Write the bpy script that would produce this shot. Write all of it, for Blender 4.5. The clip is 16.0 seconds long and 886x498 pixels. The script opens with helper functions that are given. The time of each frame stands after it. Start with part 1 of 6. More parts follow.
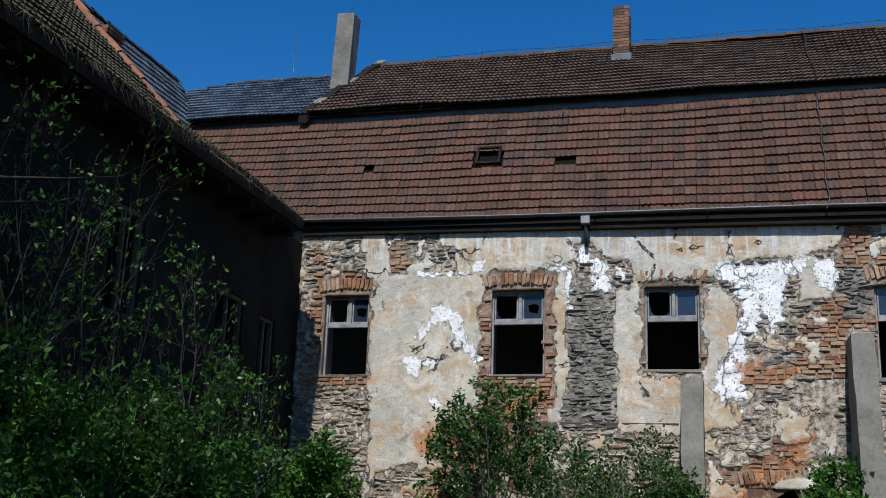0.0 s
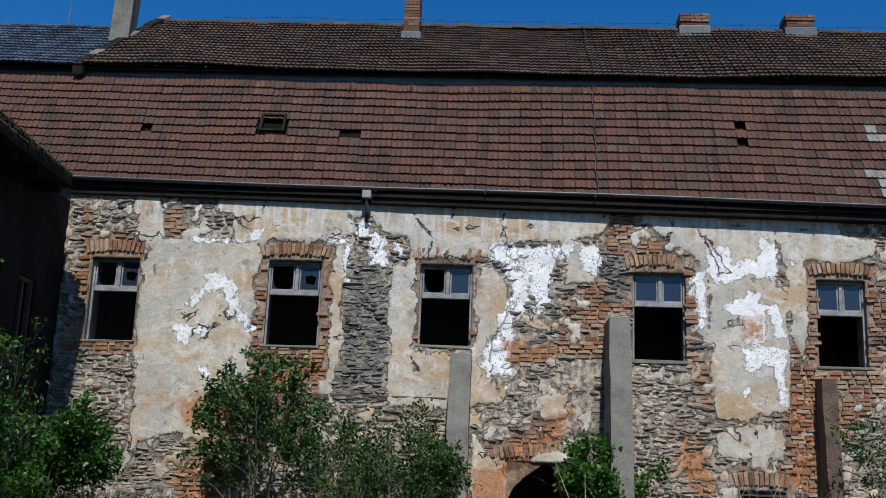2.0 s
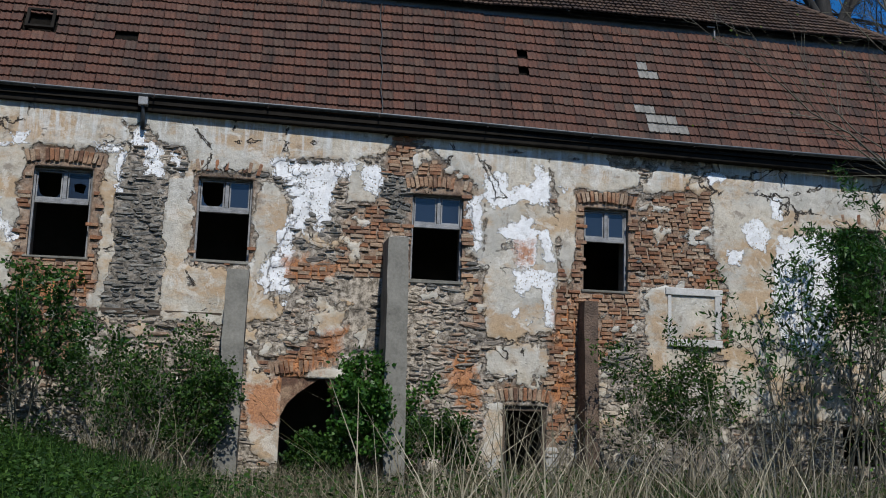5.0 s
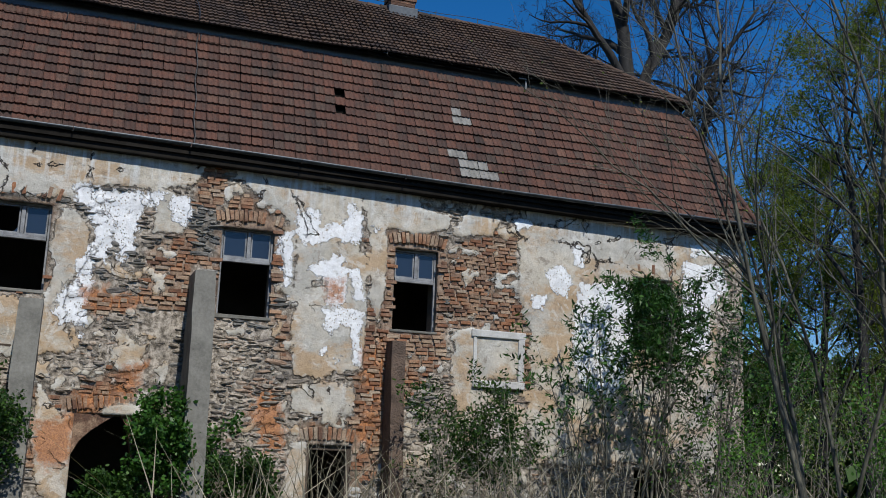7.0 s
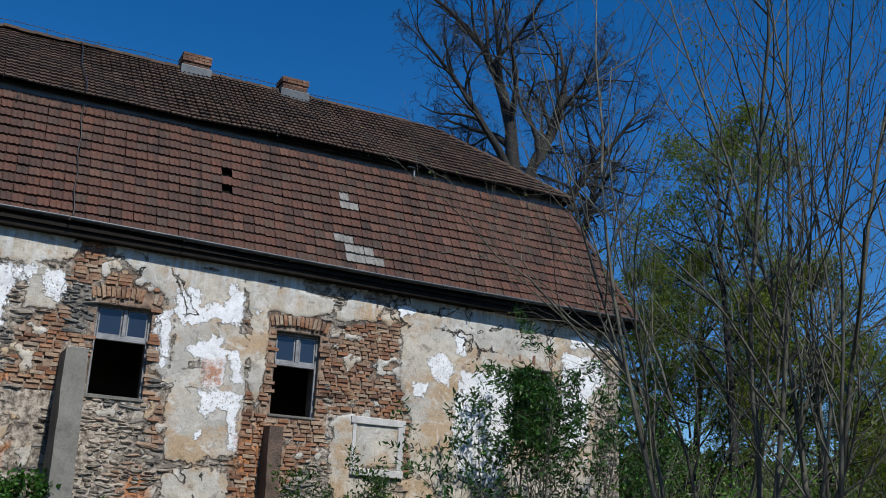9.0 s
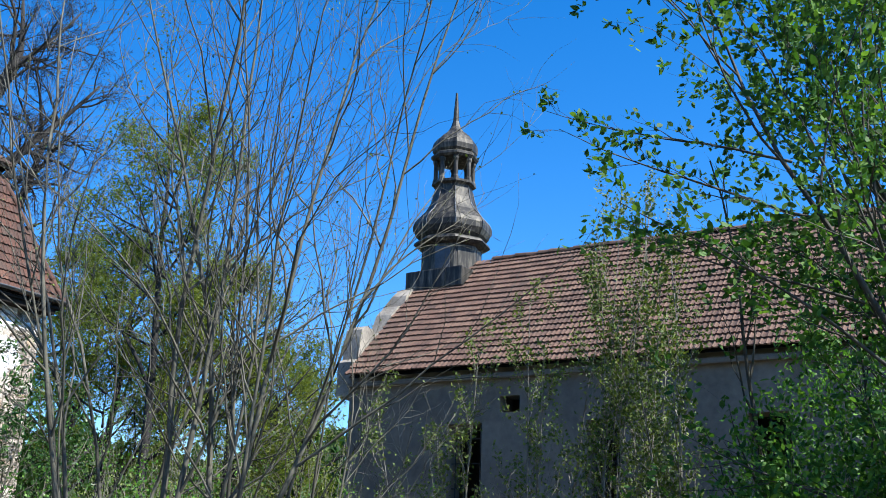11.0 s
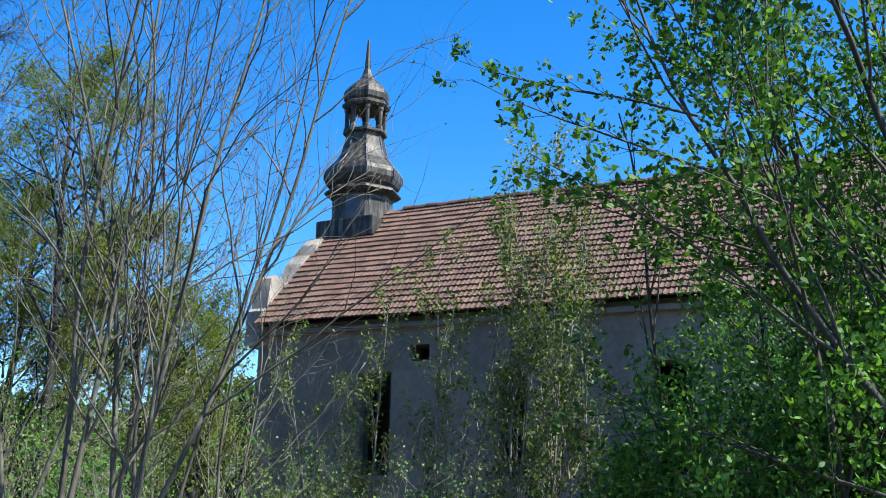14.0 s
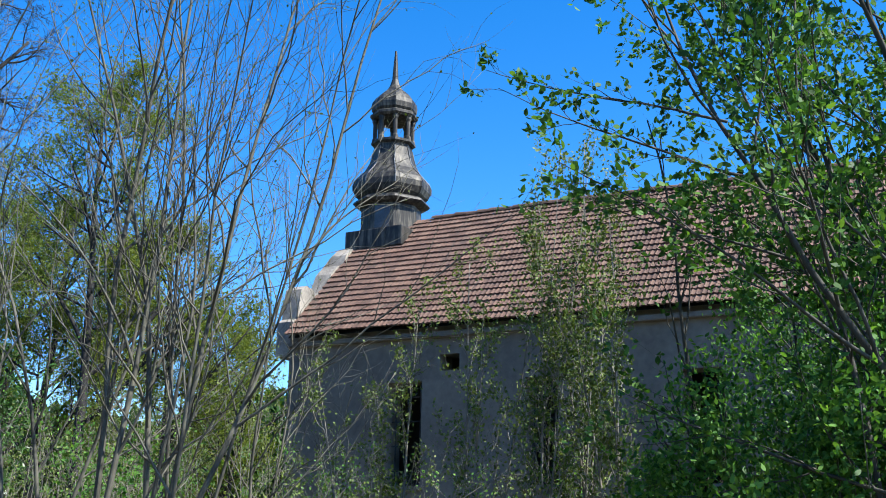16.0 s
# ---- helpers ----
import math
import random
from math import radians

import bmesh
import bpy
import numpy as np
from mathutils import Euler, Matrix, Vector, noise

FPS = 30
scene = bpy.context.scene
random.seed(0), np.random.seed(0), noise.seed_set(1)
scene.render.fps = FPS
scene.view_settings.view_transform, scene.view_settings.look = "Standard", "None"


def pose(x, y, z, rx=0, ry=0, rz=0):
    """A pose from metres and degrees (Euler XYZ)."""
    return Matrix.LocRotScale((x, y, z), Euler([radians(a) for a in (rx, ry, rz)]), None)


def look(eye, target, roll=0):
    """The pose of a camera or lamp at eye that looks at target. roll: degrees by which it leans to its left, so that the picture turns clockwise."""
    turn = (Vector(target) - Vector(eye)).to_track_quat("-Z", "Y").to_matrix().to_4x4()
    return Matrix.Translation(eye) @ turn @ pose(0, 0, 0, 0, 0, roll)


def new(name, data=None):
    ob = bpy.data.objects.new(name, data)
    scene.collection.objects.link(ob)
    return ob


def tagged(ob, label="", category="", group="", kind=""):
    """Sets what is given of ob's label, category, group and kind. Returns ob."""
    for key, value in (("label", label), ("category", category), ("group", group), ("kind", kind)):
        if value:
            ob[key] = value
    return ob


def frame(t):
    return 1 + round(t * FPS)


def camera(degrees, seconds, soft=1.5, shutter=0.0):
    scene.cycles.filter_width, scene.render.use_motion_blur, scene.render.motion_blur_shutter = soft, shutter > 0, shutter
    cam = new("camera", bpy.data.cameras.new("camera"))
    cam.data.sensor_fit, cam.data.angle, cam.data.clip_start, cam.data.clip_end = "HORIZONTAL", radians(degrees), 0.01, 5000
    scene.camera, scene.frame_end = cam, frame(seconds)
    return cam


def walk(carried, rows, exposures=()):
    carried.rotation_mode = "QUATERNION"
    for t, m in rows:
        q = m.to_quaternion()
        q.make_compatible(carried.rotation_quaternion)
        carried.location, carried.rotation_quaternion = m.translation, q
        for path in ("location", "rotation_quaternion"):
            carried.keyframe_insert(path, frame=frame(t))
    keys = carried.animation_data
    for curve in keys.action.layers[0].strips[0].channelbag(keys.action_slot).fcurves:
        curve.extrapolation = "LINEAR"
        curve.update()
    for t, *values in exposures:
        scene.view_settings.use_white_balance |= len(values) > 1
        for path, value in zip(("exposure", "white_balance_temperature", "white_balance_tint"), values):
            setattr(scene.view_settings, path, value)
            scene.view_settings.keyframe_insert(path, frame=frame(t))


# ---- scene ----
EYE = 1.7
cam = camera(45.4, 16.0, soft=0.95)
PATH = [
    (0.0, pose(0, 0, EYE, 104.20, -1.93, 14.57)),
    (0.5, pose(0, 0, EYE, 104.25, -1.98, 12.28)),
    (1.0, pose(0, 0, EYE, 104.29, -2.12, 9.33)),
    (1.5, pose(0, 0, EYE, 104.23, -2.14, 5.04)),
    (2.0, pose(0, 0, EYE, 103.14, -2.12, 2.28)),
    (2.5, pose(0, 0, EYE, 101.36, -2.12, 1.90)),
    (3.0, pose(0, 0, EYE, 99.38, -1.99, 0.96)),
    (3.5, pose(0, 0, EYE, 98.35, -1.95, -0.08)),
    (4.0, pose(0, 0, EYE, 98.58, -1.89, -2.41)),
    (4.5, pose(0, 0, EYE, 98.78, -1.91, -6.30)),
    (5.0, pose(0, 0, EYE, 99.13, -1.90, -9.71)),
    (5.2, pose(0, 0, EYE, 99.24, -2.03, -10.80)),
    (7.3, pose(0, 0, EYE, 102.42, -2.20, -20.77)),
    (7.5, pose(0, 0, EYE, 103.26, -2.28, -20.91)),
    (8.0, pose(0, 0, EYE, 105.68, -2.42, -21.17)),
    (8.5, pose(0, 0, EYE, 106.49, -2.42, -21.73)),
    (9.0, pose(0, 0, EYE, 106.49, -2.59, -26.68)),
    (9.5, pose(0, 0, EYE, 106.75, -2.61, -37.23)),
    (10.0, pose(0, 0, EYE, 107.02, -2.51, -47.64)),
    (10.2, pose(0, 0, EYE, 107.08, -2.39, -50.49)),
    (12.3, pose(0, 0, EYE, 106.80, -1.24, -61.15)),
    (12.5, pose(0, 0, EYE, 106.45, -1.12, -61.56)),
    (13.0, pose(0, 0, EYE, 104.94, -1.22, -61.80)),
    (13.5, pose(0, 0, EYE, 104.65, -1.15, -61.81)),
    (14.0, pose(0, 0, EYE, 104.71, -1.04, -62.15)),
    (14.5, pose(0, 0, EYE, 105.03, -1.03, -62.10)),
    (15.0, pose(0, 0, EYE, 105.23, -1.02, -62.09)),
    (15.5, pose(0, 0, EYE, 105.17, -0.97, -62.08)),
    (16.0, pose(0, 0, EYE, 105.19, -0.89, -60.48)),
]
walk(cam, PATH, exposures=[(0.0, 0.1), (2.0, -0.05), (3.5, -0.2), (5.0, -0.2), (8.5, -0.1), (9.2, 0.0), (10.0, 0.62), (10.2, 0.8), (12.3, 1.4), (16.0, 1.4)])

# ---- light ----
SUN_EL, SUN_AZ = radians(51), radians(175)
world = bpy.data.worlds.new("sky")
scene.world = world
world.use_nodes = True
wn = world.node_tree
sky = wn.nodes.new("ShaderNodeTexSky")
sky.sky_type, sky.sun_disc = "NISHITA", False
sky.sun_elevation, sky.sun_rotation = SUN_EL, SUN_AZ
sky.altitude, sky.air_density, sky.dust_density, sky.ozone_density = 300, 0.9, 0.2, 3.0
wn.nodes["Background"].inputs["Strength"].default_value = 0.117
deep = wn.nodes.new("ShaderNodeHueSaturation")
deep.inputs["Hue"].default_value = 0.5055
deep.inputs["Saturation"].default_value = 1.39
wn.links.new(sky.outputs[0], deep.inputs["Color"])
wn.links.new(deep.outputs[0], wn.nodes["Background"].inputs["Color"])
lamp = bpy.data.lights.new("sun", "SUN")
lamp.energy, lamp.angle, lamp.color = 4.6, radians(0.55), (0.98, 0.965, 0.92)
sun = new("sun", lamp)
sun.matrix_world = look((60 * math.cos(SUN_EL) * math.sin(SUN_AZ), 60 * math.cos(SUN_EL) * math.cos(SUN_AZ), 60 * math.sin(SUN_EL)), (0, 0, 0))


# ---- materials ----
class Mat:
    """A small builder of node materials."""

    def __init__(self, name, rough=0.85, metal=0.0):
        self.m = bpy.data.materials.new(name)
        self.m.use_nodes = True
        self.t = self.m.node_tree
        self.b = self.t.nodes["Principled BSDF"]
        self.b.inputs["Roughness"].default_value = rough
        self.b.inputs["Metallic"].default_value = metal
        self.b.inputs["Specular IOR Level"].default_value = 0.3
        self.co = self.t.nodes.new("ShaderNodeTexCoord").outputs["Object"]

    def link(self, a, b):
        self.t.links.new(a, b)

    def world_place(self):
        self.co = self.t.nodes.new("ShaderNodeNewGeometry").outputs["Position"]
        return self

    def scaled(self, s):
        n = self.t.nodes.new("ShaderNodeMapping")
        n.inputs["Scale"].default_value = s
        self.link(self.co, n.inputs["Vector"])
        return n.outputs[0]

    def noise(self, scale, detail=5, rough=0.6, co=None, distort=0.0):
        n = self.t.nodes.new("ShaderNodeTexNoise")
        n.inputs["Scale"].default_value, n.inputs["Detail"].default_value = scale, detail
        n.inputs["Roughness"].default_value, n.inputs["Distortion"].default_value = rough, distort
        self.link(co or self.co, n.inputs["Vector"])
        return n.outputs["Fac"]

    def voronoi(self, scale, co=None, feature="F1"):
        n = self.t.nodes.new("ShaderNodeTexVoronoi")
        n.feature = feature
        n.inputs["Scale"].default_value = scale
        self.link(co or self.co, n.inputs["Vector"])
        return n.outputs["Distance"]

    def ramp(self, fac, stops):
        n = self.t.nodes.new("ShaderNodeValToRGB")
        while len(n.color_ramp.elements) < len(stops):
            n.color_ramp.elements.new(0.5)
        for e, (p, c) in zip(n.color_ramp.elements, stops):
            e.position, e.color = p, (*c, 1.0) if len(c) == 3 else c
        self.link(fac, n.inputs["Fac"])
        return n.outputs["Color"]

    def span(self, fac, a, b, lo=0.0, hi=1.0):
        n = self.t.nodes.new("ShaderNodeMapRange")
        for k, v in zip(("From Min", "From Max", "To Min", "To Max"), (a, b, lo, hi)):
            n.inputs[k].default_value = v
        self.link(fac, n.inputs["Value"])
        return n.outputs[0]

    def math(self, op, a, b):
        n = self.t.nodes.new("ShaderNodeMath")
        n.operation = op
        for k, v in enumerate((a, b)):
            if isinstance(v, (int, float)):
                n.inputs[k].default_value = v
            else:
                self.link(v, n.inputs[k])
        return n.outputs[0]

    def mix(self, fac, a, b, kind="MIX"):
        n = self.t.nodes.new("ShaderNodeMixRGB")
        n.blend_type = kind
        for k, v in enumerate((fac, a, b)):
            if isinstance(v, (int, float)):
                n.inputs[k].default_value = v
            elif isinstance(v, tuple):
                n.inputs[k].default_value = (*v, 1.0)
            else:
                self.link(v, n.inputs[k])
        return n.outputs[0]

    def attr(self, name):
        n = self.t.nodes.new("ShaderNodeAttribute")
        n.attribute_name = name
        return n.outputs["Fac"]

    def rand(self, island):
        if island:
            return self.t.nodes.new("ShaderNodeNewGeometry").outputs["Random Per Island"]
        return self.t.nodes.new("ShaderNodeObjectInfo").outputs["Random"]

    def bump(self, height, strength=0.5, dist=0.02):
        n = self.t.nodes.new("ShaderNodeBump")
        n.inputs["Strength"].default_value, n.inputs["Distance"].default_value = strength, dist
        self.link(height, n.inputs["Height"])
        self.link(n.outputs[0], self.b.inputs["Normal"])
        return self

    def color(self, c):
        if isinstance(c, tuple):
            self.b.inputs["Base Color"].default_value = (*c, 1.0)
        else:
            self.link(c, self.b.inputs["Base Color"])
        return self


def plain(name, dark, light, scale=3.0, rough=0.85, metal=0.0, bump=0.3, dist=0.01):
    """Two-scale mottled surface between two colours."""
    k = Mat(name, rough, metal).world_place()
    a, b = k.noise(scale), k.noise(scale * 9, 4)
    k.color(k.ramp(k.math("ADD", k.math("MULTIPLY", a, 0.65), k.math("MULTIPLY", b, 0.35)), [(0.3, dark), (0.7, light)]))
    k.bump(b, bump, dist)
    return k.m


def pieces(name, stops, rough=0.9, island=False, grain=14.0, dirt=(0.05, 0.045, 0.04), smear=None, much=0.75, wash=False):
    """Single stones, bricks or tiles: each has its own tone, with stains over it."""
    k = Mat(name, rough).world_place()
    c = k.ramp(k.rand(island), stops)
    fine, wide = k.noise(grain, 6, 0.7), k.noise(0.9, 4)
    c = k.mix(k.span(fine, 0.35, 0.75, 0.0, 0.55), c, dirt)
    c = k.mix(k.span(wide, 0.5, 0.8, 0.0, 0.45), c, dirt)
    if smear:
        c = k.mix(k.span(k.noise(2.4, 6, 0.7), 0.48, 0.62, 0.0, much), c, smear)
    if wash:
        c = k.mix(k.span(k.noise(1.5, 5, 0.65, k.scaled((1.3, 0.6, 0.3)), 0.4), 0.53, 0.66, 0.0, 0.7), c, (0.03, 0.024, 0.021))
    c = k.mix(1.0, c, k.ramp(k.noise(33.0, 5, 0.75), [(0.3, (0.45, 0.43, 0.41)), (0.55, (1.0, 1.0, 1.0)), (0.72, (1.35, 1.33, 1.28))]), "MULTIPLY")
    k.color(c).bump(fine, 0.6, 0.012)
    return k.m


def wall_skin():
    """Rendered wall: render, bare mortar bed and limewash, told apart by the skin's own fields."""
    k = Mat("old_wall_skin", 0.92).world_place()
    rough_edge = k.noise(7.0, 6, 0.7)
    fine = k.noise(38.0, 5, 0.65)
    edge = k.math("MULTIPLY", k.math("SUBTRACT", rough_edge, 0.5), 0.32)
    plaster = k.span(k.math("ADD", k.attr("plaster"), edge), -0.015, 0.015)
    white = k.span(k.math("ADD", k.attr("white"), k.math("MULTIPLY", edge, 1.5)), -0.01, 0.012)
    big, mid = k.noise(0.55, 4), k.noise(1.7, 7, 0.62)
    coat = k.ramp(mid, [(0.28, (0.30, 0.265, 0.21)), (0.42, (0.47, 0.42, 0.34)), (0.55, (0.58, 0.535, 0.455)), (0.66, (0.50, 0.42, 0.32)), (0.78, (0.36, 0.29, 0.22))])
    grey = k.ramp(k.noise(2.1, 7, 0.6), [(0.3, (0.34, 0.33, 0.295)), (0.7, (0.58, 0.555, 0.50))])
    coat = k.mix(k.span(big, 0.46, 0.56, 0.0, 0.85), coat, grey)
    coat = k.mix(k.span(k.noise(1.1, 6, 0.68, k.scaled((1.0, 1.0, 1.6))), 0.48, 0.60, 0.0, 0.75), coat, (0.45, 0.30, 0.165))
    coat = k.mix(k.span(k.noise(3.3, 6, 0.7), 0.57, 0.66, 0.0, 0.65), coat, (0.20, 0.16, 0.125))
    coat = k.mix(k.span(k.noise(1.9, 7, 0.72, None, 0.8), 0.55, 0.60, 0.0, 0.55), coat, (0.66, 0.645, 0.60))
    streak = k.noise(3.2, 5, 0.6, k.scaled((3.0, 1.0, 0.22)))
    top = k.attr("height")
    damp = k.math("MULTIPLY", k.span(streak, 0.48, 0.62), k.span(top, 6.25, 6.8, 0.0, 0.85))
    coat = k.mix(damp, coat, (0.62, 0.63, 0.62))
    bed = k.ramp(k.noise(9.0, 7, 0.75), [(0.34, (0.025, 0.021, 0.018)), (0.46, (0.20, 0.17, 0.135)), (0.58, (0.52, 0.455, 0.38))])
    bed = k.mix(k.span(k.noise(0.8, 4), 0.5, 0.65, 0.0, 0.5), bed, (0.12, 0.105, 0.09))
    soot = k.span(k.math("ADD", k.attr("stain"), edge), -0.05, 0.15, 0.0, 0.5)
    bed = k.mix(soot, bed, (0.05, 0.05, 0.048))
    bed = k.mix(k.span(k.math("ADD", k.attr("brick"), edge), -0.05, 0.08, 0.0, 0.7), bed, k.ramp(k.noise(8.0, 6, 0.7), [(0.35, (0.10, 0.055, 0.035)), (0.62, (0.38, 0.25, 0.165))]))
    c = k.mix(plaster, bed, coat)
    # limewash, keyed with small pick marks
    pick = k.voronoi(23.0, k.scaled((1.0, 1.0, 0.8)))
    wash = k.math("MULTIPLY", white, k.math("MAXIMUM", k.span(pick, 0.20, 0.28), k.span(k.noise(2.2, 3), 0.50, 0.56)))
    wash = k.math("MULTIPLY", wash, k.span(k.noise(4.5, 6, 0.7), 0.33, 0.38))
    lime = k.ramp(k.noise(4.0, 5), [(0.35, (0.74, 0.745, 0.75)), (0.6, (0.87, 0.875, 0.88))])
    c = k.mix(wash, c, lime)
    rusty = k.span(k.math("ADD", k.attr("ochre"), k.math("MULTIPLY", edge, 2.4)), -0.08, 0.10, 0.0, 0.85)
    c = k.mix(rusty, c, k.ramp(fine, [(0.35, (0.27, 0.10, 0.04)), (0.6, (0.52, 0.22, 0.085))]))
    crack = k.voronoi(0.9, None, "DISTANCE_TO_EDGE")
    wob = k.math("ADD", crack, k.math("MULTIPLY", k.math("SUBTRACT", k.noise(2.6, 5, 0.6), 0.5), 0.5))
    line = k.math("MULTIPLY", k.span(k.math("ABSOLUTE", wob, 0.0), 0.005, 0.016, 1.0, 0.0), k.span(k.noise(0.8, 3), 0.49, 0.54))
    c = k.mix(k.math("MULTIPLY", line, plaster), c, (0.05, 0.042, 0.036))
    c = k.mix(1.0, c, k.ramp(k.noise(13.0, 8, 0.72, None, 0.6), [(0.27, (0.42, 0.39, 0.36)), (0.40, (0.92, 0.91, 0.90)), (0.58, (1.04, 1.04, 1.04)), (0.72, (1.2, 1.2, 1.19))]), "MULTIPLY")
    k.color(c)
    h = k.math("ADD", k.math("MULTIPLY", plaster, 1.0), k.math("MULTIPLY", fine, 0.15))
    h = k.math("ADD", h, k.math("MULTIPLY", k.noise(11.0, 5), 0.26))
    h = k.math("ADD", h, k.math("MULTIPLY", wash, 0.3))
    h = k.math("SUBTRACT", h, k.math("MULTIPLY", line, 0.8))
    k.bump(h, 1.0, 0.06)
    return k.m


STONE = [(0.0, (0.09, 0.083, 0.075)), (0.2, (0.25, 0.22, 0.185)), (0.4, (0.40, 0.335, 0.265)), (0.6, (0.175, 0.16, 0.145)), (0.8, (0.38, 0.25, 0.17)), (1.0, (0.54, 0.48, 0.40))]
SLATE = [(0.0, (0.085, 0.085, 0.082)), (0.4, (0.19, 0.185, 0.172)), (0.75, (0.28, 0.27, 0.245)), (1.0, (0.42, 0.395, 0.35))]
BRICK = [(0.0, (0.14, 0.075, 0.05)), (0.2, (0.29, 0.13, 0.072)), (0.45, (0.41, 0.185, 0.092)), (0.65, (0.31, 0.175, 0.115)), (0.82, (0.42, 0.29, 0.20)), (1.0, (0.50, 0.40, 0.30))]
STACK = [(0.0, (0.10, 0.055, 0.04)), (0.5, (0.21, 0.105, 0.065)), (1.0, (0.30, 0.165, 0.11))]
TILE = [(0.0, (0.066, 0.033, 0.025)), (0.2, (0.094, 0.042, 0.029)), (0.5, (0.117, 0.048, 0.032)), (0.75, (0.135, 0.056, 0.036)), (0.92, (0.085, 0.052, 0.039)), (1.0, (0.163, 0.077, 0.051))]
OLD_TILE = [(0.0, (0.055, 0.033, 0.025)), (0.5, (0.089, 0.051, 0.033)), (0.85, (0.108, 0.064, 0.041)), (1.0, (0.137, 0.089, 0.063))]
# Slate's own grey-blue, with the blue sheen of the sky put into the tones.
SLATE_TILE_SHEEN = [(0.0, (0.055, 0.077, 0.109)), (0.5, (0.094, 0.131, 0.182)), (1.0, (0.143, 0.188, 0.245))]
CHURCH_TILE = [(0.0, (0.102, 0.055, 0.039)), (0.5, (0.153, 0.083, 0.058)), (1.0, (0.194, 0.114, 0.079))]
M = {}
M["skin"] = wall_skin()
for _n, _s in (("stone", STONE), ("slate", SLATE), ("brick", BRICK), ("stack", STACK)):
    _m = None if _n == "stack" else (0.24, 0.225, 0.20) if _n == "slate" else (0.46, 0.32, 0.21) if _n == "brick" else (0.46, 0.40, 0.325)
    _k = 0.62 if _n == "brick" else 0.75
    M[_n] = pieces(_n + "_single", _s, smear=_m, much=_k)
    M[_n + "_many"] = pieces(_n + "_many", _s, island=True, smear=_m, much=_k)
for _n, _s in (("tile", TILE), ("old_tile", OLD_TILE), ("slate_tile", SLATE_TILE_SHEEN), ("church_tile", CHURCH_TILE)):
    _r = 0.3 if _n == "slate_tile" else 0.8
    M[_n] = pieces(_n + "_single", _s, _r, grain=9.0, wash="church" not in _n)
    M[_n + "_many"] = pieces(_n + "_many", _s, _r, island=True, grain=9.0, wash="church" not in _n)
M["grey_tile"] = plain("pale_grey_tile", (0.12, 0.115, 0.105), (0.30, 0.285, 0.26), 5.0)
M["ridge"] = plain("ridge_tile_clay", (0.13, 0.055, 0.035), (0.33, 0.15, 0.085), 2.0)
# Near-black: attic dark behind missing tiles and eaves shade, put into the colour.
M["under"] = plain("underlay_shade", (0.012, 0.011, 0.010), (0.03, 0.026, 0.022))
M["core"] = plain("wall_core", (0.10, 0.085, 0.07), (0.25, 0.21, 0.17), 4.0, bump=0.8, dist=0.03)
# Wing's shade is put into this near-black plaster, with hardly any gloss.
M["shade_wall"] = plain("wing_shade_plaster", (0.012, 0.011, 0.010), (0.032, 0.029, 0.025), 1.5, bump=0.6, dist=0.02)
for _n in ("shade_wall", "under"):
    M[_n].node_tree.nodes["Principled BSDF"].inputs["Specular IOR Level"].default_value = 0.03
# Side wall's shade is put into this darker plaster; the sunlit gable's is paler.
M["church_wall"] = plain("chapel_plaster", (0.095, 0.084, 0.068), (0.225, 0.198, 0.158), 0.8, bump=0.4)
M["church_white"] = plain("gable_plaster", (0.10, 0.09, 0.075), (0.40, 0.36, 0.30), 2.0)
M["pale_cement"] = plain("pale_cement", (0.22, 0.215, 0.20), (0.50, 0.49, 0.46), 2.5, bump=0.5)
M["white_stone"] = plain("chipped_white_stone", (0.34, 0.33, 0.31), (0.68, 0.67, 0.64), 3.0, bump=0.5)
# Rooms behind the openings: their darkness is put into the plaster's colour.
M["inside"] = plain("room_shade_plaster", (0.05, 0.046, 0.04), (0.10, 0.09, 0.08))
M["concrete"] = plain("weathered_concrete", (0.09, 0.086, 0.074), (0.25, 0.24, 0.21), 2.2, bump=0.5)
M["zinc"] = plain("zinc_sheet", (0.05, 0.057, 0.064), (0.12, 0.13, 0.14), 2.0, 0.5, 0.6, 0.15)
M["frame"] = plain("grey_white_paint", (0.10, 0.10, 0.105), (0.36, 0.365, 0.37), 6.0, 0.6)
M["wood"] = plain("weathered_wood", (0.045, 0.034, 0.026), (0.13, 0.10, 0.075), 5.0)
M["iron"] = plain("dark_iron", (0.03, 0.03, 0.03), (0.08, 0.08, 0.08), 6.0, 0.5, 0.7)
M["soil"] = plain("soil_litter", (0.035, 0.028, 0.018), (0.10, 0.085, 0.05), 1.2, bump=1.0, dist=0.05)
M["moss"] = plain("mossy_tile", (0.028, 0.03, 0.018), (0.10, 0.085, 0.06), 4.0, bump=0.8, dist=0.03)


def bark(name, dark, light):
    k = Mat(name, 0.85).world_place()
    n = k.noise(6.0, 6, 0.7, k.scaled((1.0, 1.0, 0.3)))
    k.color(k.ramp(n, [(0.3, dark), (0.7, light)])).bump(k.noise(30.0, 4, 0.6, k.scaled((1.0, 1.0, 0.3))), 0.5, 0.01)
    return k.m


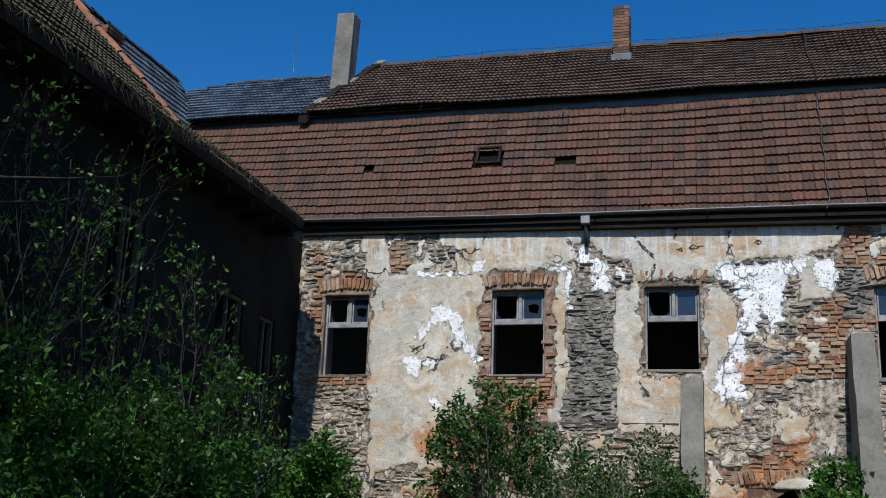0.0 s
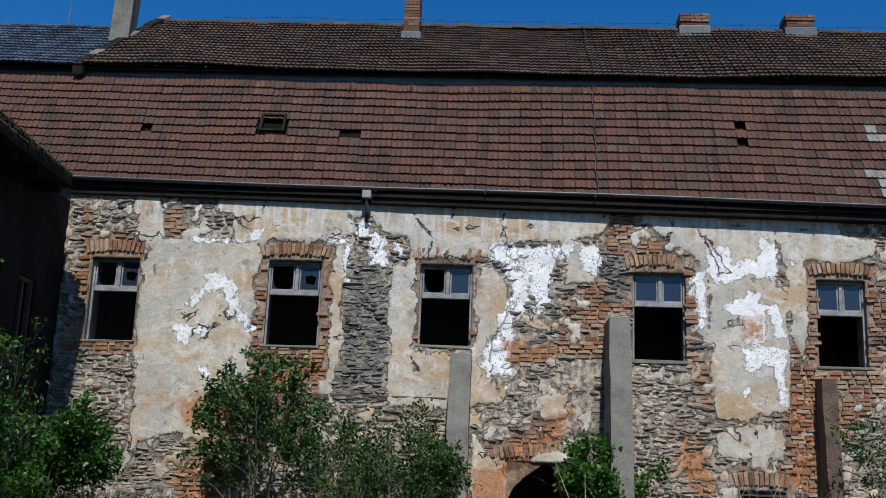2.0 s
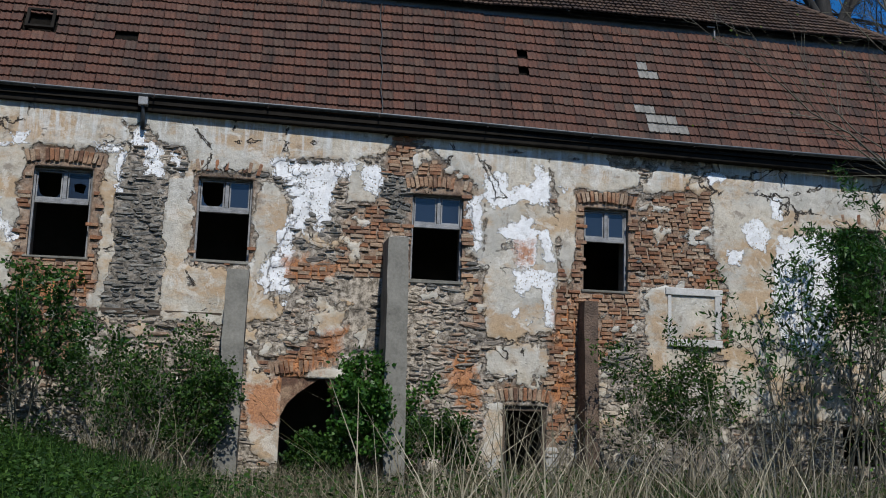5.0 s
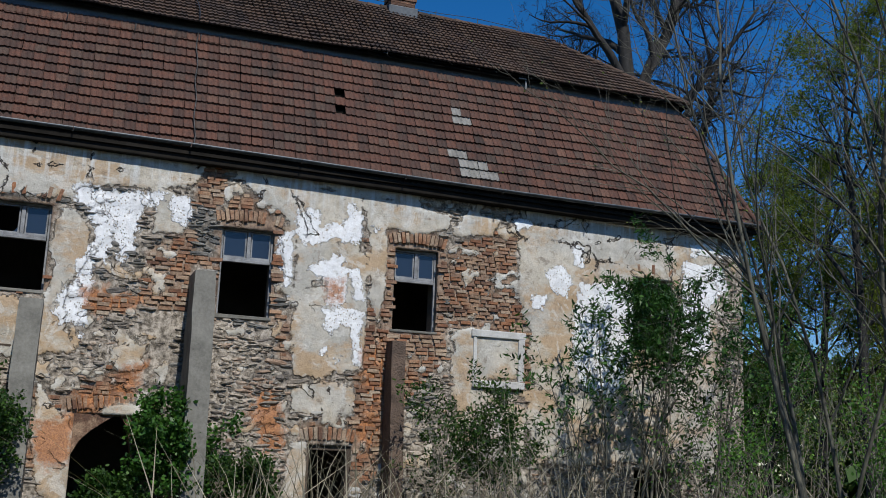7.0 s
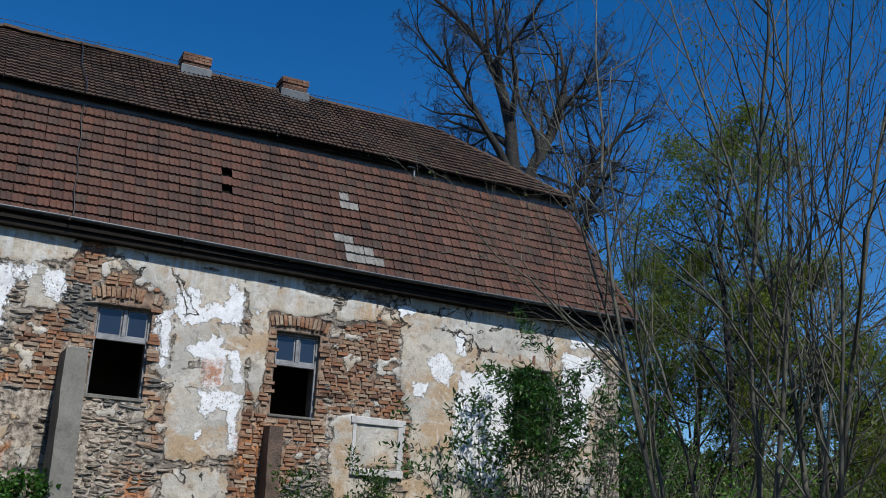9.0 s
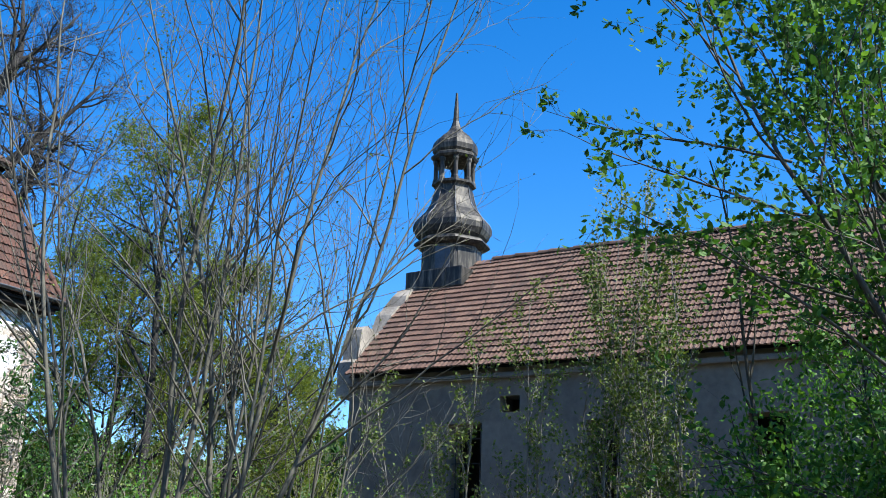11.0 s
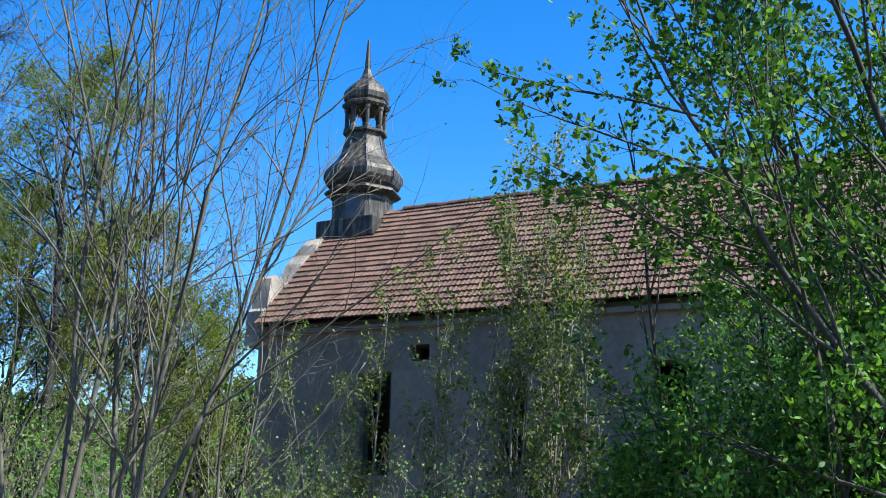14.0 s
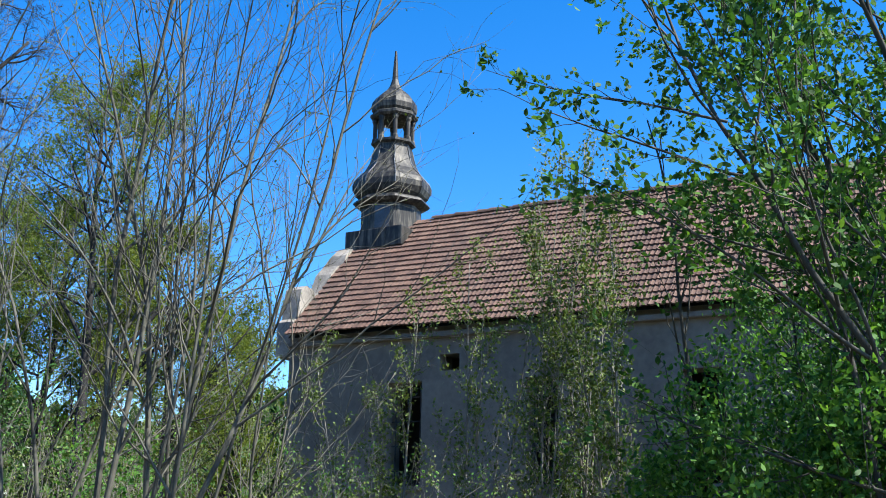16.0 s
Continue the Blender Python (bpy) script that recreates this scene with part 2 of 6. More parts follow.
def leaf(name, stops, rough=0.45, through_light=0.35):
    """Thin leaves: each its own tone, glossy on top, with light coming through."""
    k = Mat(name, rough)
    c = k.ramp(k.rand(True), stops)
    k.color(c)
    tr = k.t.nodes.new("ShaderNodeBsdfTranslucent")
    k.link(k.mix(1.0, c, (1.0, 1.0, 0.45), "MULTIPLY"), tr.inputs["Color"])
    mx = k.t.nodes.new("ShaderNodeMixShader")
    mx.inputs[0].default_value = through_light
    k.link(k.b.outputs[0], mx.inputs[1])
    k.link(tr.outputs[0], mx.inputs[2])
    k.link(mx.outputs[0], k.t.nodes["Material Output"].inputs["Surface"])
    return k.m


M["bark_grey"] = bark("grey_bark", (0.030, 0.029, 0.023), (0.175, 0.168, 0.13))
M["bark_brown"] = bark("brown_bark", (0.022, 0.021, 0.017), (0.10, 0.096, 0.078))
M["bark_pale"] = bark("pale_twigs", (0.10, 0.095, 0.08), (0.28, 0.26, 0.21))
M["bark_dark"] = bark("dark_bark", (0.012, 0.011, 0.011), (0.038, 0.036, 0.034))
M["leaf_dark"] = leaf("dark_leaves", [(0.0, (0.018, 0.06, 0.010)), (0.6, (0.042, 0.125, 0.020)), (1.0, (0.09, 0.20, 0.036))], 0.4)
M["leaf_fresh"] = leaf("fresh_leaves", [(0.0, (0.033, 0.105, 0.018)), (0.6, (0.09, 0.24, 0.038)), (1.0, (0.19, 0.37, 0.07))], 0.5, 0.48)
M["leaf_maple"] = leaf("unfolding_leaves", [(0.0, (0.026, 0.08, 0.014)), (0.6, (0.06, 0.165, 0.028)), (1.0, (0.15, 0.29, 0.05))], 0.6, 0.42)
M["leaf_elder"] = leaf("glossy_elder_leaves", [(0.0, (0.010, 0.036, 0.008)), (0.6, (0.026, 0.082, 0.015)), (1.0, (0.07, 0.16, 0.03))], 0.35, 0.3)
M["leaf_yellow"] = leaf("young_yellow_leaves", [(0.0, (0.06, 0.10, 0.022)), (0.6, (0.115, 0.17, 0.036)), (1.0, (0.20, 0.25, 0.065))], 0.6)
M["leaf_herb"] = leaf("herb_leaves", [(0.0, (0.010, 0.034, 0.006)), (0.6, (0.028, 0.078, 0.012)), (1.0, (0.075, 0.15, 0.024))], 0.6)
M["leaf_spring"] = leaf("far_spring_leaves", [(0.0, (0.09, 0.13, 0.02)), (0.6, (0.15, 0.20, 0.03)), (1.0, (0.23, 0.27, 0.05))], 0.6, 0.55)
M["straw"] = leaf("dry_straw", [(0.0, (0.15, 0.125, 0.085)), (0.6, (0.30, 0.265, 0.19)), (1.0, (0.50, 0.45, 0.34))], 0.7, 0.15)


M["straw_mat"] = leaf("matted_dry_grass", [(0.0, (0.07, 0.062, 0.035)), (0.6, (0.165, 0.145, 0.095)), (1.0, (0.34, 0.30, 0.21))], 0.7, 0.15)
M["buttress_brown"] = plain("brown_masonry", (0.045, 0.034, 0.028), (0.19, 0.13, 0.095), 3.0, bump=0.9, dist=0.03)


def glass():
    k = Mat("old_window_glass", 0.08)
    k.b.inputs["Transmission Weight"].default_value = 0.12
    k.b.inputs["Specular IOR Level"].default_value = 0.65
    # The bluish base colour stands in for sky reflected in the panes.
    k.color((0.022, 0.033, 0.055))
    k.bump(k.noise(3.0, 2), 0.05, 0.01)
    return k.m


def tower_sheet():
    """Old sheet metal: black with brown-grey weathered runs down the slope."""
    k = Mat("dark_tower_sheet", 0.55, 0.15).world_place()
    runs = k.noise(5.0, 6, 0.65, k.scaled((1.6, 1.6, 0.22)))
    c = k.ramp(runs, [(0.34, (0.010, 0.010, 0.010)), (0.5, (0.045, 0.042, 0.036)), (0.68, (0.17, 0.15, 0.115))])
    c = k.mix(k.span(k.noise(1.7, 5, 0.6), 0.45, 0.65, 0.0, 0.7), c, (0.016, 0.016, 0.016))
    k.color(c).bump(k.noise(14.0, 4), 0.25, 0.012)
    return k.m


M["tin"] = tower_sheet()
M["glass"] = glass()


# ---- builders ----
def mesh_object(name, verts, faces, material, parent=None, label="", smooth=False):
    me = bpy.data.meshes.new(name)
    me.from_pydata([tuple(v) for v in verts], [], [tuple(f) for f in faces])
    me.materials.append(material)
    if smooth:
        me.polygons.foreach_set("use_smooth", [True] * len(me.polygons))
    me.update()
    ob = new(name, me)
    if parent is not None:
        ob.parent = parent
    if label:
        ob["label"] = label
    return ob


def part(name, bm, material, parent=None, label="", smooth=False):
    """Links a bmesh as one mesh object under a thing or a part."""
    me = bpy.data.meshes.new(name)
    bmesh.ops.recalc_face_normals(bm, faces=bm.faces)
    bm.to_mesh(me)
    bm.free()
    me.materials.append(material)
    if smooth:
        me.polygons.foreach_set("use_smooth", [True] * len(me.polygons))
    ob = new(name, me)
    if parent is not None:
        ob.parent = parent
    if label:
        ob["label"] = label
    return ob


def empty(name, label, category, group="", kind=""):
    return tagged(new(name), label, category, group, kind)


def box(bm, x0, x1, y0, y1, z0, z1, bevel=0.0, wear=0.0):
    """Adds a box, its edges bevelled and its corners a little uneven."""
    made = bmesh.ops.create_cube(bm, size=1.0, matrix=Matrix.Translation(((x0 + x1) / 2, (y0 + y1) / 2, (z0 + z1) / 2)) @ Matrix.Diagonal((x1 - x0, y1 - y0, z1 - z0, 1)))
    vs = made["verts"]
    if wear:
        for v in vs:
            v.co += Vector([random.uniform(-wear, wear) for _ in range(3)])
    if bevel:
        bmesh.ops.bevel(bm, geom=list({e for v in vs for e in v.link_edges}), offset=bevel, segments=2, affect="EDGES", profile=0.6)
    return bm


def one_box(*a, **k):
    return box(bmesh.new(), *a, **k)


def tube_lists(points, radii, sides, verts, faces):
    """Adds a tapered tube along points to the lists."""
    base, n = len(verts), len(points)
    pts = [Vector(p) for p in points]
    for i, p in enumerate(pts):
        d = (pts[min(i + 1, n - 1)] - pts[max(i - 1, 0)])
        d = d.normalized() if d.length > 1e-9 else Vector((0, 0, 1))
        a = d.cross(Vector((0, 0, 1)) if abs(d.z) < 0.95 else Vector((1, 0, 0))).normalized()
        b = d.cross(a)
        for s in range(sides):
            w = 2 * math.pi * s / sides
            verts.append(p + (a * math.cos(w) + b * math.sin(w)) * radii[i])
    for i in range(n - 1):
        for s in range(sides):
            q = (s + 1) % sides
            faces.append((base + i * sides + s, base + i * sides + q, base + (i + 1) * sides + q, base + (i + 1) * sides + s))
    faces.append(tuple(base + (n - 1) * sides + s for s in range(sides)))


def tube(name, points, radii, sides, material, parent=None, label=""):
    v, f = [], []
    tube_lists(points, radii, sides, v, f)
    return mesh_object(name, v, f, material, parent, label, True)


# ---- smooth random field over the wall ----
_rng = np.random.RandomState(7)
_LAT = _rng.rand(64, 64)


def field(x, z, size):
    """Value noise between -0.5 and 0.5 with three octaves."""
    out, amp, tot = 0.0, 1.0, 0.0
    for k in range(3):
        u, w = np.asarray(x, float) / size * 2**k + 17.3 * k, np.asarray(z, float) / size * 2**k + 9.1 * k
        i, j = np.floor(u).astype(int), np.floor(w).astype(int)
        fu, fw = u - i, w - j
        fu, fw = fu * fu * (3 - 2 * fu), fw * fw * (3 - 2 * fw)
        g = lambda a, b: _LAT[a % 64, b % 64]
        out = out + amp * ((g(i, j) * (1 - fu) + g(i + 1, j) * fu) * (1 - fw) + (g(i, j + 1) * (1 - fu) + g(i + 1, j + 1) * fu) * fw)
        tot, amp = tot + amp, amp * 0.5
    return out / tot - 0.5


# ---- patches of render, brick, soot and limewash on the long facade: corner by corner (x, z) ----
PATCHES = {"plaster": [], "brick": [], "stain": [], "white": [], "ochre": []}


def patch(kind, *corners):
    PATCHES[kind].append(np.array(corners, float))


patch("plaster", (-6.79, 7), (-6.52, 7.01), (-6.31, 6.3), (-5.93, 6.26), (-5.39, 6.22), (-4.54, 6.25), (-4.36, 5.93), (-4.5, 5.6), (-4.3, 5.07), (-4.4, 4.85), (-4.54, 4.63), (-4.36, 4.32), (-4.72, 4.25), (-4.59, 3.78), (-5.48, 3.12), (-5.55, 2.7), (-6.37, 2.47), (-6.71, 1.64), (-6.63, 3.08), (-6.67, 4.29), (-6.7, 5.85))
patch("plaster", (-5.35, 7.05), (-4.27, 7.08), (-2.77, 7.02), (-2.69, 6.53), (-3.21, 6.35), (-3.38, 6.38), (-4.23, 6.35), (-4.43, 6.23), (-4.86, 6.29), (-5.01, 6.84))
patch("plaster", (-3.16, 6.32), (-2.78, 6.31), (-2.76, 4.91), (-2.58, 4.38), (-2.79, 3.42), (-3.1, 3.41), (-3.13, 4.89), (-3.07, 5.65))
patch("plaster", (-2.39, 7.04), (-0.41, 6.94), (2.16, 6.97), (2.01, 6.58), (0.04, 6.35), (-0, 6.08), (-0.27, 6.07), (-1.55, 6.03), (-1.62, 6.46), (-2.1, 6.55))
patch("plaster", (-1.97, 5.9), (-1.43, 5.92), (-1.42, 4.37), (-1.05, 4.22), (-0.31, 4.24), (0.45, 3.32), (-0.9, 3.28), (-1.53, 3.41), (-1.87, 4.4))
patch("plaster", (-0.37, 5.96), (0.05, 6.08), (0.38, 5.66), (0.29, 5.01), (-0.01, 4.57), (0.14, 3.31), (-0.28, 3.3), (-0.4, 4.45))
patch("plaster", (1.32, 6.45), (2.01, 6.42), (2.02, 5.93), (1.87, 5.66), (1.28, 5.58))
patch("plaster", (2.8, 7), (4.83, 6.9), (6.33, 6.84), (6.64, 6.31), (5.89, 6.06), (5.87, 4.14), (5.46, 4.87), (5.52, 5.94), (5.26, 6.7), (5.14, 3.48), (4.62, 3.31), (4.2, 3.45), (3.99, 4.07), (3.98, 5.89), (3.66, 6.31), (3.23, 6.57), (3.02, 6.78))
patch("plaster", (3.72, 6.32), (4.04, 5.89), (3.99, 4.71), (3.67, 4.81))
patch("plaster", (4.2, 3.04), (5.24, 3.07), (5.24, 2.66), (4.62, 2.48), (4.1, 2.52))
patch("plaster", (4.1, 2.05), (4.43, 2.07), (4.43, 1), (4.16, 0.99))
patch("plaster", (-0.26, 2.88), (0.34, 1.98), (0.32, 0.86), (-0.09, 1.05), (-0.28, 1.85))
patch("plaster", (0.79, 2.51), (1.51, 2.53), (1.68, 2.02), (0.8, 1.99))
patch("plaster", (7.43, 6.81), (8.31, 6.74), (8.07, 6.24), (7.33, 6.15), (7.09, 6.24))
patch("plaster", (8.56, 6.71), (13.35, 6.58), (13.27, 1.95), (11.76, 1.89), (10.07, 1.83), (8.95, 1.78), (8.88, 4.46), (8.6, 5.36))
patch("plaster", (7.29, 4.33), (7.71, 4.36), (7.75, 3.25), (8.3, 3.07), (8.8, 2.87), (8.82, 1.89), (7.4, 1.83), (7.22, 3.22))
patch("plaster", (7.71, 4.25), (8.67, 4.27), (8.66, 3.42), (7.75, 3.36))
patch("brick", (-7.69, 6.23), (-6.73, 6.26), (-6.7, 5.94), (-7.66, 5.9))
patch("brick", (-7.57, 4.31), (-6.63, 4.35), (-6.7, 4.03), (-8.07, 4.03), (-7.96, 4.51), (-7.59, 4.53))
patch("brick", (-4.52, 5.92), (-4.23, 6.37), (-3.38, 6.42), (-2.83, 6.25), (-3.14, 5.97), (-3.12, 5.65), (-3.15, 4.25), (-3.05, 3.52), (-4.2, 3.48), (-4.36, 4.27), (-4.26, 4.32), (-4.31, 5.61), (-4.46, 5.38))
patch("brick", (-6.36, 7.01), (-5.99, 7.02), (-5.88, 6.26), (-6.3, 6.24))
patch("brick", (-7.91, 6.9), (-7.7, 6.91), (-7.61, 5.38), (-7.74, 4.42), (-7.9, 4.41))
patch("brick", (-0.43, 6.06), (-0.27, 6.02), (-0.26, 4.41), (-0.37, 4.4))
patch("brick", (0.42, 4.43), (1.36, 4.46), (1.16, 4.08), (0.43, 4.11))
patch("brick", (1.34, 5.37), (2.02, 5.82), (2.56, 5.09), (2.19, 5.08), (2.1, 4.33), (1.37, 4.2))
patch("brick", (2.6, 6.5), (3.55, 6.53), (3.72, 5.94), (2.6, 5.9))
patch("brick", (2.11, 6.97), (2.59, 6.99), (2.55, 6.17), (2.01, 6.15))
patch("brick", (3.78, 4.38), (4.04, 4.39), (4.15, 3.45), (3.78, 3.65))
patch("brick", (5.47, 5.94), (5.89, 5.96), (5.93, 4.14), (6.61, 4.16), (6.91, 3.54), (6.38, 3.11), (6.06, 2.07), (5.9, 1.35), (5.33, 1.23), (5.3, 2.04), (4.41, 2.01), (4.2, 2.52), (5.24, 2.66), (5.35, 3.49), (5.46, 4.12))
patch("brick", (5.9, 6.28), (6.85, 6.31), (6.95, 5.88), (5.89, 5.85))
patch("brick", (-0.36, 2.73), (0.47, 2.75), (0.97, 3.34), (1.29, 2.94), (0.89, 2.41), (0.39, 2.08), (0.29, 1.87), (-0.02, 1.96), (0.17, 2.38), (-0.35, 2.57))
patch("brick", (-0.33, 1.95), (0.29, 1.87), (0.32, 1.06), (0.12, 0.85), (-0.31, 1.45))
patch("brick", (6.92, 5.88), (7.45, 6.28), (8.56, 6.65), (8.66, 5.36), (8.88, 4.46), (7.29, 4.33), (7.03, 4.75))
patch("brick", (8.63, 4.44), (8.94, 4.46), (9.04, 3.11), (8.66, 3.31))
patch("brick", (-5.48, 3.12), (-4.56, 3.36), (-3.2, 3.41), (-3.16, 2.58), (-4.95, 1.49), (-5.67, 1.47), (-5.52, 2.29))
patch("stain", (-2.56, 6.15), (-1.92, 6.12), (-1.94, 4.93), (-1.86, 4.19), (-1.95, 3.45), (-2.78, 3.32), (-2.9, 3.63), (-2.75, 4.59), (-2.83, 5.12), (-2.66, 5.99))
patch("stain", (1.96, 6.47), (2.48, 6.82), (2.56, 5.09), (2.19, 5.08), (2.05, 4.33))
patch("white", (8.39, 6.74), (8.74, 6.76), (8.91, 6.63), (8.59, 6.50))
patch("white", (9.19, 5.70), (9.53, 5.86), (9.84, 5.62), (9.71, 5.20), (9.38, 5.29))
patch("white", (9.80, 6.33), (10.09, 6.31), (10.07, 5.83), (9.91, 5.86))
patch("white", (8.94, 5.21), (9.25, 5.18), (9.13, 4.86), (8.89, 4.89))
patch("white", (10.00, 5.49), (11.13, 5.66), (11.34, 5.14), (11.27, 4.06), (10.81, 3.21), (10.16, 3.29), (9.83, 3.95), (9.88, 4.77))
patch("white", (12.50, 6.23), (13.54, 6.21), (13.68, 5.72), (13.19, 5.30), (13.10, 4.31), (12.65, 4.16), (12.42, 4.99))
patch("white", (12.65, 6.65), (14.03, 6.65), (14.10, 6.44), (12.72, 6.38))
patch("plaster", (-5.3, 7.5), (2.1, 7.5), (2.1, 6.8), (-5.3, 6.85))
patch("plaster", (2.75, 7.5), (6.4, 7.5), (6.35, 6.72), (2.8, 6.85))
patch("plaster", (8.5, 7.5), (13.4, 7.5), (13.4, 6.5), (8.6, 6.65))
patch("plaster", (-6.9, 7.5), (-6.4, 7.5), (-6.4, 6.8), (-6.9, 6.8))


# limewash remains, rust-coloured stains and further render
patch("white", (-5.76, 5.06), (-5.61, 5.21), (-5.44, 5.36), (-5.43, 5.61), (-5.22, 5.72), (-5.07, 5.62), (-4.95, 5.52), (-4.84, 5.52), (-4.76, 5.27), (-4.67, 4.95), (-4.52, 4.80), (-4.40, 4.64), (-4.46, 4.52), (-4.56, 4.56), (-4.66, 4.71), (-4.80, 4.83), (-4.90, 4.87), (-4.96, 5.10), (-5.09, 5.32), (-5.26, 5.29), (-5.40, 5.24), (-5.48, 5.09), (-5.57, 4.96), (-5.70, 4.99))
patch("white", (-5.95, 4.59), (-5.71, 4.65), (-5.55, 4.63), (-5.36, 4.66), (-5.12, 4.65), (-5.20, 4.54), (-5.41, 4.47), (-5.58, 4.53), (-5.61, 4.35), (-5.68, 4.25), (-5.82, 4.33))
patch("white", (-5.40, 3.89), (-5.23, 3.92), (-5.14, 3.71), (-5.24, 3.66), (-5.37, 3.76))
patch("white", (-4.66, 6.48), (-4.40, 6.54), (-4.39, 6.34), (-4.62, 6.31))
patch("white", (-5.79, 6.33), (-4.60, 6.33), (-4.60, 6.27), (-5.78, 6.25))
patch("white", (-3.25, 6.42), (-3.05, 6.43), (-2.70, 6.39), (-2.88, 6.28), (-3.15, 6.28))
patch("white", (-2.59, 6.51), (-2.56, 6.68), (-2.46, 6.86), (-2.35, 6.80), (-2.31, 6.55), (-2.16, 6.48), (-2.03, 6.39), (-1.99, 5.96), (-2.00, 5.87), (-2.30, 5.90), (-2.36, 6.27), (-2.42, 6.43), (-2.52, 6.40))
patch("white", (-2.82, 6.37), (-2.69, 6.28), (-2.71, 5.93), (-2.71, 5.50), (-2.76, 5.34), (-2.81, 5.82))
patch("white", (-1.88, 6.40), (-1.76, 6.34), (-1.72, 6.18), (-1.66, 5.97), (-1.75, 6.01), (-1.84, 6.16))
patch("white", (-0.08, 6.41), (0.16, 6.43), (0.41, 6.33), (0.69, 6.34), (1.06, 6.42), (1.28, 6.36), (1.40, 6.43), (1.54, 6.39), (1.44, 6.17), (1.34, 6.04), (1.26, 6.14), (1.15, 5.92), (1.10, 5.62), (1.06, 5.38), (0.97, 5.10), (0.83, 5.05), (0.77, 5.37), (0.64, 5.26), (0.59, 5.02), (0.42, 5.06), (0.39, 5.38), (0.34, 5.57), (0.26, 5.79), (0.21, 5.95), (0.07, 6.00), (-0.03, 6.17))
patch("white", (0.31, 5.32), (0.43, 5.40), (0.42, 4.95), (0.42, 4.32), (0.39, 3.95), (0.40, 3.66), (0.29, 3.66), (0.27, 3.91), (0.13, 3.86), (-0.03, 3.85), (-0.14, 4.03), (-0.14, 4.40), (-0.00, 4.51), (0.13, 4.62), (0.21, 4.77), (0.08, 4.88), (0.14, 5.03), (0.25, 5.11))
patch("white", (1.64, 6.37), (1.92, 6.41), (2.06, 6.19), (2.04, 5.97), (1.90, 5.82), (1.69, 5.92), (1.63, 6.12))
patch("white", (3.97, 6.23), (4.02, 6.39), (4.40, 6.44), (4.46, 6.10), (4.61, 6.21), (4.87, 6.17), (4.98, 6.39), (4.95, 6.63), (5.10, 6.61), (5.26, 6.45), (5.31, 6.13), (5.28, 5.82), (4.98, 5.83), (4.71, 5.91), (4.58, 5.81), (4.08, 5.71), (4.00, 6.01))
patch("white", (3.67, 5.89), (3.94, 5.92), (3.94, 5.28), (3.90, 4.72), (3.81, 4.93), (3.73, 5.27), (3.64, 5.59))
patch("white", (4.24, 5.34), (4.45, 5.43), (4.64, 5.47), (4.71, 5.59), (4.96, 5.54), (4.93, 5.36), (5.13, 5.32), (5.24, 5.33), (5.34, 5.11), (5.39, 4.77), (5.18, 4.75), (5.14, 5.10), (5.04, 5.21), (5.04, 4.66), (4.91, 4.55), (4.66, 4.60), (4.65, 5.08), (4.43, 5.12))
patch("white", (4.59, 4.55), (4.96, 4.58), (5.44, 4.54), (5.40, 4.37), (5.37, 4.06), (5.41, 3.75), (5.38, 3.47), (5.23, 3.51), (5.20, 3.84), (5.18, 4.22), (4.96, 4.24), (4.75, 4.07), (4.62, 4.12), (4.64, 4.33))
patch("white", (4.61, 3.80), (4.71, 3.83), (4.71, 3.66), (4.60, 3.68))
patch("white", (4.86, 3.61), (5.00, 3.64), (4.98, 3.46), (4.87, 3.48))
patch("white", (5.49, 6.23), (5.62, 6.19), (5.53, 6.06))
patch("ochre", (4.66, 5.04), (4.95, 5.10), (4.96, 4.67), (4.81, 4.62), (4.65, 4.82))
patch("ochre", (0.32, 2.65), (0.84, 2.77), (1.14, 3.19), (1.45, 3.25), (1.35, 2.78), (1.10, 2.57), (0.89, 2.46), (0.64, 2.30), (0.34, 2.08), (0.28, 2.34))
patch("ochre", (-0.28, 2.22), (0.33, 2.24), (0.36, 1.53), (0.05, 1.42), (-0.26, 1.61))
patch("ochre", (5.42, 3.85), (5.89, 4.07), (5.84, 2.22), (5.65, 1.81), (5.40, 2.41), (5.46, 3.03))
patch("ochre", (3.41, 2.96), (3.77, 3.17), (3.82, 2.87), (4.07, 1.66), (3.72, 1.85), (3.41, 2.44))
patch("ochre", (0.27, 4.52), (1.27, 4.45), (1.27, 4.19), (0.59, 4.11), (0.33, 4.21))
patch("ochre", (-4.33, 3.95), (-3.18, 4.15), (-3.11, 3.78), (-3.67, 3.45), (-4.31, 3.69))
patch("ochre", (-5.70, 3.17), (-5.14, 3.40), (-4.50, 3.31), (-4.47, 2.85), (-5.08, 2.67), (-5.62, 2.86))
patch("ochre", (-5.82, 2.13), (-4.84, 2.16), (-4.68, 1.45), (-5.50, 1.32))
patch("plaster", (-1.93, 4.24), (-0.77, 4.28), (-0.79, 3.33), (-1.78, 3.30))
patch("plaster", (4.08, 5.60), (5.45, 5.65), (5.41, 3.44), (4.08, 3.34))
patch("plaster", (4.08, 2.98), (5.26, 3.07), (5.35, 2.51), (4.43, 2.48), (4.08, 2.67))
patch("plaster", (5.99, 6.64), (7.09, 6.67), (7.08, 6.29), (6.03, 6.15))
patch("plaster", (-6.75, 6.86), (-6.32, 6.87), (-6.24, 5.93), (-4.58, 6.09), (-4.43, 3.84), (-5.46, 3.49), (-5.39, 2.66), (-6.27, 2.53), (-6.49, 3.88))
patch("plaster", (0.82, 3.49), (1.44, 3.61), (1.29, 3.09), (0.88, 3.08))
patch("plaster", (-0.28, 2.01), (0.34, 2.03), (0.36, 1.23), (-0.15, 1.21))


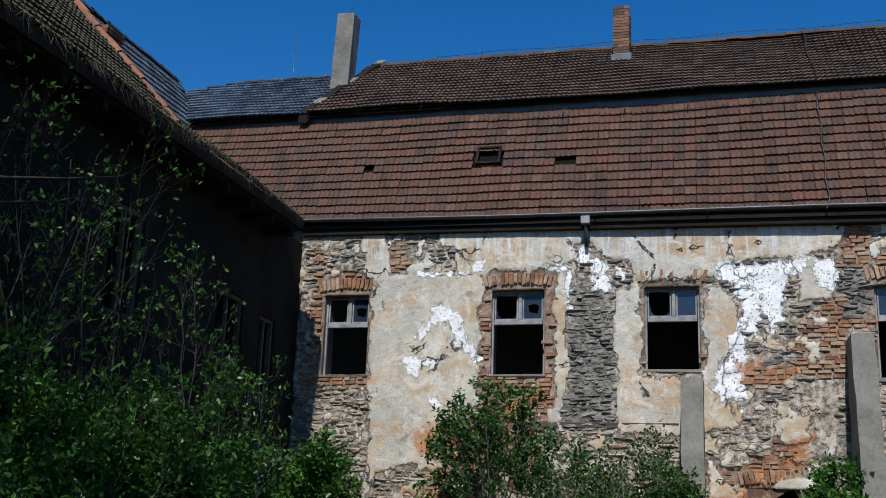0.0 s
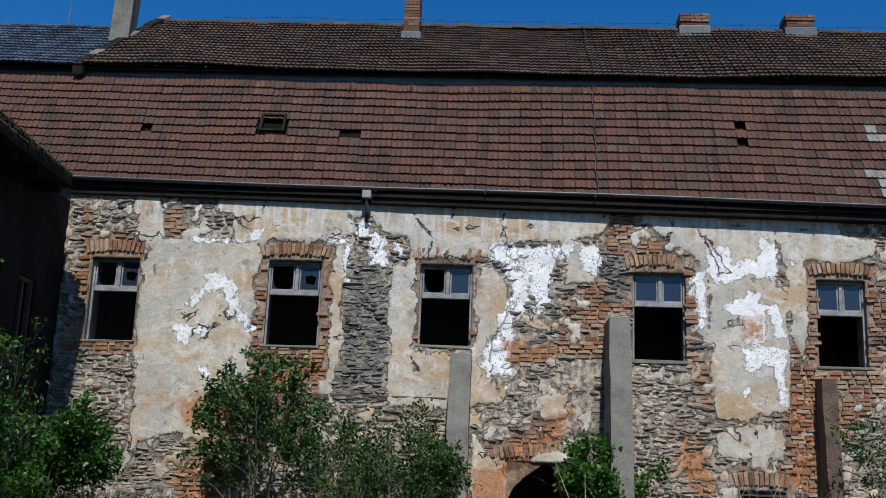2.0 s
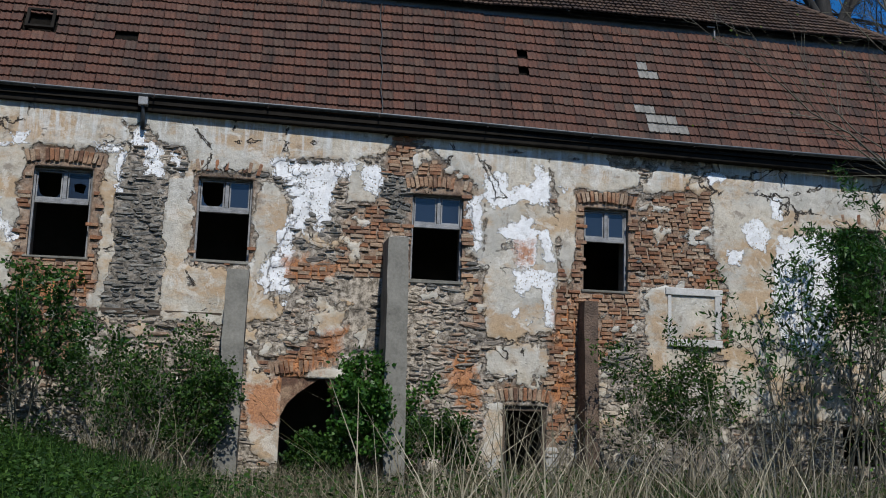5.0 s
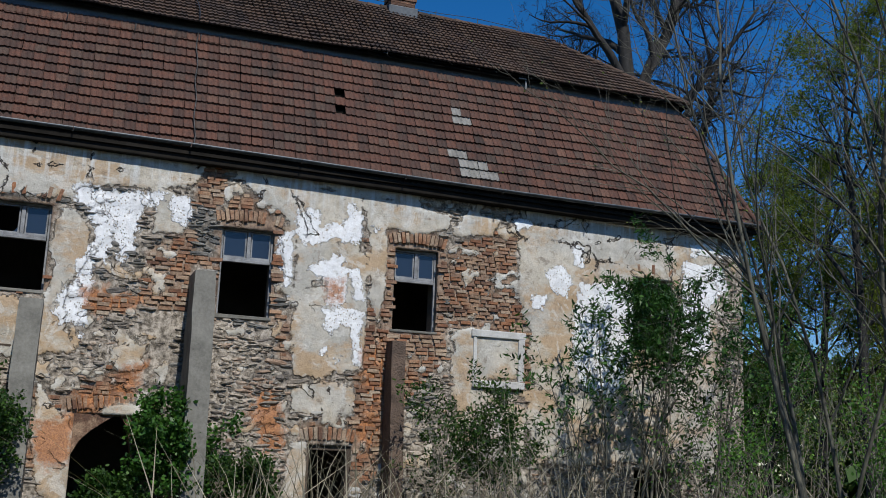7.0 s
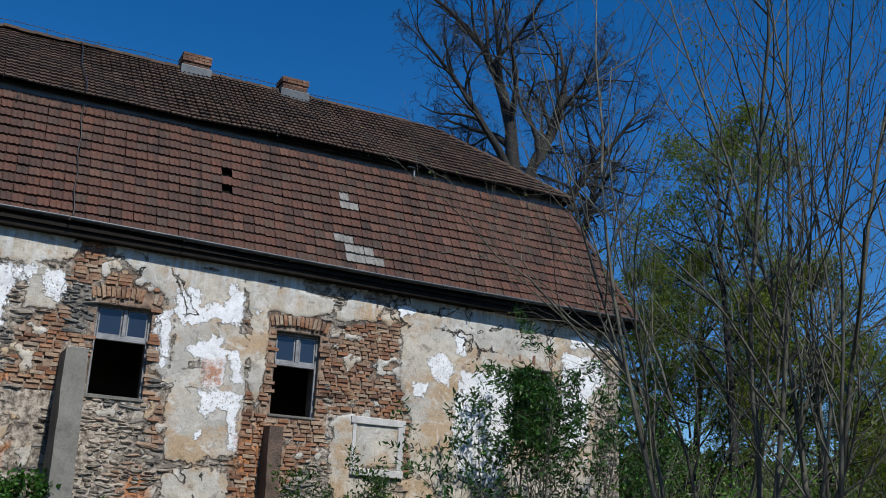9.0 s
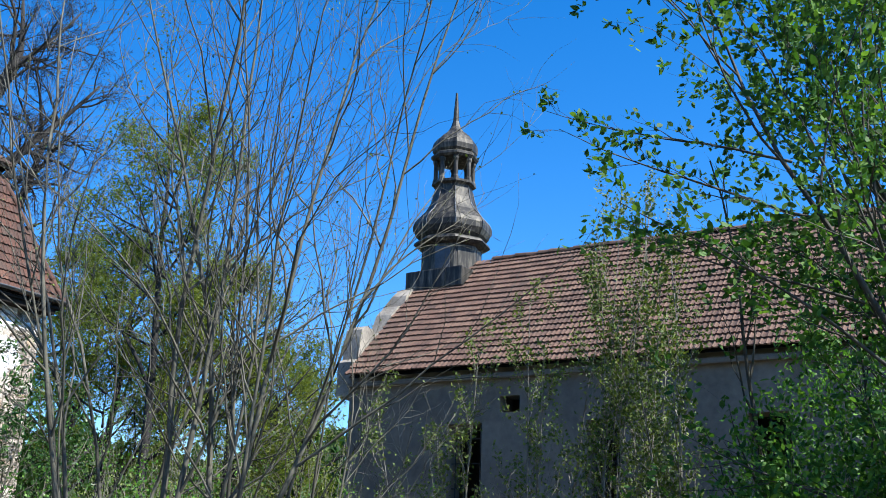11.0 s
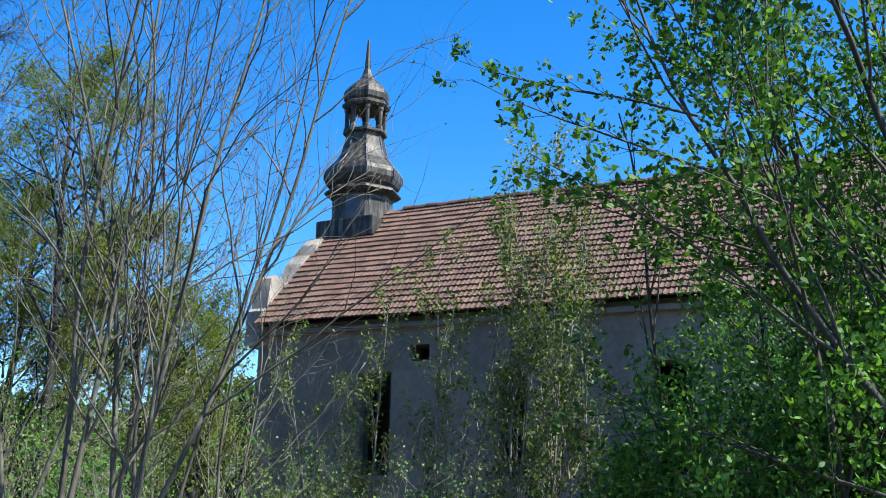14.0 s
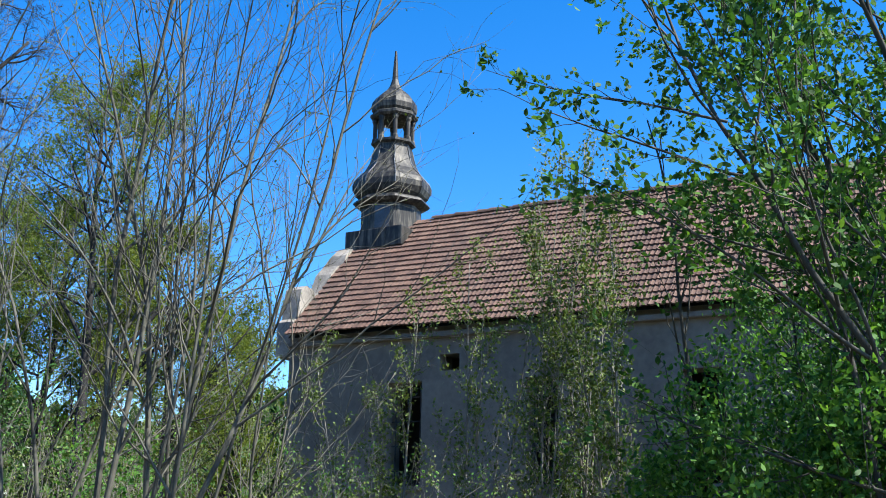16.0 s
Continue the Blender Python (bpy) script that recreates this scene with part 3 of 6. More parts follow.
REVEALS = [(-7.86, -6.66, 4.05, 6.22), (-4.44, -3.02, 3.75, 6.25), (-1.42, -0.30, 4.38, 6.02), (2.56, 3.74, 4.12, 6.2), (5.78, 7.08, 3.75, 6.2)]
for _x0, _x1, _z0, _z1 in REVEALS:
    patch("brick", (_x0 - 0.05, _z0), (_x1 + 0.05, _z0), (_x1 + 0.05, _z1 + 0.05), (_x0 - 0.05, _z1 + 0.05))


def reach(kind, x, z):
    """How far inside the nearest patch of a kind a place on the wall lies (negative: outside)."""
    x, z = np.asarray(x, float), np.asarray(z, float)
    best = np.full(x.shape, -9.0)
    for p in PATCHES[kind]:
        ins, dist = np.zeros(x.shape, bool), np.full(x.shape, 9.0)
        for (ax, az), (bx, bz) in zip(p, np.roll(p, -1, 0)):
            ex, ez = bx - ax, bz - az
            t = np.clip(((x - ax) * ex + (z - az) * ez) / (ex * ex + ez * ez + 1e-9), 0, 1)
            dist = np.minimum(dist, np.hypot(x - ax - t * ex, z - az - t * ez))
            if abs(ez) > 1e-9:
                ins ^= ((az > z) != (bz > z)) & (x < ex * (z - az) / ez + ax)
        best = np.maximum(best, np.where(ins, dist, -dist))
    best = best + {"brick": 0.3, "white": 0.05, "ochre": 0.3}.get(kind, 0.16) * field(x, z, 0.45) + (0.25 * field(x + 7, z + 3, 0.9) if kind in ("plaster", "brick") else 0.0)
    if kind == "plaster":
        # loose remains of mortar all over the bare masonry
        stained = reach("stain", x, z)
        best = np.maximum(best, 0.7 * (field(x + 11, z, 0.22) - 0.15 - 0.3 * (stained > -0.1)))
        best = np.where(stained > 0.0, np.minimum(best, -0.05), best)
        for x0, x1, z0, z1 in REVEALS:
            gap = np.maximum(np.maximum(x0 - x, x - x1), np.maximum(z0 - z, z - z1)) + 0.28 * field(x + 3, z + 5, 0.3)
            best = np.minimum(best, np.clip(gap, -0.4, 9.0))
    return best


# ---- the terrain ----
def step(a, b, v):
    t = np.clip((np.asarray(v, float) - a) / (b - a), 0, 1)
    return t * t * (3 - 2 * t)


def ground_z(x, y):
    """Height of the overgrown yard: it rises towards the long building, most of all in the corner."""
    x, y = np.asarray(x, float), np.asarray(y, float)
    near = step(5.0, 15.0, y) * step(25.0, 12.0, x)
    left = step(-1.0, -5.5, x) * step(9.0, 16.0, y)
    lump = field(x, y, 2.6) * 0.3 * step(2.5, 7.0, np.hypot(x, y))
    return 0.5 * near + 0.55 * left + lump


def terrain():
    ax = np.concatenate([np.linspace(-1500, -60, 14), np.linspace(-50, -14, 19), np.linspace(-13, 26, 118), np.linspace(28, 60, 17), np.linspace(75, 1500, 14)])
    ay = np.concatenate([np.linspace(-1500, -60, 14), np.linspace(-50, -6, 23), np.linspace(-5, 21, 80), np.linspace(23, 60, 19), np.linspace(75, 1500, 14)])
    gx, gy = np.meshgrid(ax, ay)
    gz = ground_z(gx, gy)
    n = len(ax)
    verts = np.stack([gx.ravel(), gy.ravel(), gz.ravel()], 1)
    faces = [(j * n + i, j * n + i + 1, (j + 1) * n + i + 1, (j + 1) * n + i) for j in range(len(ay) - 1) for i in range(n - 1)]
    ob = mesh_object("ground", verts, faces, M["soil"], smooth=True)
    return tagged(ob, "uneven overgrown yard of dark soil and litter", "ground", kind="structure")


terrain()

# ---- the long building ----
FX0, FX1, FY, FTOP = -8.2, 14.0, 19.5, 7.28
# openings of the facade: name, x0, x1, z0, z1
OPENINGS = [("window", -7.64, -6.70, 4.32, 5.92), ("window", -4.25, -3.22, 4.33, 5.94), ("window", -1.36, -0.37, 4.42, 5.96),
            ("window", 2.62, 3.60, 4.26, 5.92), ("window", 5.98, 6.88, 4.25, 5.85), ("window", 11.25, 12.25, 4.25, 5.75),
            ("door", 4.44, 5.30, 0.0, 1.98), ("cellar", 0.36, 1.62, 0.0, 2.34), ("vent", 11.3, 12.2, 1.05, 1.75)]


def in_opening(x, z, grow=0.0):
    hit = np.zeros(np.shape(x), bool)
    for _, a, b, c, d in OPENINGS:
        hit |= (x > a - grow) & (x < b + grow) & (z > c - grow) & (z < d + grow)
    return hit


def pieces_round(x0, x1, z0, z1, holes):
    """Rectangles that fill x0..x1, z0..z1 but for the holes."""
    xs = sorted({x0, x1, *[v for h in holes for v in h[:2] if x0 < v < x1]})
    zs = sorted({z0, z1, *[v for h in holes for v in h[2:] if z0 < v < z1]})
    for a, b in zip(xs, xs[1:]):
        run = None
        for c, d in zip(zs, zs[1:]):
            mx, mz = (a + b) / 2, (c + d) / 2
            if any(h[0] < mx < h[1] and h[2] < mz < h[3] for h in holes):
                if run:
                    yield (a, b, *run)
                run = None
            else:
                run = (run[0], d) if run else (c, d)
        if run:
            yield (a, b, *run)


wall_south = empty("wall_south", "crumbling rubble and brick facade with peeling render and limewash", "wall", kind="structure")
bm = bmesh.new()
for a, b, c, d in pieces_round(FX0 - 3.5, FX1, -0.6, FTOP, [o[1:] for o in OPENINGS]):
    box(bm, a, b, FY, FY + 0.55, c, d)
part("wall_core", bm, M["core"], wall_south)
bm = bmesh.new()
box(bm, FX1 - 0.55, FX1, FY + 0.55, 26.5, -0.6, FTOP)
box(bm, FX0 - 3.5, FX1, 25.95, 26.5, -0.6, FTOP)
tagged(part("wall_east", bm, M["core"]), "far and end walls of the derelict long building", "wall", kind="structure")
tagged(part("floor", one_box(FX0 - 3.4, FX1 - 0.6, FY + 0.56, 25.9, 3.25, 3.45), M["inside"]), "dusty upper floor inside the empty building, room shade put into its colour", "floor", kind="structure")
tagged(part("ceiling", one_box(FX0 - 3.4, FX1 - 0.6, FY + 0.2, 25.9, 7.05, 7.2), M["inside"]), "plank ceiling inside the empty building, room shade put into its colour", "ceiling", kind="structure")
tagged(part("wall_inner", one_box(FX0 - 3.4, FX1 - 0.6, 22.8, 22.95, -0.4, 7.05), M["inside"]), "plastered wall inside the empty building, room shade put into its colour", "wall", kind="structure")


bm = bmesh.new()
for corner in ([(0.36, 2.35), (0.36, 1.66), (0.48, 1.90), (0.66, 2.08), (0.88, 2.24), (1.05, 2.35)], [(1.63, 2.35), (1.12, 2.35), (1.22, 2.20), (1.30, 1.95), (1.36, 1.60), (1.63, 1.50)]):
    fr, bk = [bm.verts.new((x, FY - 0.02, z)) for x, z in corner], [bm.verts.new((x, FY + 0.4, z)) for x, z in corner]
    bm.faces.new(fr)
    bm.faces.new(bk[::-1])
    for k in range(len(fr)):
        bm.faces.new((fr[k], fr[k - 1], bk[k - 1], bk[k]))
part("arch_spandrel", bm, M["brick"], wall_south, "rough broken masonry over the cellar opening")


def facade_skin():
    sx = np.linspace(FX0, FX1, int((FX1 - FX0) / 0.045) + 1)
    sz = np.linspace(-0.3, FTOP - 0.03, int(7.6 / 0.045) + 1)
    X, Z = np.meshgrid(sx, sz)
    pl, wh, st, oc, br = (reach(kind, X, Z) for kind in ("plaster", "white", "stain", "ochre", "brick"))
    coat = step(-0.05, 0.04, pl)
    H = 0.008 + 0.040 * coat + 0.018 * (field(X, Z, 0.8) + 0.5) + (0.036 - 0.024 * coat) * (field(X, Z, 0.17) + 0.5) - 0.022 * step(-0.05, 0.05, br) * (1 - coat)
    n = len(sx)
    verts = np.stack([X.ravel(), (FY - H).ravel(), Z.ravel()], 1)
    cx, cz = (X[:-1, :-1] + X[1:, 1:]) / 2, (Z[:-1, :-1] + Z[1:, 1:]) / 2
    keep = ~in_opening(cx, cz)
    faces = [(j * n + i, j * n + i + 1, (j + 1) * n + i + 1, (j + 1) * n + i) for j, i in zip(*np.nonzero(keep))]
    ob = mesh_object("render_coat", verts, faces, M["skin"], wall_south, "flaking beige render with white limewash remains", True)
    for key, val in (("plaster", pl), ("white", wh), ("stain", st), ("ochre", oc), ("brick", br), ("height", Z)):
        at = ob.data.attributes.new(key, "FLOAT", "POINT")
        at.data.foreach_set("value", val.ravel().astype(np.float32))
    b = bmesh.new()
    b.from_mesh(ob.data)
    rim = bmesh.ops.extrude_edge_only(b, edges=[e for e in b.edges if e.is_boundary])
    for v in [g for g in rim["geom"] if isinstance(g, bmesh.types.BMVert)]:
        v.co.y = FY + 0.01
    bmesh.ops.delete(b, geom=[v for v in b.verts if not v.link_faces], context="VERTS")
    b.to_mesh(ob.data)
    b.free()


facade_skin()


# ---- roofs of single tiles ----
def tile_mesh(w, g, material, name, roll=0.022):
    """One interlocking tile with two rolls, w wide, laid at gauge g; x across, y up the slope."""
    us = [0.0, 0.12, 0.28, 0.42, 0.54, 0.68, 0.84, 0.99]
    hs = [1.0, 0.25, 0.0, 0.3, 0.9, 0.25, 0.0, 0.85]
    v, f = [], []
    for k, (y, lift, low) in enumerate(((0.0, 0.042, 0), (0.0, 0.020, 1), (g * 1.12, 0.0, 0))):
        for u, h in zip(us, hs):
            v.append((u * w, y, lift + roll * h - (0.012 if low else 0.0)))
    n = len(us)
    for i in range(n - 1):
        f.append((i, i + 1, 2 * n + i + 1, 2 * n + i))
        f.append((n + i, n + i + 1, i + 1, i))
    me = bpy.data.meshes.new(name)
    me.from_pydata(v, [], f)
    me.materials.append(material)
    me.update()
    return me


def roof_slope(thing, origin, along, up, length, rise, w, g, key, singles=0, skip=(), other=(), left=lambda s: 0.0, right=lambda s: 1e9, sag=0.03, seed=3, fall=None):
    """Covers a slope with tiles. along, up: unit ways across and up the slope; left/right trim the courses."""
    rnd = random.Random(seed)
    along, up, origin = Vector(along), Vector(up), Vector(origin)
    out = along.cross(up).normalized()
    single, many = tile_mesh(w, g, M[key], "tile"), tile_mesh(w, g, M[key + "_many"], "tiles")
    vs = [v.co.copy() for v in many.vertices]
    fs = [tuple(p.vertices) for p in many.polygons]
    verts, faces, done = [], [], 0
    rows, cols = math.ceil(rise / g), int(length / w) + 1
    spots = []
    for r in range(rows):
        for c in range(cols):
            x, s = (c + 0.02) * w, min(r * g, rise - g * 0.9)
            if x < left(s) - w * 0.6 or x + w > right(s) + w * 0.6:
                continue
            if any(a < x + w / 2 < b and lo < s + g / 2 < hi for a, b, lo, hi in skip):
                continue
            spots.append((x, s))
    mid = length * 0.5
    near = set(sorted(range(len(spots)), key=lambda i: abs(spots[i][0] - mid) + spots[i][1] * 0.5)[:singles])
    grey = tile_mesh(w, g, M['grey_tile'], 'tile')
    for i, (x, s) in enumerate(spots):
        dip = sag * math.sin(x * 0.9 + s * 0.7) * 0.6 + sag * math.sin(x * 0.37 + 1.3) - sag * 0.3 * math.sin(s * 2 + x * 2.1)
        p = origin + along * (x + rnd.uniform(-0.006, 0.006)) + up * (s + rnd.uniform(-0.008, 0.008) + dip * 0.35) + out * (dip * 0.6 + rnd.uniform(0, 0.006))
        if fall:
            p.y += jut(p.x) * (1 - s / rise)
            p.z += fall(p.x) * (1 - s / rise)
        m = Matrix.Translation(p) @ Matrix((along, up, out)).transposed().to_4x4() @ Matrix.Rotation(rnd.uniform(-0.02, 0.02), 4, "Z") @ Matrix.Rotation(rnd.uniform(-0.012, 0.012), 4, "X")
        pale = rnd.random() < 0.8 and any(a + 0.25 * (hi - s) < x + w / 2 < b + 0.25 * (hi - s) and lo < s + g / 2 < hi for a, b, lo, hi in other)
        if i in near or pale:
            ob = new("tile", grey if pale else single)
            ob.parent, ob.matrix_basis = thing, m
        else:
            b = len(verts)
            verts.extend(m @ v for v in vs)
            faces.extend(tuple(b + k for k in q) for q in fs)
    tagged(mesh_object("tiles", verts, faces, M[key + "_many"], thing), kind="stuff")


def sheet(bm, pts):
    bm.faces.new([bm.verts.new(p) for p in pts])


def prism(bm, outline, y0, y1):
    """A flat plate with the given outline in x and z, between two depths."""
    fr, bk = [bm.verts.new((x, y0, z)) for x, z in outline], [bm.verts.new((x, y1, z)) for x, z in outline]
    bm.faces.new(fr)
    bm.faces.new(bk[::-1])
    for k in range(len(fr)):
        j = (k + 1) % len(fr)
        bm.faces.new((fr[j], fr[k], bk[k], bk[j]))


def ridge_caps(thing, a, b, size=0.32, radius=0.10, key="ridge"):
    """Half-round cap tiles in a row from a to b."""
    a, b = Vector(a), Vector(b)
    n = max(1, int((b - a).length / size))
    d = (b - a).normalized()
    s = d.cross(Vector((0, 0, 1))).normalized()
    u = s.cross(d)
    v, f = [], []
    for y, r in ((0.0, radius * 1.08), (size * 1.06, radius * 0.94)):
        for k in range(7):
            w = math.pi * k / 6
            v.append((math.cos(w) * r, y, math.sin(w) * r))
    f = [(k, k + 1, 8 + k, 7 + k) for k in range(6)]
    me = bpy.data.meshes.new("cap")
    me.from_pydata(v, [], f)
    me.materials.append(M[key])
    for i in range(n):
        ob = new("ridge_cap", me)
        ob.parent = thing
        ob.matrix_basis = Matrix.Translation(a + d * (i * size) + u * random.uniform(-0.03, 0.0)) @ Matrix((s, d, u)).transposed().to_4x4() @ Matrix.Rotation(random.uniform(-0.05, 0.05), 4, "Z")


EAVE_Y, EAVE_Z, KNEE_Y, KNEE_Z = 19.30, 7.36, 20.40, 9.93
UP_Y, UP_Z, RIDGE_Y, RIDGE_Z = 20.22, 10.14, 23.0, 12.42
EAVE_X1, KNEE_X1, UP_X1, RIDGE_X1 = 14.25, 13.15, 13.25, 10.6
ROOF_X0, UPPER_X0, FIRE_X = -11.5, -12.6, -8.6

def droop(x):
    """How far the eaves have settled: lower and lower towards the free end."""
    return -0.0105 * (x + 6.0) + 0.29 * jut(x)


def jut(x):
    """How far the eaves lean outward there."""
    return -0.017 * min(max(0.0, x + 1.0), 13.0)


main_roof = empty("mansard_roof", "steep red clay mansard roof with missing tiles", "roof", kind="structure")
low = Vector((0, KNEE_Y - EAVE_Y, KNEE_Z - EAVE_Z))
upp = Vector((0, RIDGE_Y - UP_Y, RIDGE_Z - UP_Z))
bm = bmesh.new()
d = 0.05
sheet(bm, [(ROOF_X0, EAVE_Y + d, EAVE_Z - d + droop(ROOF_X0)), (EAVE_X1 - d, EAVE_Y + d + jut(EAVE_X1), EAVE_Z - d + droop(EAVE_X1)), (KNEE_X1 - d, KNEE_Y + d, KNEE_Z - d), (ROOF_X0, KNEE_Y + d, KNEE_Z - d)])
sheet(bm, [(FIRE_X, UP_Y + d, UP_Z - d), (UP_X1 - d, UP_Y + d, UP_Z - d), (RIDGE_X1, RIDGE_Y, RIDGE_Z - d), (FIRE_X + 0.6, RIDGE_Y, RIDGE_Z - d)])
sl = Vector((0, UP_Y + d, UP_Z - d)) + 0.84 * upp, Vector((0, UP_Y + d, UP_Z - d)) + 0.62 * upp
sheet(bm, [(UPPER_X0, UP_Y + d, UP_Z - d), (FIRE_X, UP_Y + d, UP_Z - d), (FIRE_X + 0.5, sl[0].y, sl[0].z), (UPPER_X0 + 1.5, sl[0].y, sl[0].z), (UPPER_X0, sl[1].y, sl[1].z)])
BACK = 2 * RIDGE_Y
sheet(bm, [(EAVE_X1 - d, EAVE_Y + d + jut(EAVE_X1), EAVE_Z - d + droop(EAVE_X1)), (EAVE_X1 - d, BACK - EAVE_Y, EAVE_Z - d), (KNEE_X1 - d, BACK - KNEE_Y, KNEE_Z), (KNEE_X1 - d, KNEE_Y + d, KNEE_Z - d)])
sheet(bm, [(UP_X1 - d, UP_Y + d, UP_Z - d), (UP_X1 - d, BACK - UP_Y, UP_Z - d), (RIDGE_X1, RIDGE_Y, RIDGE_Z - d)])
sheet(bm, [(FIRE_X, BACK - UP_Y, UP_Z), (UP_X1, BACK - UP_Y, UP_Z), (RIDGE_X1, RIDGE_Y, RIDGE_Z - d), (FIRE_X + 0.6, RIDGE_Y, RIDGE_Z - d)])
sheet(bm, [(UPPER_X0, BACK - UP_Y, UP_Z), (FIRE_X, BACK - UP_Y, UP_Z), (FIRE_X + 0.5, sl[0].y, sl[0].z), (UPPER_X0 + 1.5, sl[0].y, sl[0].z), (UPPER_X0, sl[1].y, sl[1].z)])
sheet(bm, [(ROOF_X0, BACK - EAVE_Y, EAVE_Z), (EAVE_X1, BACK - EAVE_Y, EAVE_Z), (KNEE_X1, BACK - KNEE_Y, KNEE_Z), (ROOF_X0, BACK - KNEE_Y, KNEE_Z)])
bmesh.ops.solidify(bm, geom=bm.faces[:], thickness=0.03)
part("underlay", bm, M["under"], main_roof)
L0 = -ROOF_X0
HOLES = [(L0 - 4.70, L0 - 4.22, 1.38, 1.80), (L0 - 3.08, L0 - 2.72, 1.34, 1.52), (L0 - 7.05, L0 - 6.88, 1.30, 1.52), (L0 + 4.66, L0 + 4.96, 1.30, 1.52), (L0 + 4.60, L0 + 4.80, 1.75, 1.97)]
PALE = [(L0 + 7.15, L0 + 7.45, 1.4, 1.95), (L0 + 6.95, L0 + 7.35, 0.6, 0.9), (L0 + 7.05, L0 + 7.95, 0.25, 0.62)]
hip = (EAVE_X1 - KNEE_X1) / low.length
roof_slope(main_roof, (ROOF_X0, EAVE_Y, EAVE_Z), (1, 0, 0), low.normalized(), EAVE_X1 - ROOF_X0, low.length, 0.21, 0.215, "tile", 270, HOLES, PALE, right=lambda s: EAVE_X1 - ROOF_X0 - hip * s, fall=droop)
hip2 = (UP_X1 - RIDGE_X1) / upp.length
upper_roof = empty("upper_roof", "weathered brown upper roof slope with sagging ridge", "roof", kind="structure")
roof_slope(upper_roof, (FIRE_X, UP_Y, UP_Z), (1, 0, 0), upp.normalized(), UP_X1 - FIRE_X, upp.length, 0.21, 0.215, "old_tile", 200, right=lambda s: UP_X1 - FIRE_X - hip2 * s, left=lambda s: 0.2 * s, sag=0.05, seed=5)
ridge_caps(upper_roof, (-7.7, RIDGE_Y, RIDGE_Z - 0.01), (RIDGE_X1, RIDGE_Y, RIDGE_Z - 0.01), key="old_tile")
ridge_caps(main_roof, (EAVE_X1 - 0.02, EAVE_Y - 0.02 + jut(EAVE_X1), EAVE_Z + droop(EAVE_X1)), (KNEE_X1 + 0.02, KNEE_Y, KNEE_Z), radius=0.07, key="tile")
ridge_caps(upper_roof, (UP_X1, UP_Y, UP_Z + 0.0), (RIDGE_X1, RIDGE_Y, RIDGE_Z), key="old_tile")
slate_roof = empty("slate_roof", "slate-coloured tile roof section beside the red roof, sky sheen put into its blue-grey", "roof", kind="structure")
roof_slope(slate_roof, (UPPER_X0, UP_Y, UP_Z), (1, 0, 0), upp.normalized(), FIRE_X - UPPER_X0, upp.length * 0.86, 0.21, 0.215, "slate_tile", 100, right=lambda s: FIRE_X - UPPER_X0 + 0.2 * s, left=lambda s: max(0.0, s / upp.length - 0.64) / 0.22 * 1.5, seed=6)
bm = bmesh.new()
box(bm, ROOF_X0, KNEE_X1 - 0.1, KNEE_Y + 0.03, KNEE_Y + 0.07, KNEE_Z - 0.06, UP_Z + 0.12)
tagged(part("fascia", bm, M["zinc"]), "grey sheet-metal band between the two roof slopes", "fascia", kind="structure")
# The shade below the eaves is put into the soffit's near-black colour.
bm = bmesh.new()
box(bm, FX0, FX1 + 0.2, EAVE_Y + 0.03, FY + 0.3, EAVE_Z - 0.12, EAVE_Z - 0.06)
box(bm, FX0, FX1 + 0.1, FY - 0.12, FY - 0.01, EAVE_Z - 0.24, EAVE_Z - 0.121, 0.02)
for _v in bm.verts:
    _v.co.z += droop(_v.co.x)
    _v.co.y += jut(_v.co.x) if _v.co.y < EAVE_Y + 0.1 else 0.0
tagged(part("soffit", bm, M["under"]), "wooden soffit boards under the eaves, shade put into their near-black colour", "soffit", kind="structure")


# ---- the shaded wing ----
def foliage_strands(name, pos, way, size):
    """Thin withered strands."""
    v, f = [], []
    for p, w, s in zip(pos, way, size):
        w = w / (np.linalg.norm(w) + 1e-9)
        k = len(v)
        v += [tuple(p + (0, 0.006, 0)), tuple(p - (0, 0.006, 0)), tuple(p + w * s)]
        f.append((k, k + 1, k + 2))
    return mesh_object(name, v, f, M["straw_mat"])



WX, WEX, WEZ = -8.2, -7.55, 7.02
wing = empty("wall_wing", "plaster wall of the wing, its shade put into the near-black colour", "wall", kind="structure")
WIN_W = [(15.95, 17.0, 3.7, 5.35), (12.6, 13.5, 4.3, 5.9), (17.7, 18.4, 3.6, 5.2)]
bm = bmesh.new()
for a, b, c, e in pieces_round(3.0, 19.5, -0.5, 7.0, [w for w in WIN_W]):
    box(bm, WX - 0.5, WX, a, b, c, e)
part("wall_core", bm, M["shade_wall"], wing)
bm = bmesh.new()
box(bm, -12.9, -12.4, 3.0, 19.5, -0.5, 7.0)
box(bm, -12.4, WX - 0.5, 3.0, 3.5, -0.5, 7.0)
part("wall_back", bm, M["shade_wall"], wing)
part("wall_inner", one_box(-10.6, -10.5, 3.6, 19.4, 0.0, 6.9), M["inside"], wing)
wing_roof = empty("wing_roof", "old gabled wing roof, mossy tiles and slate-grey tiles", "roof", kind="structure")
WRX, WRZ = -10.25, 9.95
wup = Vector((WRX - WEX, 0, WRZ - WEZ))
# the nearer roof, steeper and mossy, ends in a verge of clay caps
WEND, WKX, WKZ, WTX, WTZ = 13.0, -11.4, 9.88, -12.45, 11.58
wlow, wtop = Vector((WKX - WEX, 0, WKZ - WEZ)), Vector((WTX - WKX, 0, WTZ - WKZ))
bm = bmesh.new()
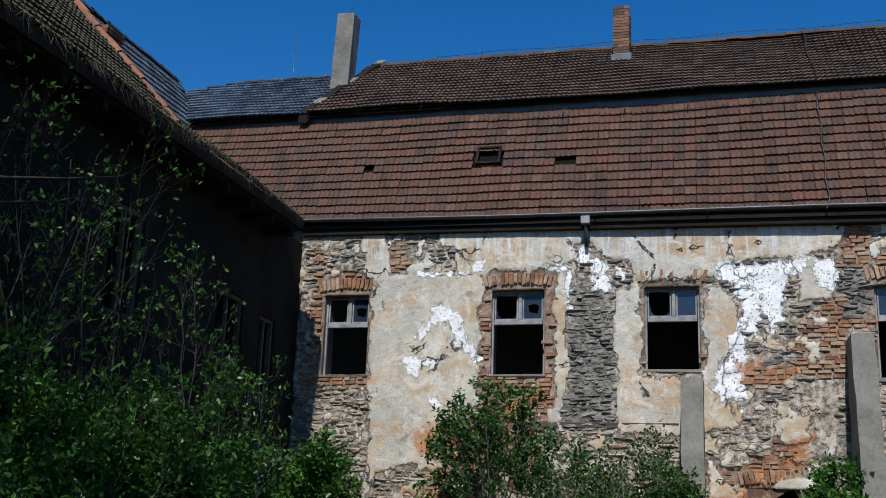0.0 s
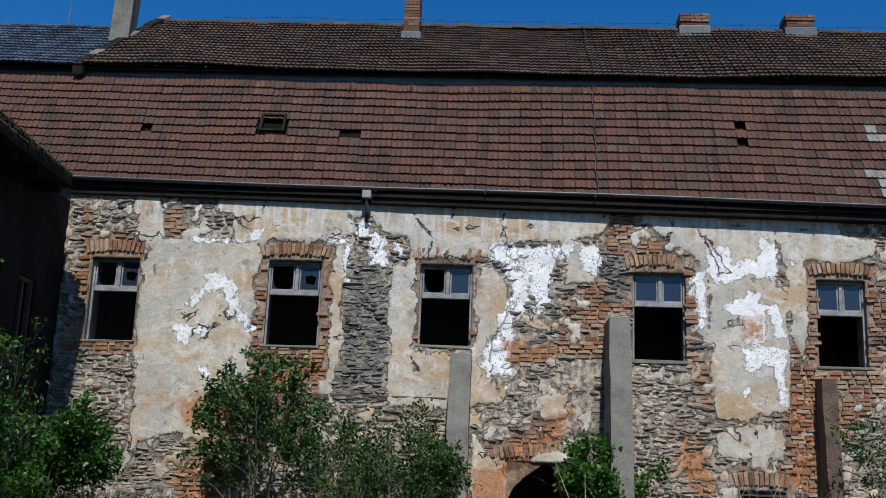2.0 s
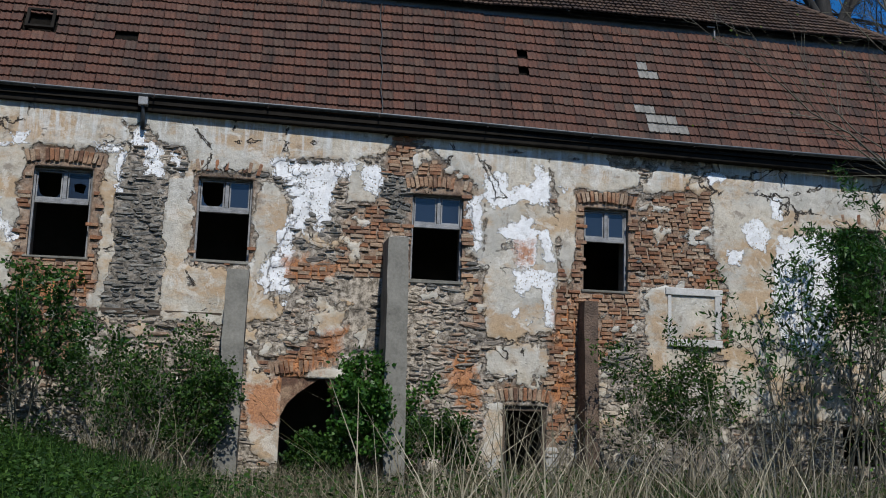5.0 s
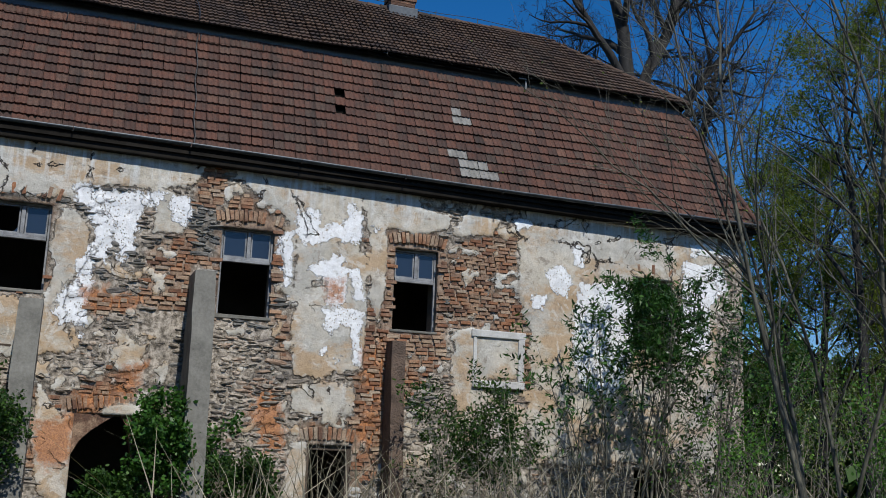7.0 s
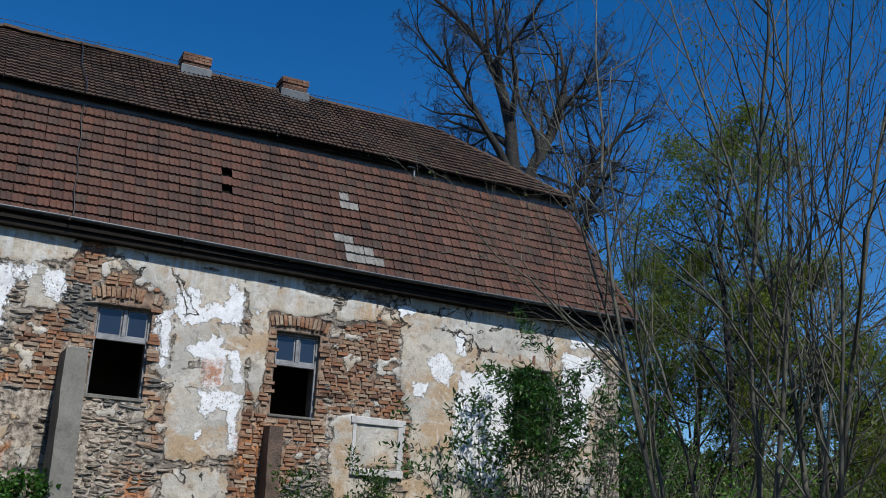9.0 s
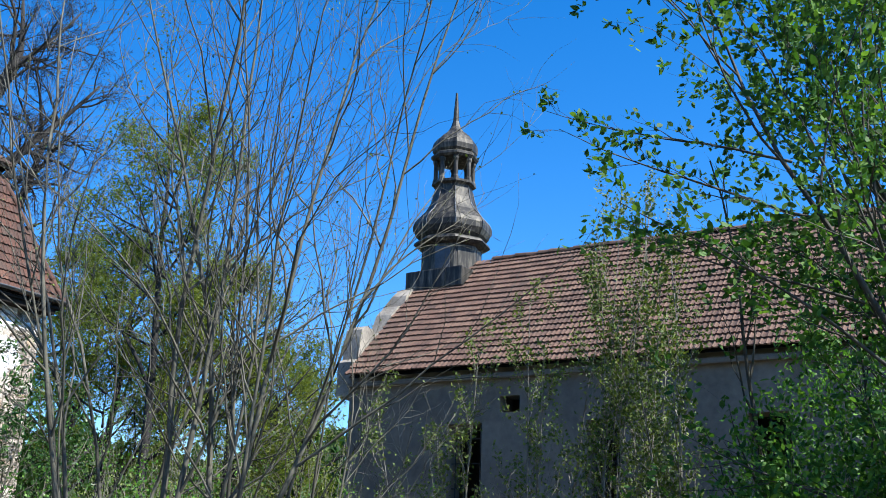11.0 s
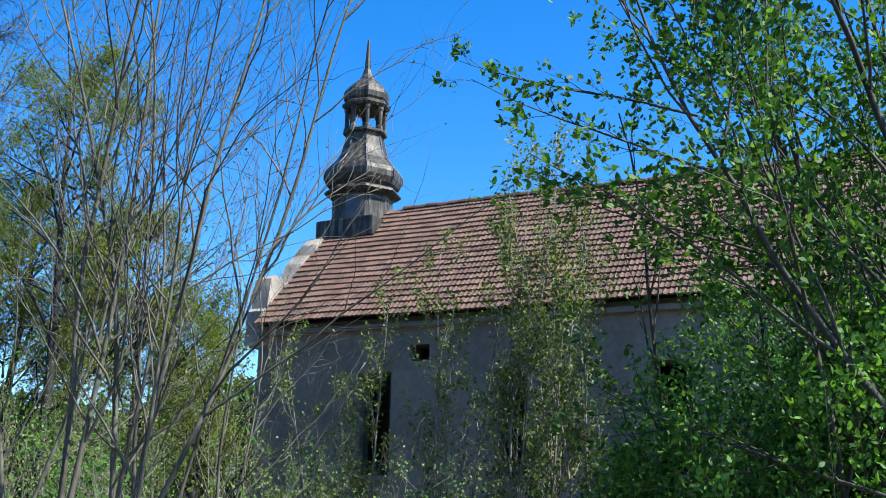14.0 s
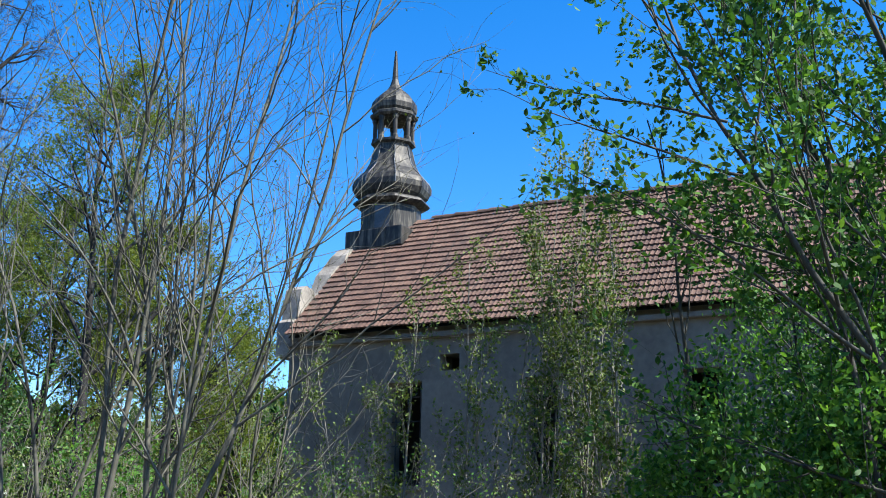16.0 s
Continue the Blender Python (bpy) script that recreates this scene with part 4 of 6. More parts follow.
sheet(bm, [(WEX - 0.04, 2.8, WEZ - 0.02), (WEX - 0.04, WEND, WEZ - 0.02), (WRX, WEND, WRZ - 0.02), (WRX, 2.8, WRZ - 0.02)])
sheet(bm, [(2 * WRX - WEX, 2.8, WEZ - 0.06), (2 * WRX - WEX, WEND, WEZ - 0.06), (WRX, WEND, WRZ - 0.06), (WRX, 2.8, WRZ - 0.06)])
sheet(bm, [(WEX - 0.04, WEND, WEZ - 0.07), (WEX - 0.04, 17.85, WEZ - 0.07), (WKX, 20.35, WKZ - 0.07), (WKX, WEND, WKZ - 0.07)])
sheet(bm, [(WKX, WEND, WKZ - 0.07), (WKX, 20.4, WKZ - 0.07), (WTX, 21.6, WTZ - 0.07), (WTX, WEND, WTZ - 0.07)])
sheet(bm, [(-17.0, WEND, WKZ - 2.0), (-17.0, 20.4, WKZ - 2.0), (WTX, 21.6, WTZ - 0.07), (WTX, WEND, WTZ - 0.07)])
bmesh.ops.solidify(bm, geom=bm.faces[:], thickness=0.04)
part("underlay", bm, M["under"], wing_roof)
M["moss_many"] = M["moss"]
roof_slope(wing_roof, (WEX + 0.02, 2.8, WEZ + 0.06), (0, 1, 0), wup.normalized(), WEND - 2.8, wup.length + 0.1, 0.21, 0.215, "moss", 0, sag=0.06, seed=9)
roof_slope(wing_roof, (WEX, WEND, WEZ), (0, 1, 0), wlow.normalized(), 7.4, wlow.length, 0.21, 0.215, "moss", 0, right=lambda s: 4.9 + 2.5 * s / wlow.length, sag=0.06, seed=8)
roof_slope(wing_roof, (WKX, WEND, WKZ), (0, 1, 0), wtop.normalized(), 8.4, wtop.length, 0.21, 0.215, "slate_tile", 120, right=lambda s: 7.4 + 1.0 * s / wtop.length, seed=10)
ridge_caps(wing_roof, (WEX - 0.05, WEND + 0.03, WEZ + 0.1), (WRX, WEND + 0.03, WRZ + 0.1), radius=0.085, key="ridge")
ridge_caps(wing_roof, (WTX, WEND, WTZ + 0.02), (WTX, 21.5, WTZ + 0.02), key="slate_tile")
# straw and roots hanging over the eaves
rs = np.random.RandomState(55)
n = 1500
py = rs.uniform(6.0, 17.8, n)
pos = np.stack([np.full(n, WEX + 0.03) + rs.normal(0, 0.05, n), py, WEZ + 0.05 + rs.normal(0, 0.03, n)], 1)
way = np.stack([rs.uniform(0.0, 0.5, n), rs.normal(0, 0.5, n), rs.uniform(-1.2, 0.3, n)], 1)
tagged(foliage_strands("hanging_roots", pos, way, rs.uniform(0.08, 0.30, n)), "withered grass and roots hanging from the wing eaves", "plants", kind="stuff")
# Wing eaves boards and rafter ends carry their shade in the same near-black.
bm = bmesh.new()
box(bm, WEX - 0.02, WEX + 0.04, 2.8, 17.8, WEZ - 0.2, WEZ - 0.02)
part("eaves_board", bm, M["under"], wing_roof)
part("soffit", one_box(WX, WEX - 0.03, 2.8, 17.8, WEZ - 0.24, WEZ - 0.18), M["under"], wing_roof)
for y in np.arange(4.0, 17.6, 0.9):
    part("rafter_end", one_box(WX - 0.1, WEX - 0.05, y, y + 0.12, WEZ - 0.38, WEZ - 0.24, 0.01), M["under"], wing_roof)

# ---- the chapel ----
CX, CY1, CEZ, CRX, CRZ = 19.0, 15.0, 6.0, 22.5, 9.57
chapel = empty("wall_chapel", "grey plaster wall of the small chapel, shade put into its colour", "wall", kind="structure")
CWIN = [(11.59, 12.42, 2.7, 4.85), (8.56, 9.24, 2.7, 4.82), (5.3, 6.06, 2.7, 4.82), (2.2, 2.96, 2.7, 4.82), (10.72, 11.18, 5.05, 5.4)]
bm = bmesh.new()
for a, b, c, e in pieces_round(-4.0, CY1, -0.6, CEZ + 0.12, CWIN):
    box(bm, CX, CX + 0.6, a, b, c, e)
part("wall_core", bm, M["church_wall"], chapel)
bm = bmesh.new()
box(bm, CX - 0.14, CX + 0.2, -4.0, CY1, CEZ - 0.24, CEZ - 0.121, 0.03)
part("cornice", bm, M["church_wall"], chapel)
bm = bmesh.new()
box(bm, 26.0 - 0.6, 26.0, -4.0, CY1, -0.6, CEZ + 0.12)
box(bm, CX + 0.6, 25.4, CY1 - 0.6, CY1, -0.6, CEZ)
box(bm, CX + 0.6, 25.4, -4.0, -3.4, -0.6, CEZ)
part("wall_back", bm, M["church_wall"], chapel)
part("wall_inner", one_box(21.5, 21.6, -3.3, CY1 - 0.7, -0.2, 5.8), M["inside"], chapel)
chapel_roof = empty("chapel_roof", "red-brown clay tile roof of the chapel", "roof", kind="structure")
cup = Vector((CRX - (CX - 0.28), 0, CRZ - CEZ))
bm = bmesh.new()
sheet(bm, [(CX - 0.25, CY1 - 0.1, CEZ - 0.05), (CX - 0.25, -4.2, CEZ - 0.05), (CRX, -4.2, CRZ - 0.05), (CRX, CY1 - 0.1, CRZ - 0.05)])
sheet(bm, [(26.25, CY1 - 0.1, CEZ - 0.05), (26.25, -4.2, CEZ - 0.05), (CRX, -4.2, CRZ - 0.05), (CRX, CY1 - 0.1, CRZ - 0.05)])
sheet(bm, [(CX, -4.0, CEZ - 0.1), (26.0, -4.0, CEZ - 0.1), (CRX, -4.0, CRZ - 0.1)])
bmesh.ops.solidify(bm, geom=bm.faces[:], thickness=0.03)
part("underlay", bm, M["under"], chapel_roof)
roof_slope(chapel_roof, (CX - 0.28, CY1 - 0.05, CEZ), (0, -1, 0), cup.normalized(), 19.0, cup.length, 0.22, 0.25, "church_tile", 250, sag=0.02, seed=11)
ridge_caps(chapel_roof, (CRX, 13.2, CRZ + 0.02), (CRX, -4.2, CRZ + 0.02), key="church_tile")


# ---- things on and before the long building ----
def window(n, x0, x1, z0, z1, broken):
    """A casement window with a transom; the lower sashes are gone."""
    w = tagged(new("window_%d" % n), "weathered grey casement window, lower sashes missing, black room behind", "window", kind="structure")
    y = FY + 0.10
    t = z1 - 0.57
    mid = (x0 + x1) / 2 + 0.03
    bm = bmesh.new()
    for a, b, c, d in ((x0, x0 + 0.04, z0, z1), (x1 - 0.04, x1, z0, z1), (x0 + 0.04, x1 - 0.04, z1 - 0.04, z1)):
        box(bm, a, b, y, y + 0.07, c, d, 0.006)
    part("window_frame", bm, M["frame"], w)
    bm = bmesh.new()
    box(bm, x0 + 0.05, x1 - 0.05, y - 0.03, y + 0.06, t - 0.075, t - 0.02, 0.008)
    box(bm, x0 + 0.05, x1 - 0.05, y - 0.012, y + 0.05, t - 0.018, t + 0.02, 0.005)
    part("transom", bm, M["frame"], w)
    bm = bmesh.new()
    box(bm, mid - 0.035, mid + 0.035, y - 0.015, y + 0.05, t + 0.02, z1 - 0.05, 0.01)
    part("mullion", bm, M["frame"], w)
    part("window_sill", one_box(x0 - 0.04, x1 + 0.03, FY - 0.05, FY + 0.14, z0 - 0.05, z0 + 0.004, 0.01, 0.012), M["concrete"], w, "chipped grey sill")
    for a, b, gone in ((x0 + 0.05, mid - 0.045, broken[0]), (mid + 0.045, x1 - 0.05, broken[1])):
        c, d = t + 0.02, z1 - 0.05
        bm = bmesh.new()
        for p, q, r, s in ((a, a + 0.025, c, d), (b - 0.025, b, c, d), (a + 0.025, b - 0.025, c, c + 0.025), (a + 0.025, b - 0.025, d - 0.025, d)):
            box(bm, p, q, y + 0.012, y + 0.04, r, s)
        sash = part("sash", bm, M["frame"], w)
        a, b, c, d = a + 0.02, b - 0.02, c + 0.02, d - 0.02
        if gone == 2:
            shapes = [[(a, c), (a + 0.13, c), (a + 0.05, c + 0.07), (a + 0.02, c + 0.2), (a, c + 0.24)], [(b, c), (b, c + 0.1), (b - 0.06, c + 0.02), (b - 0.1, c)]]
        elif gone == 1:
            mx, mz = (a + b) / 2, (c + d) / 2
            hole = [(mx - 0.06, mz - 0.10), (mx + 0.09, mz - 0.13), (mx + 0.13, mz + 0.02), (mx + 0.03, mz + 0.06), (mx - 0.09, mz + 0.03)]
            shapes = [[(a, c), (b, c), hole[1], hole[0]], [(b, c), (b, d), hole[2], hole[1]], [(b, d), (a, d), hole[4], hole[3], hole[2]], [(a, d), (a, c), hole[0], hole[4]]]
        else:
            shapes = [[(a, c), (b, c), (b, d), (a, d)]]
        bm = bmesh.new()
        for s in shapes:
            prism(bm, s, y + 0.022, y + 0.027)
        part("pane", bm, M["glass"], sash, "cracked dusty pane, sky reflection put into its bluish colour" if gone else "")


STATES = [(2, 1), (2, 1), (2, 0), (0, 0), (0, 0), (2, 2)]
for _n, (_o, _s) in enumerate(zip([o for o in OPENINGS if o[0] == "window"], STATES)):
    window(_n + 1, *_o[1:], _s)

door = tagged(new("door_1"), "low open cellar doorway with thin dark timber frame", "door", kind="structure")
bm = bmesh.new()
for a, b, c, d in ((4.44, 4.52, 0.0, 1.98), (5.22, 5.30, 0.0, 1.98), (4.52, 5.22, 1.90, 1.98)):
    box(bm, a, b, FY + 0.02, FY + 0.12, c, d, 0.008)
part("door_frame", bm, M["wood"], door)
part("jamb", one_box(4.16, 4.437, FY - 0.06, FY - 0.01, 0.3, 2.05, 0.02, 0.01), M["pale_cement"], door, "pale cement jamb")
part("jamb", one_box(5.303, 5.50, FY - 0.06, FY - 0.01, 0.3, 1.25, 0.03, 0.02), M["pale_cement"], door, "pale cement jamb")

niche = tagged(new("window_7"), "bricked-up window with chipped white stone surround", "window", kind="structure")
part("lintel", one_box(7.62, 8.80, FY - 0.10, FY - 0.01, 4.24, 4.38, 0.015, 0.01), M["white_stone"], niche)
part("jamb", one_box(7.67, 7.75, FY - 0.085, FY - 0.01, 3.40, 4.235, 0.015, 0.014), M["white_stone"], niche)
part("jamb", one_box(8.64, 8.77, FY - 0.09, FY - 0.01, 3.40, 4.235, 0.015, 0.01), M["white_stone"], niche)
part("window_sill", one_box(7.66, 8.78, FY - 0.12, FY - 0.01, 3.24, 3.38, 0.015, 0.01), M["white_stone"], niche)
tagged(part("beam", one_box(-3.6, -0.78, FY - 0.055, FY - 0.005, 3.36, 3.46, 0.012, 0.012), M["wood"]), "weathered horizontal timber beam set in the wall", "beam", kind="structure")

# gutter along the eaves, in lengths, with brackets
gutter = empty("gutter", "grey zinc half-round gutter along the eaves", "gutter", kind="structure")
xs = np.linspace(FX0 - 0.2, EAVE_X1, 12)
for a, b in zip(xs, xs[1:]):
    v, f = [], []
    for x in (a, b - 0.01):
        zz = EAVE_Z + 0.05 + droop(x) + 0.015 * math.sin(x * 0.55 + 0.4)
        for r in (0.062, 0.056):
            for k in range(9):
                w = math.pi * (1 + k / 8)
                v.append((x, EAVE_Y - 0.045 + jut(x) + math.cos(w) * r, zz + math.sin(w) * r))
    for k in range(8):
        f += [(k, k + 1, 19 + k, 18 + k), (9 + k + 1, 9 + k, 27 + k, 28 + k)]
    f += [(0, 18, 27, 9), (8, 17, 35, 26)]
    mesh_object("gutter_length", v, f, M["zinc"], gutter, smooth=True)
    part("bracket", one_box(b - 0.03, b, EAVE_Y - 0.13 + jut(b), EAVE_Y + 0.1 + jut(b), zz - 0.09, zz - 0.08), M["iron"], gutter)
hopper = empty("rainwater_hopper", "small square zinc hopper with a broken downpipe stub", "downpipe")
bm = bmesh.new()
box(bm, -2.50, -2.33, EAVE_Y - 0.12, EAVE_Y + 0.03, EAVE_Z - 0.22, EAVE_Z - 0.07, 0.012)
part("box", bm, M["frame"], hopper, "pale painted box")
tube("pipe", [(-2.415, EAVE_Y - 0.04, EAVE_Z - 0.22), (-2.415, EAVE_Y - 0.03, EAVE_Z - 0.34), (-2.41, EAVE_Y + 0.04, EAVE_Z - 0.45), (-2.41, EAVE_Y + 0.09, EAVE_Z - 0.62)], [0.04, 0.038, 0.045, 0.04], 10, M["zinc"], hopper)


def buttress(x0, x1, top, y_top, y_foot, material, label, rough=0.01):
    """A concrete prop leaning against the wall: thin at its head, deep at its foot."""
    bm = bmesh.new()
    n = 14
    rings = []
    for i in range(n + 1):
        z = top * i / n - 0.3 * (1 - i / n)
        y = y_foot + (y_top - y_foot) * max(z, 0) / top
        j = [random.uniform(-rough, rough) for _ in range(4)]
        rings.append([bm.verts.new(p) for p in ((x0 + j[0], y, z), (x1 + j[1], y, z), (x1 + j[2], FY - 0.03, z), (x0 + j[3], FY - 0.03, z))])
    for a, b in zip(rings, rings[1:]):
        for k in range(4):
            bm.faces.new((a[k], a[(k + 1) % 4], b[(k + 1) % 4], b[k]))
    bm.faces.new(rings[-1])
    bm.faces.new(rings[0][::-1])
    bmesh.ops.bevel(bm, geom=[e for e in bm.edges if len(e.link_faces) == 2 and e.calc_face_angle(0) > 0.8], offset=0.018, segments=2, affect="EDGES")
    return tagged(part("concrete_buttress", bm, material), label, "buttress", "props against the facade")


buttress(-0.715, -0.335, 4.18, 18.75, 17.9, M["concrete"], "grey concrete buttress leaning on the ruined facade")
buttress(2.09, 2.465, 4.9, 18.65, 17.95, M["concrete"], "tall grey concrete buttress below a window")
buttress(5.88, 6.14, 3.98, 19.05, 18.8, M["buttress_brown"], "short broken brown masonry buttress below a window", 0.012)


def stack(name, x0, x1, y0, y1, z0, z1, label, cap=True):
    """A brick chimney laid brick by brick, with a flashing at its foot."""
    c = empty(name, label, "chimney", "chimneys on the roof")
    v, f = [], []

    def brick(a, b, p, q, z):
        j = lambda: random.uniform(-0.006, 0.006)
        base = len(v)
        for zz in (z, z + 0.062):
            v.extend([(a + j(), p + j(), zz), (b + j(), p + j(), zz), (b + j(), q + j(), zz), (a + j(), q + j(), zz)])
        f.extend(tuple(base + k for k in q4) for q4 in ((0, 1, 5, 4), (1, 2, 6, 5), (2, 3, 7, 6), (3, 0, 4, 7), (4, 5, 6, 7), (3, 2, 1, 0)))
    z, r = z0, 0
    while z < z1 - 0.06:
        grow = 0.03 if cap and z > z1 - 0.22 else 0.0
        for side in range(4):
            a, b, p, q = x0 - grow, x1 + grow, y0 - grow, y1 + grow
            lo, hi = (a, b) if side % 2 == 0 else (p + 0.12, q - 0.12)
            t = lo
            first = 0.125 if r % 2 else 0.25
            while t < hi - 0.03:
                e = min(hi, t + first)
                if side == 0:
                    brick(t, e - 0.008, p, p + 0.12, z)
                elif side == 2:
                    brick(t, e - 0.008, q - 0.12, q, z)
                elif side == 1:
                    brick(b - 0.12, b, t, e - 0.008, z)
                else:
                    brick(a, a + 0.12, t, e - 0.008, z)
                t, first = e, 0.25
        z, r = z + 0.072, r + 1
    tagged(mesh_object("bricks", v, f, M["stack_many"], c), kind="stuff")
    part("core", one_box(x0 + 0.012, x1 - 0.012, y0 + 0.012, y1 - 0.012, z0 - 0.5, z1 - 0.05), M["core"], c)
    part("flashing", one_box(x0 - 0.05, x1 + 0.05, y0 - 0.06, y1 + 0.04, z0 - 0.35, z0 + 0.03, 0.01), M["zinc"], c, "grey metal flashing")


stack("chimney", -2.16, -1.80, 22.15, 22.75, 11.85, 13.1, "slim tall brick chimney on the roof slope", False)
stack("chimney", 4.18, 4.80, 22.75, 23.2, 12.4, 12.76, "short broad brick chimney at the ridge")
stack("chimney", 6.58, 7.20, 22.75, 23.2, 12.4, 12.79, "short broad brick chimney with pale flashing")
stack("chimney", -10.5, -10.15, 14.8, 15.3, 9.0, 9.84, "dark sooty brick chimney on the wing roof")

tall = empty("concrete_chimney", "tall square concrete chimney, stained and cracked", "chimney")
bm = bmesh.new()
box(bm, -8.72, -8.28, 21.6, 22.04, 10.8, 13.24, 0.02, 0.012)
bmesh.ops.rotate(bm, cent=(-8.5, 21.8, 10.8), matrix=Matrix.Rotation(radians(2.5), 3, "Y"), verts=bm.verts[:])
part("shaft", bm, M["concrete"], tall)
tube("rod", [(-8.4, 21.8, 13.15), (-8.36, 21.8, 13.36), (-8.28, 21.8, 13.5)], [0.012, 0.01, 0.006], 6, M["iron"], tall, "bent iron rod")
fire = empty("fire_wall", "low stepped firewall parapet covered with dark slabs", "parapet", kind="structure")
for i in range(13):
    t0, t1 = i / 13, (i + 1.08) / 13
    p, q = Vector((-8.72, 20.22, 10.10)).lerp(Vector((-7.92, 23.0, 12.50)), t0), Vector((-8.72, 20.22, 10.10)).lerp(Vector((-7.92, 23.0, 12.50)), t1)
    bm = bmesh.new()
    for dz, dx in ((-0.15, 0.0), (0.11 + random.uniform(-0.03, 0.03), 0.02)):
        for a, s in ((p, -0.1), (q, -0.1), (q, 0.1), (p, 0.1)):
            bm.verts.new((a.x + s * (1 + dx), a.y, a.z + dz))
    bm.verts.ensure_lookup_table()
    for q4 in ((0, 1, 2, 3), (7, 6, 5, 4), (0, 4, 5, 1), (1, 5, 6, 2), (2, 6, 7, 3), (3, 7, 4, 0)):
        bm.faces.new([bm.verts[k] for k in q4])
    part("slab", bm, M["concrete"] if i % 5 == 2 else M["under"], fire)

rod = empty("lightning_rod", "thin pale lightning rod on the slate roof ridge", "lightning rod")
tube("mast", [(-10.25, 22.95, 11.9), (-10.22, 22.95, 13.55)], [0.013, 0.007], 6, M["zinc"], rod)
tube("foot", [(-10.25, 22.95, 11.85), (-10.25, 22.95, 12.05)], [0.04, 0.03], 8, M["iron"], rod)
wire = empty("lightning_conductor", "dark lightning conductor cable fixed along roof and ridge", "cable")
pts = []
for s in np.linspace(0, 1, 14):
    pts.append((1.93 + 0.02 * math.sin(s * 20), EAVE_Y + low.y * s - 0.07 + jut(1.93) * (1 - s), EAVE_Z + low.z * s + 0.03 + droop(1.93) * (1 - s)))
tube("cable", pts, [0.013] * len(pts), 6, M["iron"], wire)
pts = [(1.93 + 0.03 * math.sin(s * 9), UP_Y + upp.y * s - 0.05, UP_Z + upp.z * s + 0.06) for s in np.linspace(-0.02, 1.0, 12)]
tube("cable", pts, [0.013] * len(pts), 6, M["iron"], wire)
pts = [(x, RIDGE_Y - 0.02, RIDGE_Z + 0.16 + 0.025 * math.sin(x * 2.3)) for x in np.arange(-6.5, 10.5, 0.5)]
tube("cable", pts, [0.008] * len(pts), 5, M["iron"], wire)
for x in np.arange(-6.5, 10.5, 1.1):
    tube("clip", [(x, RIDGE_Y - 0.02, RIDGE_Z + 0.05), (x + 0.01, RIDGE_Y - 0.02, RIDGE_Z + 0.2)], [0.012, 0.009], 5, M["iron"], wire)
for x in np.arange(-3.0, 13.0, 1.25):
    tube("clip", [(x, KNEE_Y - 0.09, KNEE_Z - 0.02), (x - 0.02, KNEE_Y - 0.16, KNEE_Z - 0.22)], [0.012, 0.010], 5, M["iron"], wire)
skylight = empty("roof_hatch", "small open roof hatch with dark metal frame", "roof hatch")
U, N = low.normalized(), Vector((1, 0, 0)).cross(low).normalized()
for a, b, c, d in ((-4.72, -4.66, 1.36, 1.82), (-4.26, -4.20, 1.36, 1.82), (-4.66, -4.26, 1.36, 1.41), (-4.66, -4.26, 1.77, 1.82)):
    bm = box(bmesh.new(), a, b, c, d, 0.0, 0.08, 0.008)
    bm.transform(Matrix.Translation((0, EAVE_Y, EAVE_Z)) @ Matrix((Vector((1, 0, 0)), U, N)).transposed().to_4x4())
    part("frame_bar", bm, M["under"], skylight)
bracket = empty("roof_bracket", "bent pale metal bracket at the roof band", "bracket")
part("bar", one_box(9.05, 9.08, KNEE_Y - 0.1, KNEE_Y - 0.07, KNEE_Z - 0.02, KNEE_Z + 0.22), M["frame"], bracket)
part("bar", one_box(8.90, 9.05, KNEE_Y - 0.1, KNEE_Y - 0.07, KNEE_Z + 0.19, KNEE_Z + 0.22), M["frame"], bracket)

# wing windows and the pale board below them
for _n, (a, b, c, d) in enumerate(WIN_W):
    w = tagged(new("window_%d" % (_n + 8)), "narrow window in the shaded wing, shade put into the dark timber frame", "window", kind="structure")
    bm = bmesh.new()
    for p, q, r, s in ((a, a + 0.07, c, d), (b - 0.07, b, c, d), (a + 0.07, b - 0.07, d - 0.07, d), (a + 0.07, b - 0.07, c, c + 0.06)):
        box(bm, WX - 0.14, WX - 0.05, p, q, r, s, 0.008)
    # Dark wood colour here carries the dimness of frames in the wing's shade.
    part("window_frame", bm, M["wood"], w)
    part("mullion", one_box(WX - 0.13, WX - 0.07, (a + b) / 2 - 0.03, (a + b) / 2 + 0.03, c + 0.06, d - 0.07), M["wood"], w)


# ---- chapel gable, tower and window surrounds ----
def lathe(profile, sides, cx, cy, turn=0.0):
    bm = bmesh.new()
    rings = [[bm.verts.new((cx + r * math.cos(turn + 2 * math.pi * k / sides), cy + r * math.sin(turn + 2 * math.pi * k / sides), z)) for k in range(sides)] for r, z in profile]
    for a, b in zip(rings, rings[1:]):
        for k in range(sides):
            bm.faces.new((a[k], a[(k + 1) % sides], b[(k + 1) % sides], b[k]))
    bm.faces.new(rings[0][::-1])
    bm.faces.new(rings[-1])
    return bm


TX, TY = 22.5, 14.45
tower = empty("ridge_turret", "baroque octagonal ridge turret clad in dark patinated sheet metal", "turret")
K8, TURN = 1.04, radians(22.5 + 14)
bm = one_box(TX - 1.0, TX + 1.0, TY - 0.95, TY + 0.75, 8.7, 9.22, 0.03)
part("plinth", bm, M["tin"], tower)
drum = part("drum", lathe([(0.80, 9.15), (0.79, 9.98)], 8, TX, TY, TURN), M["tin"], tower)
